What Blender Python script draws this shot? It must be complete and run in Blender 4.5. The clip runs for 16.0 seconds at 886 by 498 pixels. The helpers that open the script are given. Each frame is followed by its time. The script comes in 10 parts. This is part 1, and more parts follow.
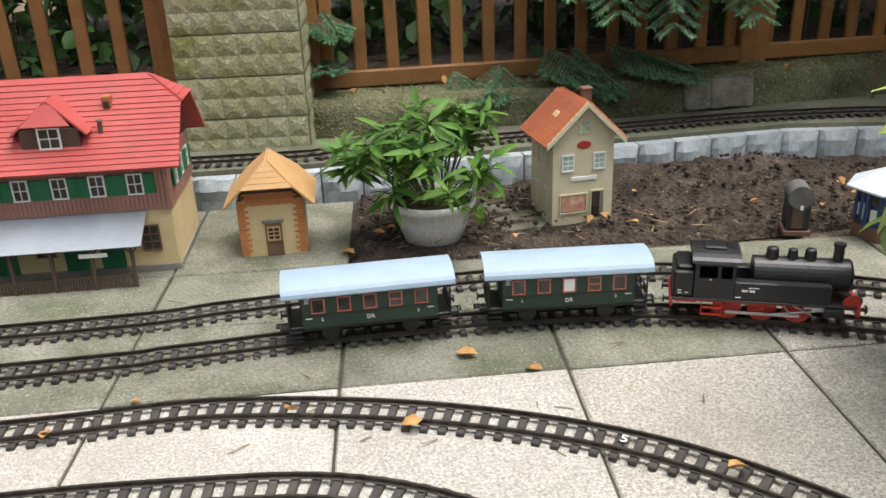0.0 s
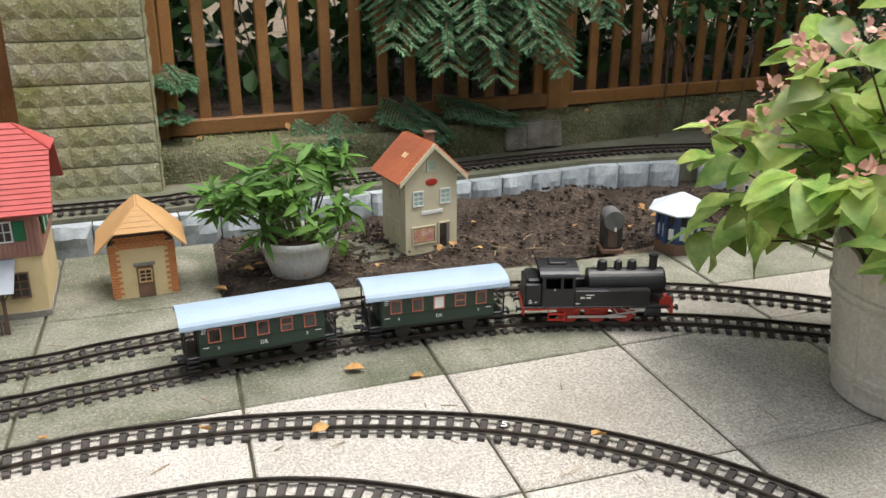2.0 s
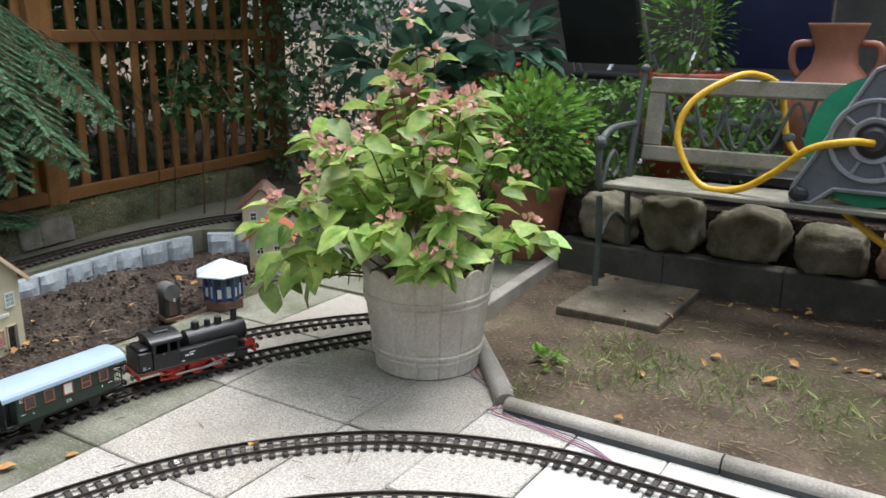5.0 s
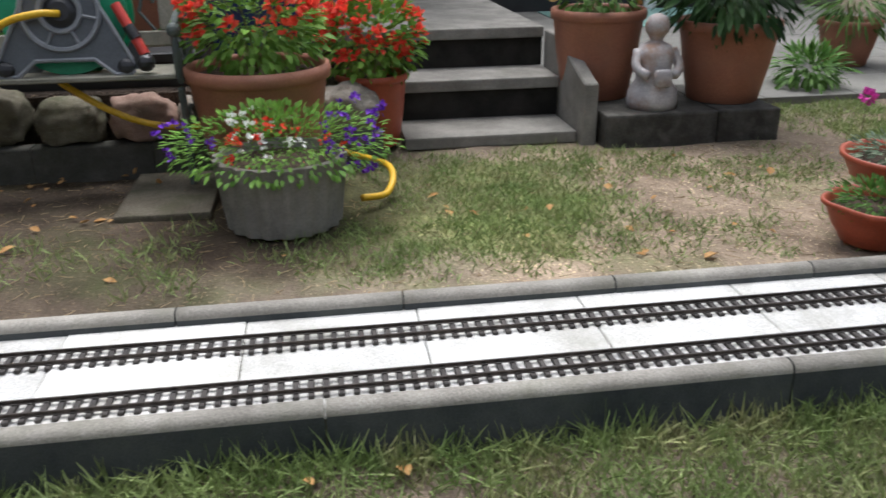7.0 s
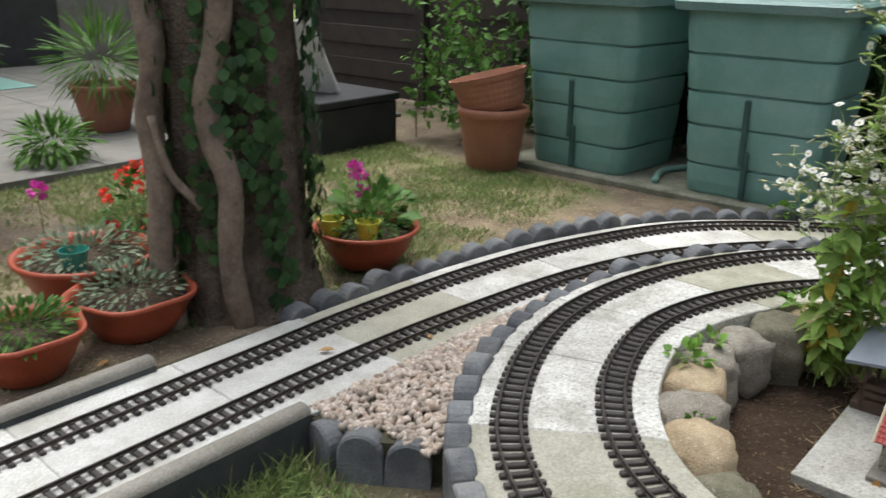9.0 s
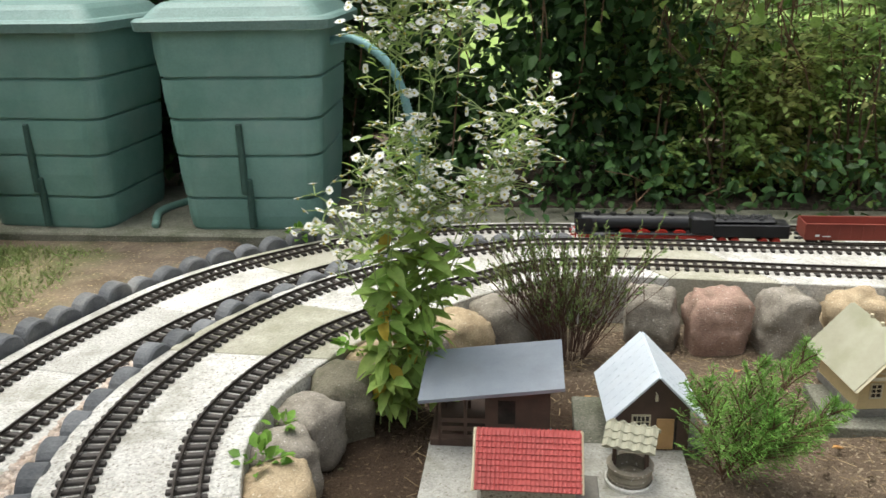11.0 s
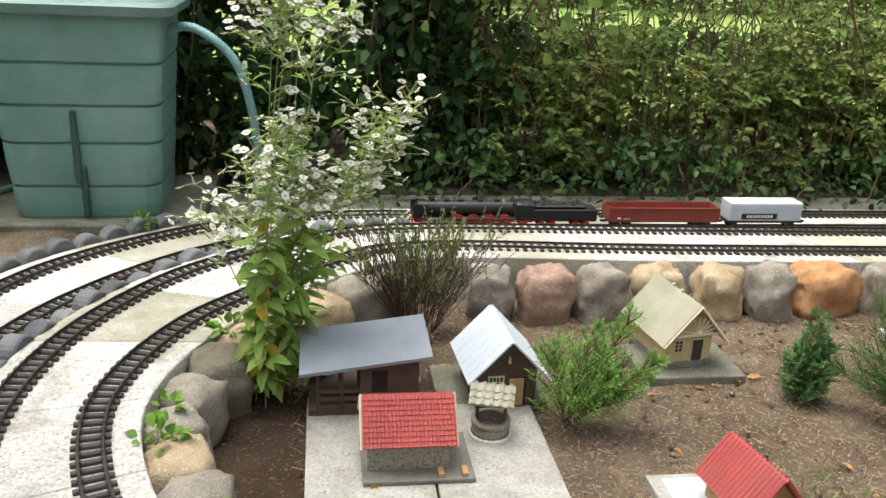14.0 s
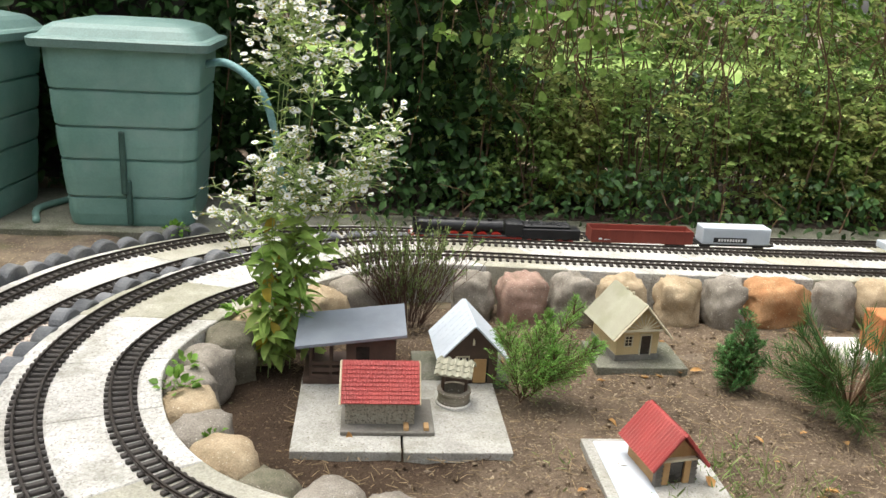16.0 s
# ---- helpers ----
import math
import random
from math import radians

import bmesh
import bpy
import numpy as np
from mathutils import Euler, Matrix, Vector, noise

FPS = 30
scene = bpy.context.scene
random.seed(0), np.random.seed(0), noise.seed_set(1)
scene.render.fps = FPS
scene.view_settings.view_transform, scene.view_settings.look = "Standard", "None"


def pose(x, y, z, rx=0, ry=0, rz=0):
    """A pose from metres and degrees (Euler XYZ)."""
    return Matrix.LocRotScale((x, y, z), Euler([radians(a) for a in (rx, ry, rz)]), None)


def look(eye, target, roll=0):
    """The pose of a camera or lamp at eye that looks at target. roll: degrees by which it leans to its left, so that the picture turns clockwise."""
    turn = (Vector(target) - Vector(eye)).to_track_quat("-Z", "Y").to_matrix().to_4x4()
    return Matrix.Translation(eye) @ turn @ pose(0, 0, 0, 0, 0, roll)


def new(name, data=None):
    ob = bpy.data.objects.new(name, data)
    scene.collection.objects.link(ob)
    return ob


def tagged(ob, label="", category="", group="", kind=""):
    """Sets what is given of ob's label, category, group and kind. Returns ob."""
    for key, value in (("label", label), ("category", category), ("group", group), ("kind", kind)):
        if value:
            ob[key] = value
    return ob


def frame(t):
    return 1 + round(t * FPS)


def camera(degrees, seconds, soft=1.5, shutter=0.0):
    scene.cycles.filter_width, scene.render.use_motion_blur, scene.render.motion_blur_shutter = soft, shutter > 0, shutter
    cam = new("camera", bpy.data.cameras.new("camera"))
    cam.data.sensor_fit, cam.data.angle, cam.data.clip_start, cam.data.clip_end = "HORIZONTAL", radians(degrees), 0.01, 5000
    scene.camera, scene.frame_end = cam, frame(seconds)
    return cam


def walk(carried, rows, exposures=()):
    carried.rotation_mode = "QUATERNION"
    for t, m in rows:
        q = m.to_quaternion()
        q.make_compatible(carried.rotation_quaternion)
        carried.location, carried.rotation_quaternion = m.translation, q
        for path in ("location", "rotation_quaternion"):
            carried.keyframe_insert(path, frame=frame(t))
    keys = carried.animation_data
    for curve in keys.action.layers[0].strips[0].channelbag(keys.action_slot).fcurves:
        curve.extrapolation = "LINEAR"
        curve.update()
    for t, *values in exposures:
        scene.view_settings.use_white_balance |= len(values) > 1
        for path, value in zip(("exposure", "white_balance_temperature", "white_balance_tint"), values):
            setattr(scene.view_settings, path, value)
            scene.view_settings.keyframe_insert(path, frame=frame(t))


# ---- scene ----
cam = camera(55.9, 16.0, shutter=0.15)
METRES, EYE, TILT, LEAN, TURN = 3.65, 0.771, 0.0, 0.0, -3.2
ROWS = [
    (0.0, 0.0, 0.0, 0.0, -0.86, -22.9, 2.03),
    (0.5, 0.004, -0.0115, -0.0009, -4.32, -22.33, 2.14),
    (1.0, -0.0026, -0.0341, 0.0006, -7.42, -21.49, 1.36),
    (1.5, -0.0176, -0.0491, 0.0092, -10.18, -20.39, 0.83),
    (2.0, -0.0451, -0.0487, 0.0108, -14.42, -20.01, 0.0),
    (2.5, -0.0693, -0.0507, 0.0147, -22.83, -20.18, -0.55),
    (3.0, -0.0893, -0.0652, 0.019, -28.67, -19.76, -1.16),
    (5.5, -0.216, -0.1309, 0.0437, -61.75, -15.48, 0.72),
    (6.0, -0.2271, -0.1712, 0.0394, -71.47, -18.92, 0.52),
    (6.5, -0.2291, -0.2084, 0.0354, -83.52, -21.54, 0.78),
    (7.0, -0.2243, -0.248, 0.0324, -95.54, -22.11, 0.59),
    (7.5, -0.2124, -0.3061, 0.0316, -107.24, -21.73, -0.15),
    (8.0, -0.2088, -0.3609, 0.043, -119.27, -20.69, -0.12),
    (8.5, -0.2038, -0.4269, 0.0453, -126.89, -20.0, -0.61),
    (9.0, -0.1893, -0.4796, 0.0513, -135.27, -19.25, -0.75),
    (9.5, -0.1546, -0.5285, 0.0571, -148.82, -18.29, 0.45),
    (10.0, -0.1389, -0.5615, 0.0585, -157.0, -18.93, 1.19),
    (12.5, -0.0908, -0.5762, 0.0721, -183.44, -18.97, -0.42),
    (13.0, -0.0797, -0.5575, 0.0734, -183.45, -19.28, -1.11),
    (13.5, -0.0802, -0.5404, 0.0774, -183.87, -20.25, -2.14),
    (14.0, -0.0742, -0.5215, 0.0796, -184.55, -20.08, -2.68),
    (14.5, -0.0668, -0.4924, 0.0824, -185.06, -19.12, -2.73),
    (15.0, -0.0694, -0.4588, 0.0833, -185.38, -18.25, -2.83),
    (15.5, -0.0905, -0.4296, 0.0853, -183.89, -17.34, -3.08),
    (16.0, -0.1187, -0.4022, 0.084, -181.45, -17.23, -3.17),
]
walk(cam, [(t, pose(0, 0, EYE, TILT, LEAN, TURN) @ pose(METRES * x, METRES * y, METRES * z, 90 + pitch, roll, yaw)) for t, x, y, z, yaw, pitch, roll in ROWS],
     [(0.0, 0.95, 6500, 10), (1.5, 0.97, 6500, 10), (3.0, 1.02, 6450, 10), (5.5, 1.0, 6000, 10), (6.0, 0.93, 6000, 11), (7.0, 0.73, 6000, 11), (8.0, 0.76, 6050, 10), (9.0, 0.78, 6250, 8), (10.0, 0.84, 6400, 6), (12.5, 1.12, 6600, 8), (16.0, 1.15, 6600, 9)])

# ---- light ----
world = bpy.data.worlds.new("overcast_sky")
scene.world = world
world.use_nodes = True
_n = world.node_tree
_sky = _n.nodes.new("ShaderNodeTexSky")
_sky.sky_type = "NISHITA"
_sky.sun_disc = False
_sky.sun_elevation = radians(75)
_sky.sun_rotation = radians(104)
_sky.air_density, _sky.dust_density, _sky.ozone_density = 1.0, 4.0, 1.0
_hsv = _n.nodes.new("ShaderNodeHueSaturation")
_hsv.inputs["Saturation"].default_value = 0.35
_bg = _n.nodes["Background"]
_bg.inputs["Strength"].default_value = 0.14
_n.links.new(_sky.outputs["Color"], _hsv.inputs["Color"])
_n.links.new(_hsv.outputs["Color"], _bg.inputs["Color"])
_sd = bpy.data.lights.new("sun", "SUN")
_sd.energy, _sd.angle, _sd.color = 1.8, radians(45), (1.0, 0.965, 0.91)
sun = new("sun", _sd)
sun.matrix_world = look((1.55, -0.4, 6.0), (0.0, 0.0, 0))

# ---- building helpers ----
def rng_of(seed):
    return random.Random(seed)


def mesh_of(name, bm, material=None, smooth=False):
    me = bpy.data.meshes.new(name)
    bm.to_mesh(me)
    bm.free()
    if material:
        me.materials.append(material)
    if smooth:
        me.polygons.foreach_set("use_smooth", [True] * len(me.polygons))
    return me


def part(name, bm, material, parent, label="", smooth=False, at=None):
    ob = new(name, mesh_of(name, bm, material, smooth))
    ob.parent = parent
    if at is not None:
        ob.matrix_basis = at
    if label:
        tagged(ob, label)
    return ob


def thing(name, label, category, m=None, group="", kind=""):
    ob = new(name)
    ob.empty_display_size = 0.05
    ob.matrix_basis = m if m is not None else Matrix()
    return tagged(ob, label, category, group, kind)


def solo(name, bm, material, label, category, group="", kind="", smooth=False, m=None):
    ob = new(name, mesh_of(name, bm, material, smooth))
    if m is not None:
        ob.matrix_basis = m
    return tagged(ob, label, category, group, kind)


def box(bm, x0, y0, z0, x1, y1, z1, bevel=0.0, m=None, seg=1):
    r = bmesh.ops.create_cube(bm, size=1, matrix=Matrix.Translation(((x0 + x1) / 2, (y0 + y1) / 2, (z0 + z1) / 2)) @ Matrix.Diagonal((abs(x1 - x0), abs(y1 - y0), abs(z1 - z0), 1)))
    vs = r["verts"]
    if bevel:
        es = list({e for v in vs for e in v.link_edges})
        b = bmesh.ops.bevel(bm, geom=es, offset=bevel, segments=seg, affect="EDGES", profile=0.6)
        vs = list({v for f in b["faces"] for v in f.verts} | {v for v in vs if v.is_valid})
    if m is not None:
        bmesh.ops.transform(bm, matrix=m, verts=vs)
    return vs


def cyl(bm, p, q, r0, r1=None, seg=12, caps=True):
    """A tapered rod from p to q."""
    p, q = Vector(p), Vector(q)
    r1 = r0 if r1 is None else r1
    d = q - p
    m = Matrix.Translation((p + q) / 2) @ d.to_track_quat("Z", "Y").to_matrix().to_4x4()
    return bmesh.ops.create_cone(bm, cap_ends=caps, segments=seg, radius1=r0, radius2=r1, depth=d.length, matrix=m)["verts"]


def ball(bm, c, r, sub=2, scale=(1, 1, 1), m=None):
    mm = Matrix.Translation(c) @ (m if m is not None else Matrix()) @ Matrix.Diagonal((*scale, 1))
    return bmesh.ops.create_icosphere(bm, subdivisions=sub, radius=r, matrix=mm)["verts"]


def lathe(bm, profile, seg=32, c=(0, 0, 0), ripple=None):
    """Turns a list of (radius, height) round the z axis. ripple(angle, i) scales the radius."""
    rings = []
    for i, (r, z) in enumerate(profile):
        ring = []
        for k in range(seg):
            a = 2 * math.pi * k / seg
            rr = r * (ripple(a, i) if ripple else 1)
            ring.append(bm.verts.new((c[0] + rr * math.cos(a), c[1] + rr * math.sin(a), c[2] + z)))
        rings.append(ring)
    for a, b in zip(rings, rings[1:]):
        for k in range(seg):
            bm.faces.new((a[k], a[(k + 1) % seg], b[(k + 1) % seg], b[k]))
    return rings


def tube(bm, pts, r, seg=8, caps=True):
    """A hose through the points; r is a number or a function of 0..1."""
    pts = [Vector(p) for p in pts]
    rings, n = [], len(pts)
    side = None
    for i, p in enumerate(pts):
        t = (pts[min(i + 1, n - 1)] - pts[max(i - 1, 0)]).normalized()
        if side is None:
            side = t.orthogonal().normalized()
        side = (side - t * side.dot(t)).normalized()
        up = t.cross(side)
        rad = r(i / (n - 1)) if callable(r) else r
        rings.append([bm.verts.new(p + rad * (math.cos(a) * side + math.sin(a) * up)) for a in (2 * math.pi * k / seg for k in range(seg))])
    for a, b in zip(rings, rings[1:]):
        for k in range(seg):
            bm.faces.new((a[k], a[(k + 1) % seg], b[(k + 1) % seg], b[k]))
    if caps:
        bm.faces.new(rings[0][::-1])
        bm.faces.new(rings[-1])


def prism(bm, poly, z0, z1, bevel=0.0):
    """An upright slab over the outline poly."""
    f = bm.faces.new([bm.verts.new((x, y, z1)) for x, y in poly])
    bm.normal_update()
    if f.normal.z < 0:
        f.normal_flip()
    r = bmesh.ops.extrude_face_region(bm, geom=[f])
    low = [v for v in r["geom"] if isinstance(v, bmesh.types.BMVert)]
    # the first face stays on top; the copy goes down
    for v in low:
        v.co.z = z0
    bmesh.ops.recalc_face_normals(bm, faces=list(bm.faces))
    if bevel:
        es = [e for e in bm.edges if all(abs(v.co.z - z1) < 1e-6 for v in e.verts) and len(e.link_faces) == 2]
        bmesh.ops.bevel(bm, geom=es, offset=bevel, segments=1, affect="EDGES")


def spline(ctrl, step=0.03):
    """Points at even steps along a smooth curve through the control points."""
    c = [Vector(p) for p in ctrl]
    c = [2 * c[0] - c[1]] + c + [2 * c[-1] - c[-2]]
    fine = []
    for i in range(1, len(c) - 2):
        for k in range(40):
            t = k / 40
            a, b, d, e = c[i - 1], c[i], c[i + 1], c[i + 2]
            fine.append(0.5 * ((2 * b) + (d - a) * t + (2 * a - 5 * b + 4 * d - e) * t * t + (3 * b - a - 3 * d + e) * t ** 3))
    fine.append(c[-2])
    out, left = [fine[0]], step
    for a, b in zip(fine, fine[1:]):
        seg = (b - a).length
        pos = 0.0
        while seg - pos >= left:
            pos += left
            out.append(a.lerp(b, pos / seg))
            left = step
        left -= seg - pos
    return out


def offset(pts, d):
    """The line moved d metres to its left, on the level."""
    out = []
    for i, p in enumerate(pts):
        t = pts[min(i + 1, len(pts) - 1)] - pts[max(i - 1, 0)]
        t.z = 0
        t.normalize()
        out.append(p + d * Vector((-t.y, t.x, 0)))
    return out


def quads_mesh(name, verts, faces, material, smooth=False):
    me = bpy.data.meshes.new(name)
    me.from_pydata(verts, [], faces)
    if material:
        me.materials.append(material)
    if smooth:
        me.polygons.foreach_set("use_smooth", [True] * len(me.polygons))
    return me


def leaf_mesh(name, P, D, N, length, width, material, fold=0.18, droop=0.15):
    """Pointed folded leaves: roots P, ways D, upper sides N, as arrays of n x 3; length and width of n."""
    P, D, N = (np.asarray(a, float) for a in (P, D, N))
    D = D / np.linalg.norm(D, axis=1, keepdims=True)
    S = np.cross(D, N)
    S = S / (np.linalg.norm(S, axis=1, keepdims=True) + 1e-9)
    U = np.cross(S, D)
    L, W = np.asarray(length)[:, None], np.asarray(width)[:, None]
    n = len(P)
    v = np.empty((n, 7, 3))
    v[:, 0] = P
    v[:, 1] = P + D * L * 0.33 + S * W * 0.46 + U * W * fold
    v[:, 2] = P + D * L * 0.33 - S * W * 0.46 + U * W * fold
    v[:, 3] = P + D * L * 0.40
    v[:, 4] = P + D * L * 0.70 + S * W * 0.34 + U * (W * fold - L * droop * 0.5)
    v[:, 5] = P + D * L * 0.70 - S * W * 0.34 + U * (W * fold - L * droop * 0.5)
    v[:, 6] = P + D * L * 0.98 - U * L * droop
    f = np.array([[0, 1, 3], [0, 3, 2], [1, 4, 3], [3, 5, 2], [3, 4, 6], [3, 6, 5]])
    faces = (f[None] + 7 * np.arange(n)[:, None, None]).reshape(-1, 3)
    me = bpy.data.meshes.new(name)
    me.from_pydata(v.reshape(-1, 3).tolist(), [], faces.tolist())
    me.polygons.foreach_set("use_smooth", [True] * len(me.polygons))
    me.materials.append(material)
    return me


def oval_leaves(name, P, D, N, length, width, material, fold=0.15, droop=0.25):
    """Broad rounded leaves with a folded midrib and a curved blade; arrays as in leaf_mesh."""
    P, D, N = (np.asarray(a, float) for a in (P, D, N))
    D = D / np.linalg.norm(D, axis=1, keepdims=True)
    S = np.cross(D, N)
    S = S / (np.linalg.norm(S, axis=1, keepdims=True) + 1e-9)
    U = np.cross(S, D)
    L, W = np.asarray(length)[:, None], np.asarray(width)[:, None]
    n, rows = len(P), ((0.0, 0.03), (0.14, 0.30), (0.3, 0.47), (0.48, 0.5), (0.66, 0.41), (0.83, 0.23), (1.0, 0.02))
    v = np.empty((n, 3 * len(rows), 3))
    for i, (f, w) in enumerate(rows):
        c = P + D * L * f * (1 - 0.12 * f) - U * L * droop * f * f
        wave = 0.02 * W * (-1) ** i
        v[:, 3 * i] = c + S * W * w + U * (W * fold * w * 2 + wave)
        v[:, 3 * i + 1] = c
        v[:, 3 * i + 2] = c - S * W * w + U * (W * fold * w * 2 - wave)
    f = []
    for i in range(len(rows) - 1):
        a = 3 * i
        f += [[a, a + 1, a + 4, a + 3], [a + 1, a + 2, a + 5, a + 4]]
    faces = (np.array(f)[None] + 3 * len(rows) * np.arange(n)[:, None, None]).reshape(-1, 4)
    return quads_mesh(name, v.reshape(-1, 3).tolist(), faces.tolist(), material, True)


def unit_ways(r, n, up=0.0):
    d = r.normal(size=(n, 3))
    d[:, 2] += up
    return d / np.linalg.norm(d, axis=1, keepdims=True)


def rock(bm, c, size, seed, sub=3, rough=0.16):
    """A weathered boulder of the given half sizes."""
    vs = bmesh.ops.create_icosphere(bm, subdivisions=sub, radius=1)["verts"]
    o = Vector((seed * 7.31, seed * 3.17, seed * 1.93))
    for v in vs:
        d = v.co.normalized()
        k = max(abs(d.x), abs(d.y), abs(d.z))
        d = d * (0.55 + 0.45 / k * 0.85)
        d *= 1 + rough * noise.noise(d * 1.5 + o) + rough * 0.55 * abs(noise.noise(d * 2.7 + o)) + rough * 0.3 * noise.noise(d * 6.5 + o) + rough * 0.16 * noise.noise(d * 15 + o)
        v.co = Vector((d.x * size[0], d.y * size[1], d.z * size[2])) + Vector(c)
    return vs


# ---- materials ----
def surface(name, c1, c2, scale=8.0, rough=0.8, bump=0.2, fine=120.0, c3=None, scale3=2.0, amount3=0.5, metal=0.0, island=0.0, piece=0.0, coat=0.0, speck=None, speck_scale=260.0, speck_at=0.62, trans=0.0, bump_dist=0.004, spec=0.5, mottle=(0.82, 1.15)):
    """A weathered surface: two tones by coarse noise, grain by fine noise, a third tone in patches, specks."""
    m = bpy.data.materials.new(name)
    m.use_nodes = True
    t = m.node_tree
    N, L = t.nodes, t.links
    b = N["Principled BSDF"]
    geo = N.new("ShaderNodeNewGeometry")
    pos = geo.outputs["Position"]

    def tex(s, detail=4.0, r=0.6):
        k = N.new("ShaderNodeTexNoise")
        k.inputs["Scale"].default_value, k.inputs["Detail"].default_value, k.inputs["Roughness"].default_value = s, detail, r
        L.new(pos, k.inputs["Vector"])
        return k.outputs["Fac"]

    def ramp(f, a, z):
        k = N.new("ShaderNodeMapRange")
        k.inputs["From Min"].default_value, k.inputs["From Max"].default_value = a, z
        L.new(f, k.inputs["Value"])
        return k.outputs["Result"]

    def mix(f, a, z, kind="MIX"):
        k = N.new("ShaderNodeMix")
        k.data_type, k.blend_type = "RGBA", kind
        for sock, val in ((k.inputs["Factor"], f), (k.inputs["A"], a), (k.inputs["B"], z)):
            if isinstance(val, bpy.types.NodeSocket):
                L.new(val, sock)
            elif isinstance(val, (int, float)):
                sock.default_value = val
            else:
                sock.default_value = (*val, 1)
        return k.outputs["Result"]

    coarse, grain = tex(scale), tex(fine, 2.0)
    col = mix(ramp(coarse, 0.35, 0.65), c1, c2)
    g = ramp(grain, 0.25, 0.75)
    k = N.new("ShaderNodeMapRange")
    k.inputs["To Min"].default_value, k.inputs["To Max"].default_value = mottle
    L.new(g, k.inputs["Value"])
    col = mix(1.0, col, k.outputs["Result"], "MULTIPLY")
    if c3:
        f = ramp(tex(scale3, 5.0, 0.65), 0.5, 0.72)
        mm = N.new("ShaderNodeMath")
        mm.operation = "MULTIPLY"
        mm.inputs[1].default_value = amount3
        L.new(f, mm.inputs[0])
        col = mix(mm.outputs[0], col, c3)
    if speck:
        col = mix(ramp(tex(speck_scale, 1.0), speck_at, speck_at + 0.05), col, speck)
    for amount, source in ((island, geo.outputs["Random Per Island"]), (piece, None)):
        if amount:
            if source is None:
                source = N.new("ShaderNodeObjectInfo").outputs["Random"]
            k = N.new("ShaderNodeMapRange")
            k.inputs["To Min"].default_value, k.inputs["To Max"].default_value = 1 - amount, 1 + amount
            L.new(source, k.inputs["Value"])
            col = mix(1.0, col, k.outputs["Result"], "MULTIPLY")
    L.new(col, b.inputs["Base Color"])
    r = N.new("ShaderNodeMapRange")
    r.inputs["To Min"].default_value, r.inputs["To Max"].default_value = max(rough - 0.12, 0.03), min(rough + 0.12, 1)
    L.new(coarse, r.inputs["Value"])
    L.new(r.outputs["Result"], b.inputs["Roughness"])
    b.inputs["Metallic"].default_value = metal
    b.inputs["Coat Weight"].default_value = coat
    b.inputs["Specular IOR Level"].default_value = spec * (0.45 if trans else 0.3 if rough >= 0.85 else 1)
    if trans:
        b.inputs["Subsurface Weight"].default_value = 0.0
        tr = N.new("ShaderNodeBsdfTranslucent")
        L.new(col, tr.inputs["Color"])
        ms = N.new("ShaderNodeMixShader")
        ms.inputs[0].default_value = trans
        L.new(b.outputs[0], ms.inputs[1])
        L.new(tr.outputs[0], ms.inputs[2])
        L.new(ms.outputs[0], N["Material Output"].inputs["Surface"])
    if bump:
        k = N.new("ShaderNodeBump")
        k.inputs["Strength"].default_value, k.inputs["Distance"].default_value = bump, bump_dist
        add = N.new("ShaderNodeMath")
        L.new(grain, add.inputs[0])
        L.new(coarse, add.inputs[1])
        L.new(add.outputs[0], k.inputs["Height"])
        L.new(k.outputs["Normal"], b.inputs["Normal"])
    return m


M_SLAB = surface("exposed_aggregate_concrete", (0.40, 0.375, 0.33), (0.49, 0.465, 0.42), 5, 0.9, 0.9, 170, (0.33, 0.295, 0.24), 2.2, 0.75, piece=0.09, mottle=(0.6, 1.35), speck=(0.25, 0.23, 0.21), speck_scale=420, speck_at=0.57)
M_SLABWORN = surface("stained_aggregate_concrete", (0.345, 0.32, 0.275), (0.46, 0.43, 0.38), 6, 0.9, 0.9, 170, (0.20, 0.18, 0.14), 3, 0.75, piece=0.1, mottle=(0.55, 1.4), speck=(0.18, 0.165, 0.15), speck_scale=420, speck_at=0.57)
M_SLABGREY = surface("mossy_concrete", (0.135, 0.138, 0.10), (0.235, 0.23, 0.185), 6, 0.88, 0.8, 150, (0.075, 0.088, 0.045), 4.5, 0.85, piece=0.14, mottle=(0.6, 1.3), speck=(0.34, 0.32, 0.26), speck_scale=190, speck_at=0.66)
M_SLABPALE = surface("pale_concrete", (0.54, 0.525, 0.485), (0.66, 0.65, 0.615), 7, 0.9, 0.5, 200, (0.31, 0.295, 0.24), 4.5, 0.7, mottle=(0.72, 1.22), piece=0.12, speck=(0.42, 0.40, 0.37), speck_scale=180, speck_at=0.66)
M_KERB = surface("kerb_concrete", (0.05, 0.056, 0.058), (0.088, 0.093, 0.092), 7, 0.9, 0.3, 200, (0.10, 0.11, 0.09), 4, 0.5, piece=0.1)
M_KERBTOP = surface("lit_kerb_concrete", (0.27, 0.25, 0.215), (0.38, 0.355, 0.31), 7, 0.92, 0.5, 200, (0.19, 0.185, 0.14), 5, 0.7, piece=0.12, mottle=(0.7, 1.2))
M_JOINT = surface("joint_dirt", (0.05, 0.05, 0.035), (0.09, 0.08, 0.05), 20, 1.0, 0.5, 200)
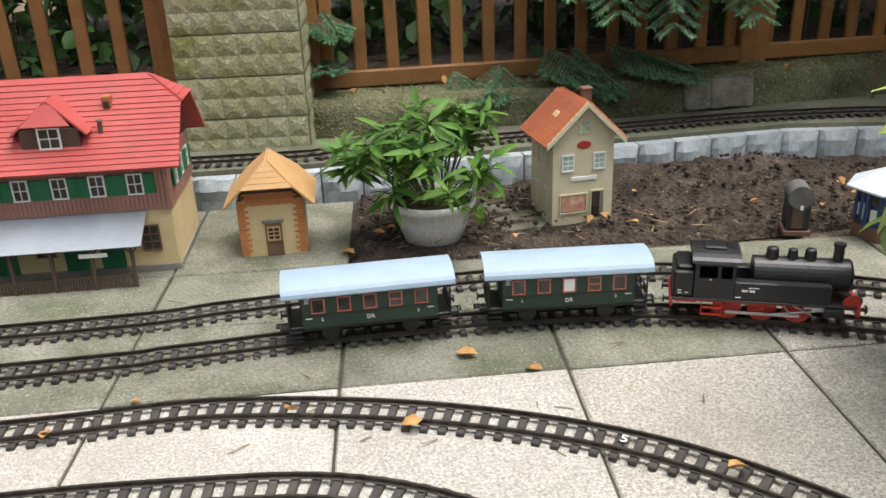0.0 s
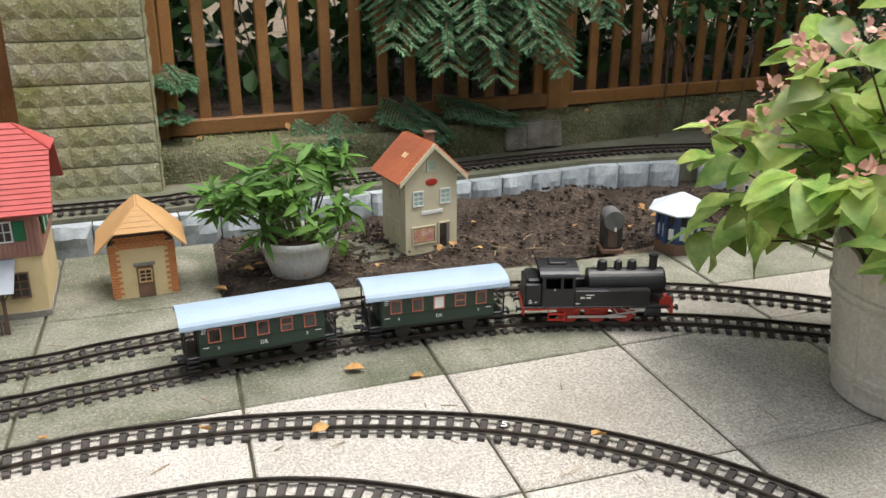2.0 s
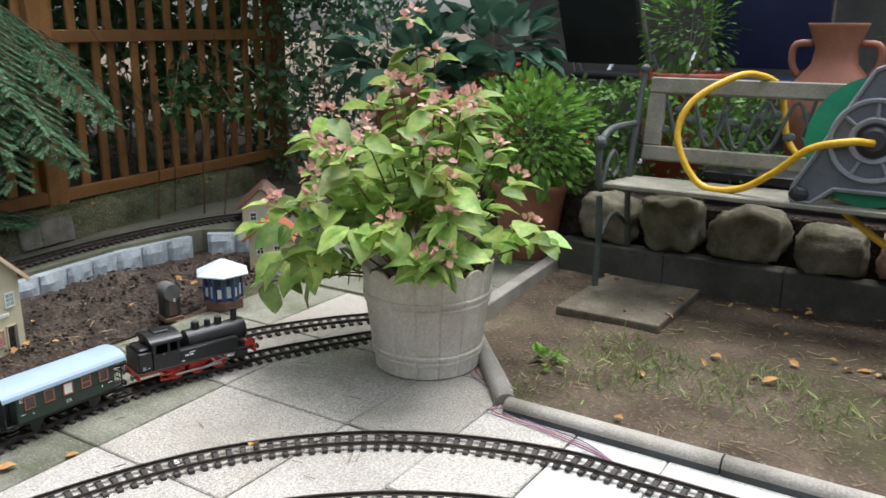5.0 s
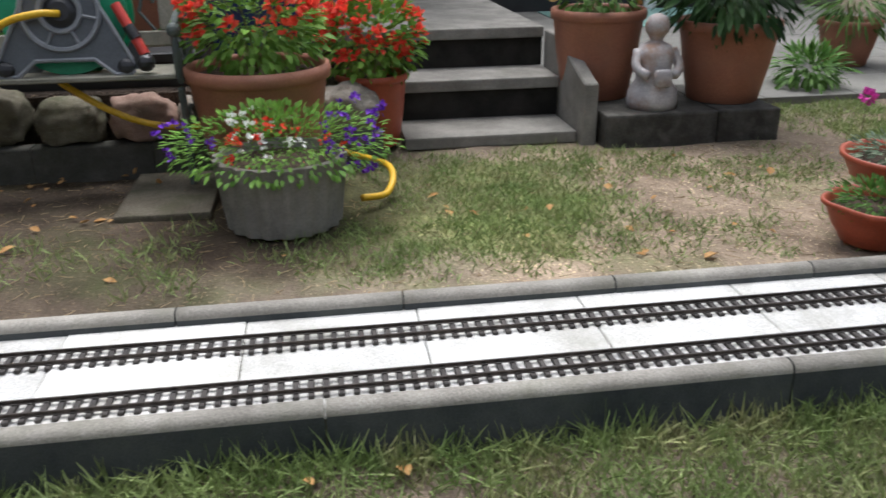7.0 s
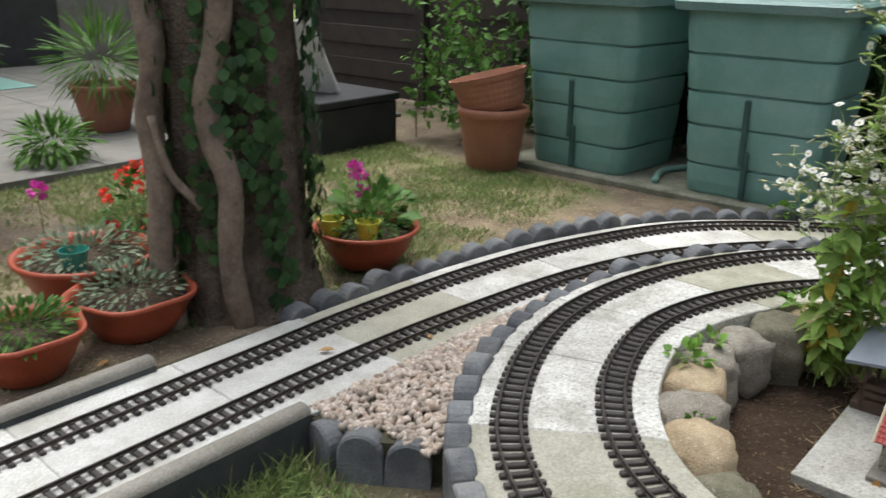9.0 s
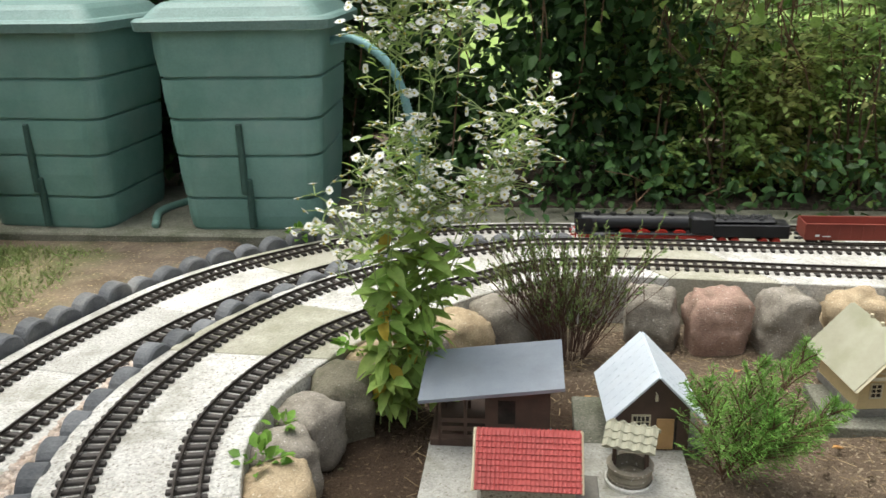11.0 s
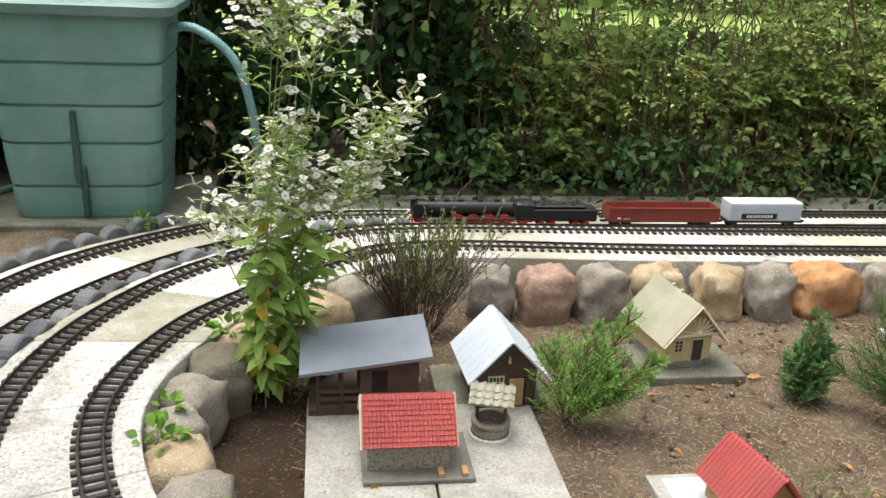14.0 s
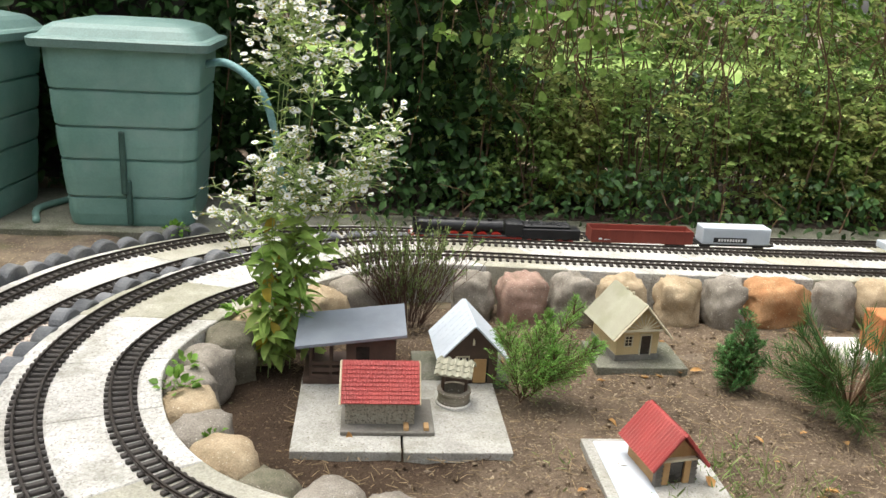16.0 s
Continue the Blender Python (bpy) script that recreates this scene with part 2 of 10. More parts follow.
M_GROUND = surface("lawn_soil", (0.105, 0.08, 0.058), (0.205, 0.162, 0.118), 6, 1.0, 0.9, 90, (0.10, 0.12, 0.045), 2.2, 0.8, speck=(0.30, 0.24, 0.15), speck_scale=90, speck_at=0.64, bump_dist=0.012)


def ground_tone(m, centre, radius, dark):
    """Multiplies a soil or shade tone into a material over a ragged ground patch."""
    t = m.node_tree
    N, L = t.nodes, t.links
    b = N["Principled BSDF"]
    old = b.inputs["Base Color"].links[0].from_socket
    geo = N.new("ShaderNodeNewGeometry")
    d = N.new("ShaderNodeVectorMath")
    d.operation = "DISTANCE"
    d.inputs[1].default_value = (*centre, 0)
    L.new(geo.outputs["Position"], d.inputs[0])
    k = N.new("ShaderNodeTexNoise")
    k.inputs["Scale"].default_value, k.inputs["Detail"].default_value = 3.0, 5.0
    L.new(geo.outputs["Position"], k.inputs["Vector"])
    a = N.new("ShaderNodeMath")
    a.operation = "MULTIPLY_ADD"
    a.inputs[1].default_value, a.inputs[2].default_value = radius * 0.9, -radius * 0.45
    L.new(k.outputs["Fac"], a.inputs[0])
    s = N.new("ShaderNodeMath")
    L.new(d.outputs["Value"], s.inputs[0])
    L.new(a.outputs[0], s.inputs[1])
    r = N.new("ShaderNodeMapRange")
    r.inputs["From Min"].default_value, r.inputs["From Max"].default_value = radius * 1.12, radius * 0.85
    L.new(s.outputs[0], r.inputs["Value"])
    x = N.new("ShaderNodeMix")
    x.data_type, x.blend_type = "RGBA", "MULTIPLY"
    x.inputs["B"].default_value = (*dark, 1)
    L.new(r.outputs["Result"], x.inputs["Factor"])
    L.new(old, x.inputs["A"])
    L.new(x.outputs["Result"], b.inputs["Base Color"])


# dark brown soil round the bench, with the shade there painted in
ground_tone(M_GROUND, (1.75, 0.15), 0.95, (0.58, 0.56, 0.55))
# paler soil by the tanks, taking in the lit patches of lawn
ground_tone(M_GROUND, (1.7, -3.95), 1.0, (1.35, 1.35, 1.2))
# shadow round the ribbed planter, painted into the soil colour
ground_tone(M_GROUND, (1.6, -0.7), 0.42, (0.6, 0.58, 0.55))
ground_tone(M_GROUND, (1.55, -2.0), 0.85, (1.75, 1.72, 1.68))
ground_tone(M_GROUND, (1.75, -1.3), 0.5, (0.62, 0.78, 0.5))
ground_tone(M_GROUND, (1.25, -1.2), 0.4, (1.5, 1.5, 1.5))
M_SOIL = surface("dark_soil", (0.045, 0.034, 0.027), (0.10, 0.077, 0.06), 16, 1.0, 1.0, 90, (0.028, 0.022, 0.018), 9, 0.7, bump_dist=0.02, mottle=(0.5, 1.45), speck=(0.2, 0.15, 0.1), speck_scale=70, speck_at=0.68)
M_RAIL = surface("dark_rail", (0.05, 0.042, 0.036), (0.085, 0.07, 0.06), 30, 0.45, 0.1, 200, metal=0.7)
M_SLEEPER = surface("weathered_plastic_sleeper", (0.035, 0.03, 0.027), (0.06, 0.052, 0.045), 20, 0.75, 0.3, 300, piece=0.2)
M_STONE = surface("field_stone", (0.22, 0.185, 0.145), (0.34, 0.30, 0.24), 9, 0.9, 0.6, 150, (0.20, 0.20, 0.13), 6, 0.6, speck=(0.55, 0.52, 0.46), speck_scale=120, speck_at=0.66, piece=0.2)
M_PALISADE = surface("dark_palisade_concrete", (0.10, 0.105, 0.112), (0.175, 0.18, 0.185), 9, 0.9, 0.6, 160, (0.33, 0.32, 0.29), 5, 0.5, piece=0.2)
M_GREYSTONE = surface("painted_grey_stone", (0.30, 0.34, 0.36), (0.40, 0.44, 0.46), 10, 0.8, 0.5, 70, (0.2, 0.23, 0.23), 6, 0.5, piece=0.12)
M_WALL = surface("mossy_render", (0.115, 0.122, 0.058), (0.215, 0.205, 0.125), 8, 0.95, 0.9, 110, (0.055, 0.062, 0.03), 6, 0.85, mottle=(0.55, 1.35), speck=(0.3, 0.27, 0.2), speck_scale=130, speck_at=0.64, bump_dist=0.01)
M_FENCE = surface("orange_stained_wood", (0.25, 0.112, 0.03), (0.34, 0.16, 0.048), 14, 0.6, 0.4, 150, (0.15, 0.068, 0.022), 7, 0.7, piece=0.2)
M_TERRA = surface("terracotta_plastic", (0.30, 0.118, 0.068), (0.37, 0.155, 0.09), 7, 0.6, 0.15, 130, (0.27, 0.13, 0.085), 5, 0.6)
M_TERRARED = surface("red_plastic", (0.34, 0.065, 0.03), (0.40, 0.085, 0.04), 7, 0.45, 0.12, 130, (0.25, 0.07, 0.04), 5, 0.5)
M_TANK = surface("green_plastic", (0.145, 0.29, 0.245), (0.20, 0.355, 0.31), 5, 0.42, 0.12, 110, (0.25, 0.36, 0.33), 3.5, 0.65, mottle=(0.93, 1.06))
M_BARK = surface("bark", (0.085, 0.064, 0.048), (0.16, 0.125, 0.097), 14, 0.95, 0.9, 90, (0.06, 0.05, 0.04), 8, 0.6, bump_dist=0.015)
M_LEAF = surface("leaf", (0.07, 0.165, 0.03), (0.115, 0.225, 0.045), 9, 0.5, 0.0, 60, (0.15, 0.24, 0.05), 4, 0.5, island=0.35, trans=0.25)
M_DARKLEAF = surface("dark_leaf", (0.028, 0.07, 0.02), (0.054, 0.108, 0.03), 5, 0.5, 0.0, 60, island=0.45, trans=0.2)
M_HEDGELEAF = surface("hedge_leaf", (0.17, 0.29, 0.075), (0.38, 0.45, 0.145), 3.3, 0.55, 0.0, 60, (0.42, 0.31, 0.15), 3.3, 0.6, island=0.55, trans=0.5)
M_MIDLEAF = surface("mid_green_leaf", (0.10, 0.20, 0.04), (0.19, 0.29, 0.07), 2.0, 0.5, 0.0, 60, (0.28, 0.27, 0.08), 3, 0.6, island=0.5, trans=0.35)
M_HAZEL = surface("hazel_leaf", (0.20, 0.34, 0.07), (0.30, 0.42, 0.11), 6, 0.5, 0.0, 60, island=0.3, trans=0.45)
M_LAWN = surface("mown_lawn", (0.17, 0.27, 0.06), (0.27, 0.36, 0.11), 0.8, 0.9, 0.6, 30, (0.34, 0.36, 0.16), 0.5, 0.7)
M_GRASS = surface("grass_blade", (0.16, 0.235, 0.07), (0.27, 0.335, 0.125), 5, 0.6, 0.0, 60, (0.40, 0.35, 0.19), 7, 0.8, island=0.4, trans=0.25)
M_BLACK = surface("black_paint", (0.012, 0.012, 0.013), (0.02, 0.02, 0.022), 10, 0.4, 0.05, 200)
M_WOOD = surface("grey_weathered_wood", (0.20, 0.19, 0.15), (0.28, 0.265, 0.215), 12, 0.85, 0.5, 140, (0.13, 0.14, 0.09), 5, 0.6)

# ---- ground ----
def smooth_step(a, b, x):
    t = min(max((x - a) / (b - a), 0.0), 1.0)
    return t * t * (3 - 2 * t)


RING = (-0.72, -3.72)


def ground_z(x, y):
    """The height of the garden's soil."""
    z = -0.02
    front = (1 - smooth_step(0.5, 0.56, x)) * (1 - smooth_step(-0.3 + 0.0, 0.6, y))
    z += -0.085 * front
    bed = smooth_step(0.15, -0.15, math.hypot((x - RING[0]) / 1.0, (y - RING[1])) - 0.75)
    if x < RING[0]:
        bed = max(bed, smooth_step(-4.5, -4.35, y) * smooth_step(-2.6, -2.9, y))
    z = z * (1 - bed) + (-0.125) * bed
    back = smooth_step(2.36, 2.42, y - 0.05 * x)
    z = z * (1 - back) + 0.085 * back
    terrace = smooth_step(2.62, 2.68, y - 0.13 * x)
    z = z * (1 - terrace) + 0.2 * terrace
    rise = smooth_step(2.35, 2.42, x) * smooth_step(-1.1, -0.9, y) * (1 - smooth_step(1.6, 2.0, y))
    z += 0.1 * rise
    z += 0.012 * noise.noise(Vector((x * 2.1, y * 2.1, 0))) + 0.006 * noise.noise(Vector((x * 9, y * 9, 3)))
    return z


def axis(lo, hi, step):
    fine = [lo + step * i for i in range(int((hi - lo) / step) + 1)]
    far = [0.5, 1.5, 4, 10, 30, 90]
    return [lo - d for d in far[::-1]] + fine + [fine[-1] + d for d in far]


_gx, _gy = axis(-3.6, 4.4, 0.05), axis(-6.6, 3.6, 0.05)
_v = [(x, y, ground_z(x, y)) for y in _gy for x in _gx]
_w = len(_gx)
_f = [(j * _w + i, j * _w + i + 1, (j + 1) * _w + i + 1, (j + 1) * _w + i) for j in range(len(_gy) - 1) for i in range(_w - 1)]
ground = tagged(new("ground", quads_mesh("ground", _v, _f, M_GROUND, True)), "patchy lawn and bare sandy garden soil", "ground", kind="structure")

# ---- track lines ----
Z1 = 0.05
OUTER = spline([(-3.2, 1.0, 0), (-1.2, 1.12, 0), (-0.6, 1.16, 0), (-0.3, 1.18, 0), (0.07, 1.115, 0), (0.4, 0.968, 0), (0.65, 0.72, 0), (0.785, 0.40, 0), (0.806, 0.1, 0), (0.805, -0.6, 0), (0.803, -1.6, 0), (0.81, -2.7, 0), (0.82, -3.2, 0), (0.79, -3.7, 0), (0.70, -4.15, 0), (0.5, -4.6, 0), (0.09, -4.97, 0), (-0.4, -5.2, 0), (-0.9, -5.27, 0), (-2.2, -5.28, 0), (-5.0, -5.28, 0)])
INNER = spline([(-3.2, 0.86, 0), (-1.0, 0.95, 0), (-0.38, 0.975, 0), (-0.03, 0.935, 0), (0.30, 0.72, 0), (0.50, 0.47, 0), (0.595, 0.19, 0), (0.605, -0.1, 0), (0.605, -1.0, 0), (0.61, -2.0, 0), (0.625, -2.9, 0), (0.60, -3.4, 0), (0.53, -3.9, 0), (0.37, -4.33, 0), (0.04, -4.73, 0), (-0.45, -5.0, 0), (-0.9, -5.07, 0), (-2.2, -5.08, 0), (-5.0, -5.08, 0)])
RING_OUT = spline([(-3.0, -2.5, Z1), (-1.2, -2.52, Z1), (-0.45, -2.6, Z1), (-0.03, -2.80, Z1), (0.2, -3.1, Z1), (0.325, -3.5, Z1), (0.29, -3.93, Z1), (0.12, -4.31, Z1), (-0.1, -4.55, Z1), (-0.38, -4.75, Z1), (-0.75, -4.84, Z1), (-1.8, -4.81, Z1), (-4.5, -4.75, Z1)])
RING_IN = spline([(-3.0, -2.75, Z1), (-1.2, -2.76, Z1), (-0.6, -2.80, Z1), (-0.22, -2.94, Z1), (0.0, -3.18, Z1), (0.11, -3.5, Z1), (0.10, -3.75, Z1), (0.0, -4.02, Z1), (-0.15, -4.22, Z1), (-0.4, -4.48, Z1), (-0.75, -4.64, Z1), (-1.8, -4.59, Z1), (-4.5, -4.52, Z1)])
TRAIN = spline([(-3.2, 1.19, 0), (-0.75, 1.345, 0), (-0.43, 1.375, 0), (-0.12, 1.412, 0), (0.2, 1.432, 0), (0.53, 1.412, 0), (0.86, 1.31, 0), (1.1, 1.18, 0), (1.35, 1.02, 0)])
SIDING = spline([(-3.2, 1.40, 0), (-0.8, 1.505, 0), (-0.34, 1.555, 0), (0.17, 1.625, 0), (0.58, 1.605, 0), (0.95, 1.475, 0), (1.2, 1.325, 0), (1.42, 1.13, 0)])
FAR = spline([(-3.4, 2.30, 0.1), (-0.57, 2.30, 0.1), (-0.16, 2.33, 0.1), (0.25, 2.37, 0.1), (0.73, 2.43, 0.1), (1.1, 2.47, 0.1), (1.5, 2.46, 0.1), (1.85, 2.35, 0.1), (2.1, 2.1, 0.1)])


def back_drop(p):
    """The far straight lies a little lower than the curve."""
    return -0.034 * smooth_step(0.1, -0.8, p.x) if p.y < -4.3 else 0.0


for _line in (OUTER, INNER):
    for p in _line:
        p.z += back_drop(p)


def clip(poly, a, b, c):
    """What of a convex outline lies where a x + b y + c >= 0."""
    out = []
    for p, q in zip(poly, poly[1:] + poly[:1]):
        u, w = a * p[0] + b * p[1] + c, a * q[0] + b * q[1] + c
        if u >= 0:
            out.append(p)
        if u * w < 0:
            k = u / (u - w)
            out.append((p[0] + k * (q[0] - p[0]), p[1] + k * (q[1] - p[1])))
    return out


def shrink(poly, d):
    cx, cy = sum(p[0] for p in poly) / len(poly), sum(p[1] for p in poly) / len(poly)
    out = []
    for x, y in poly:
        l = math.hypot(x - cx, y - cy)
        out.append((x + (cx - x) * d / l, y + (cy - y) * d / l))
    return out


def paving_slab(parent, poly, z, material, thick=0.05, gap=0.004, r=random.Random(5)):
    if len(poly) < 3:
        return
    bm = bmesh.new()
    dz = r.uniform(-0.0015, 0.0015)
    prism(bm, shrink(poly, gap), z - thick + dz, z + dz, 0.003)
    part("slab", bm, material, parent)


def bed(name, poly, z0, z1, material, label):
    bm = bmesh.new()
    prism(bm, poly, z0, z1)
    return solo(name, bm, material, label, "joint bed", kind="structure")


# ---- paved station area ----
pavement = thing("pavement", "weathered exposed-aggregate concrete paving slabs with dark joints", "pavement", kind="structure")
bed("pavement_bed", [(-3.4, 0.6), (0.08, 0.6), (0.52, 0.1), (0.96, 0.1), (1.05, 0.6), (1.5, 1.0), (2.5, 1.1), (2.5, 2.0), (1.5, 2.02), (1.1, 1.75), (0.6, 1.78), (-0.12, 1.74), (-0.13, 2.2), (-3.4, 2.2)], -0.16, -0.006, M_JOINT, "dark gritty dirt in the paving joints")


def kerb_side(p):
    return clip(p, -0.878, 1.0, -0.57 + 0.878 * 1.04)


_xs = [-0.118 + 0.4 * k for k in range(-8, 4)]
for _x in _xs:
    _light = [(_x, 0.85), (_x + 0.4, 0.85), (_x + 0.4, 1.245 + 0.03 * (_x + 0.4)), (_x, 1.245 + 0.03 * _x)]
    paving_slab(pavement, kerb_side(_light), 0, M_SLAB if _x < 0.2 else M_SLABWORN)
    paving_slab(pavement, clip(kerb_side([(_x, 0.6), (_x + 0.4, 0.6), (_x + 0.4, 0.85), (_x, 0.85)]), 0, 1, -0.6), 0, M_SLAB if _x < 0.6 else M_SLABWORN)
    _grey = [(_x, 1.245 + 0.03 * _x), (_x + 0.4, 1.245 + 0.03 * (_x + 0.4)), (_x + 0.4, 1.5), (_x, 1.5)]
    _far = [(_x, 1.5), (_x + 0.4, 1.5), (_x + 0.4, 1.76), (_x, 1.76)]
    if _x < 0.6:
        paving_slab(pavement, _grey, 0, M_SLABGREY)
        paving_slab(pavement, _far, 0, M_SLABGREY)
    else:
        paving_slab(pavement, kerb_side(_grey), 0, M_SLABWORN)
        paving_slab(pavement, kerb_side(_far), 0, M_SLABGREY)
    if _x < -0.3:
        paving_slab(pavement, [(_x, 1.76), (_x + 0.4, 1.76), (_x + 0.4, 2.2), (_x, 2.2)], 0, M_SLABGREY)
paving_slab(pavement, [(0.08, 0.6), (0.5, 0.14), (0.5, 0.6)], 0, M_SLAB)
paving_slab(pavement, [(0.5, 0.14), (0.94, 0.14), (0.94, 0.36), (0.5, 0.36)], 0, M_SLABPALE)
paving_slab(pavement, [(0.5, 0.36), (0.94, 0.36), (1.03, 0.6), (0.5, 0.6)], 0, M_SLAB)
for _i in range(3):
    for _j in range(3):
        paving_slab(pavement, [(1.5 + 0.34 * _i, 1.02 + 0.35 * _j), (1.84 + 0.34 * _i, 1.05 + 0.35 * _j), (1.84 + 0.34 * _i, 1.40 + 0.35 * _j), (1.5 + 0.34 * _i, 1.37 + 0.35 * _j)], 0, M_SLABGREY)

# ---- long straight ----
causeway = thing("causeway", "pale concrete slabs carrying two tracks between kerbs", "pavement", kind="structure")
bed("causeway_bed", [(0.5, 0.14), (0.96, 0.14), (0.96, -2.9), (0.5, -2.75)], -0.16, -0.006, M_JOINT, "dark dirt in the slab joints")
for _i in range(8):
    paving_slab(causeway, [(0.5, 0.14 - 0.4 * _i), (0.94, 0.14 - 0.4 * _i), (0.94, -0.26 - 0.4 * _i), (0.5, -0.26 - 0.4 * _i)], 0, M_SLABPALE, 0.05, 0.0015)


def strip(name, left, right, z0, z1, material, label, every=14, gap=0.0015, sink=None):
    """Slabs laid along a bend, between two lines."""
    t = thing(name, label, "pavement", kind="structure")
    n = min(len(left), len(right))
    for i in range(0, n - 1, every):
        k = min(i + every, n - 1)
        idx = list(range(i, k + 1))
        poly = [(left[j].x, left[j].y) for j in idx] + [(right[j].x, right[j].y) for j in idx[::-1]]
        bm = bmesh.new()
        prism(bm, shrink(poly, gap), z0, z1, 0.003)
        for v in bm.verts:
            v.co.z += sink(v.co) if sink else 0
        part("slab", bm, material if (i // every) % 4 else M_SLABALT, t)
    return t


M_SLABALT = surface("old_concrete", (0.33, 0.32, 0.25), (0.44, 0.42, 0.35), 7, 0.9, 0.5, 170, (0.22, 0.22, 0.15), 5, 0.7, piece=0.1, mottle=(0.7, 1.2))
M_SLABRING = surface("stained_pale_concrete", (0.47, 0.455, 0.415), (0.63, 0.62, 0.58), 9, 0.92, 0.8, 150, (0.24, 0.23, 0.18), 7, 0.8, piece=0.1, mottle=(0.62, 1.25), speck=(0.27, 0.25, 0.22), speck_scale=130, speck_at=0.63)
_o = [p for p in OUTER if p.y < -3.04]
_i = [p for p in INNER if p.y < -3.04]
_m = [_o[min(int(k * len(_o) / len(_i)), len(_o) - 1)] for k in range(len(_i))]
strip("curve_slabs", offset(_m, 0.10), offset(_i, -0.10), -0.12, 0.0, M_SLABRING, "pale concrete slabs cut round the curve", sink=back_drop)
_r = [RING_OUT[min(int(k * len(RING_OUT) / len(RING_IN)), len(RING_OUT) - 1)] for k in range(len(RING_IN))]
strip("ring_slabs", offset(_r, 0.085), offset(RING_IN, -0.10), -0.13, Z1, M_SLABRING, "pale concrete slabs cut round the loop", every=11)


M_DAMP = surface("damp_dark_concrete", (0.075, 0.073, 0.062), (0.12, 0.115, 0.10), 7, 0.9, 0.4, 150, (0.05, 0.055, 0.035), 4, 0.6, piece=0.1)


def kerb(name, a, b, width, z0, z1, label, length=1.0, radius=0.02, material=None):
    t = thing(name, label, "kerb", kind="structure")
    a, b = Vector(a), Vector(b)
    n = max(1, round((b - a).length / length))
    ang = math.atan2(b.y - a.y, b.x - a.x)
    for i in range(n):
        p, q = a.lerp(b, i / n), a.lerp(b, (i + 1) / n)
        l = (q - p).length
        bm = bmesh.new()
        box(bm, 0.002, -width / 2, z0, l - 0.002, width / 2, z1)
        es = [e for e in bm.edges if all(v.co.z > z1 - 1e-4 for v in e.verts) and abs(e.verts[0].co.x - e.verts[1].co.x) > 0.01]
        bmesh.ops.bevel(bm, geom=es, offset=radius, segments=4, affect="EDGES", profile=0.5)
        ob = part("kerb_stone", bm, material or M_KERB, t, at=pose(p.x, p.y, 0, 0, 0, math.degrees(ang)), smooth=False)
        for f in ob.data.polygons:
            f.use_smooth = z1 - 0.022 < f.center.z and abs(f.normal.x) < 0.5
        # pale tops over dark sides: light from above put into the kerb colours
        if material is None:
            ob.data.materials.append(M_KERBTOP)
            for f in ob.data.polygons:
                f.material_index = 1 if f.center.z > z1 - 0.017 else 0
    return t


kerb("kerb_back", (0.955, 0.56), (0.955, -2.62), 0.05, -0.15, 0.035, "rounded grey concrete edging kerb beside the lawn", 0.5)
# corner and patio kerbs take the lit tone on their sides too
kerb("kerb_corner", (0.97, 0.57), (1.47, 0.99), 0.05, -0.15, 0.035, "rounded grey concrete edging kerb turning the corner", 0.5, material=M_KERBTOP)
kerb("kerb_patio", (1.47, 0.98), (2.36, 1.06), 0.05, -0.15, 0.03, "square grey concrete edging along the paving", 0.95, 0.006, M_KERBTOP)
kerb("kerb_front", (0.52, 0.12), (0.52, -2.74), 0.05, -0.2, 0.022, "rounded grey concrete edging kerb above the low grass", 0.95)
kerb("kerb_angle", (0.05, 0.61), (0.52, 0.12), 0.05, -0.2, 0.01, "pale concrete edging kerb set at an angle", 1.0, 0.008)
kerb("low_wall", (2.27, 1.02), (2.27, -1.1), 0.08, -0.1, 0.11, "low dark concrete block edging below the boulders", 0.42, 0.008, M_DAMP)


# ---- tracks ----
def sleeper_mesh():
    bm = bmesh.new()
    box(bm, -0.0065, -0.04, 0.0, 0.0065, 0.04, 0.009, 0.0015)
    for s in (-1, 1):
        box(bm, -0.005, s * 0.0235 - 0.006, 0.008, 0.005, s * 0.0235 + 0.006, 0.0115)
    return mesh_of("sleeper", bm, M_SLEEPER)


SLEEPER = sleeper_mesh()


def rail_profile():
    return [(-0.004, 0), (0.004, 0), (0.0012, 0.002), (0.0012, 0.006), (0.0022, 0.0068), (0.0022, 0.009), (-0.0022, 0.009), (-0.0022, 0.0068), (-0.0012, 0.006), (-0.0012, 0.002)]


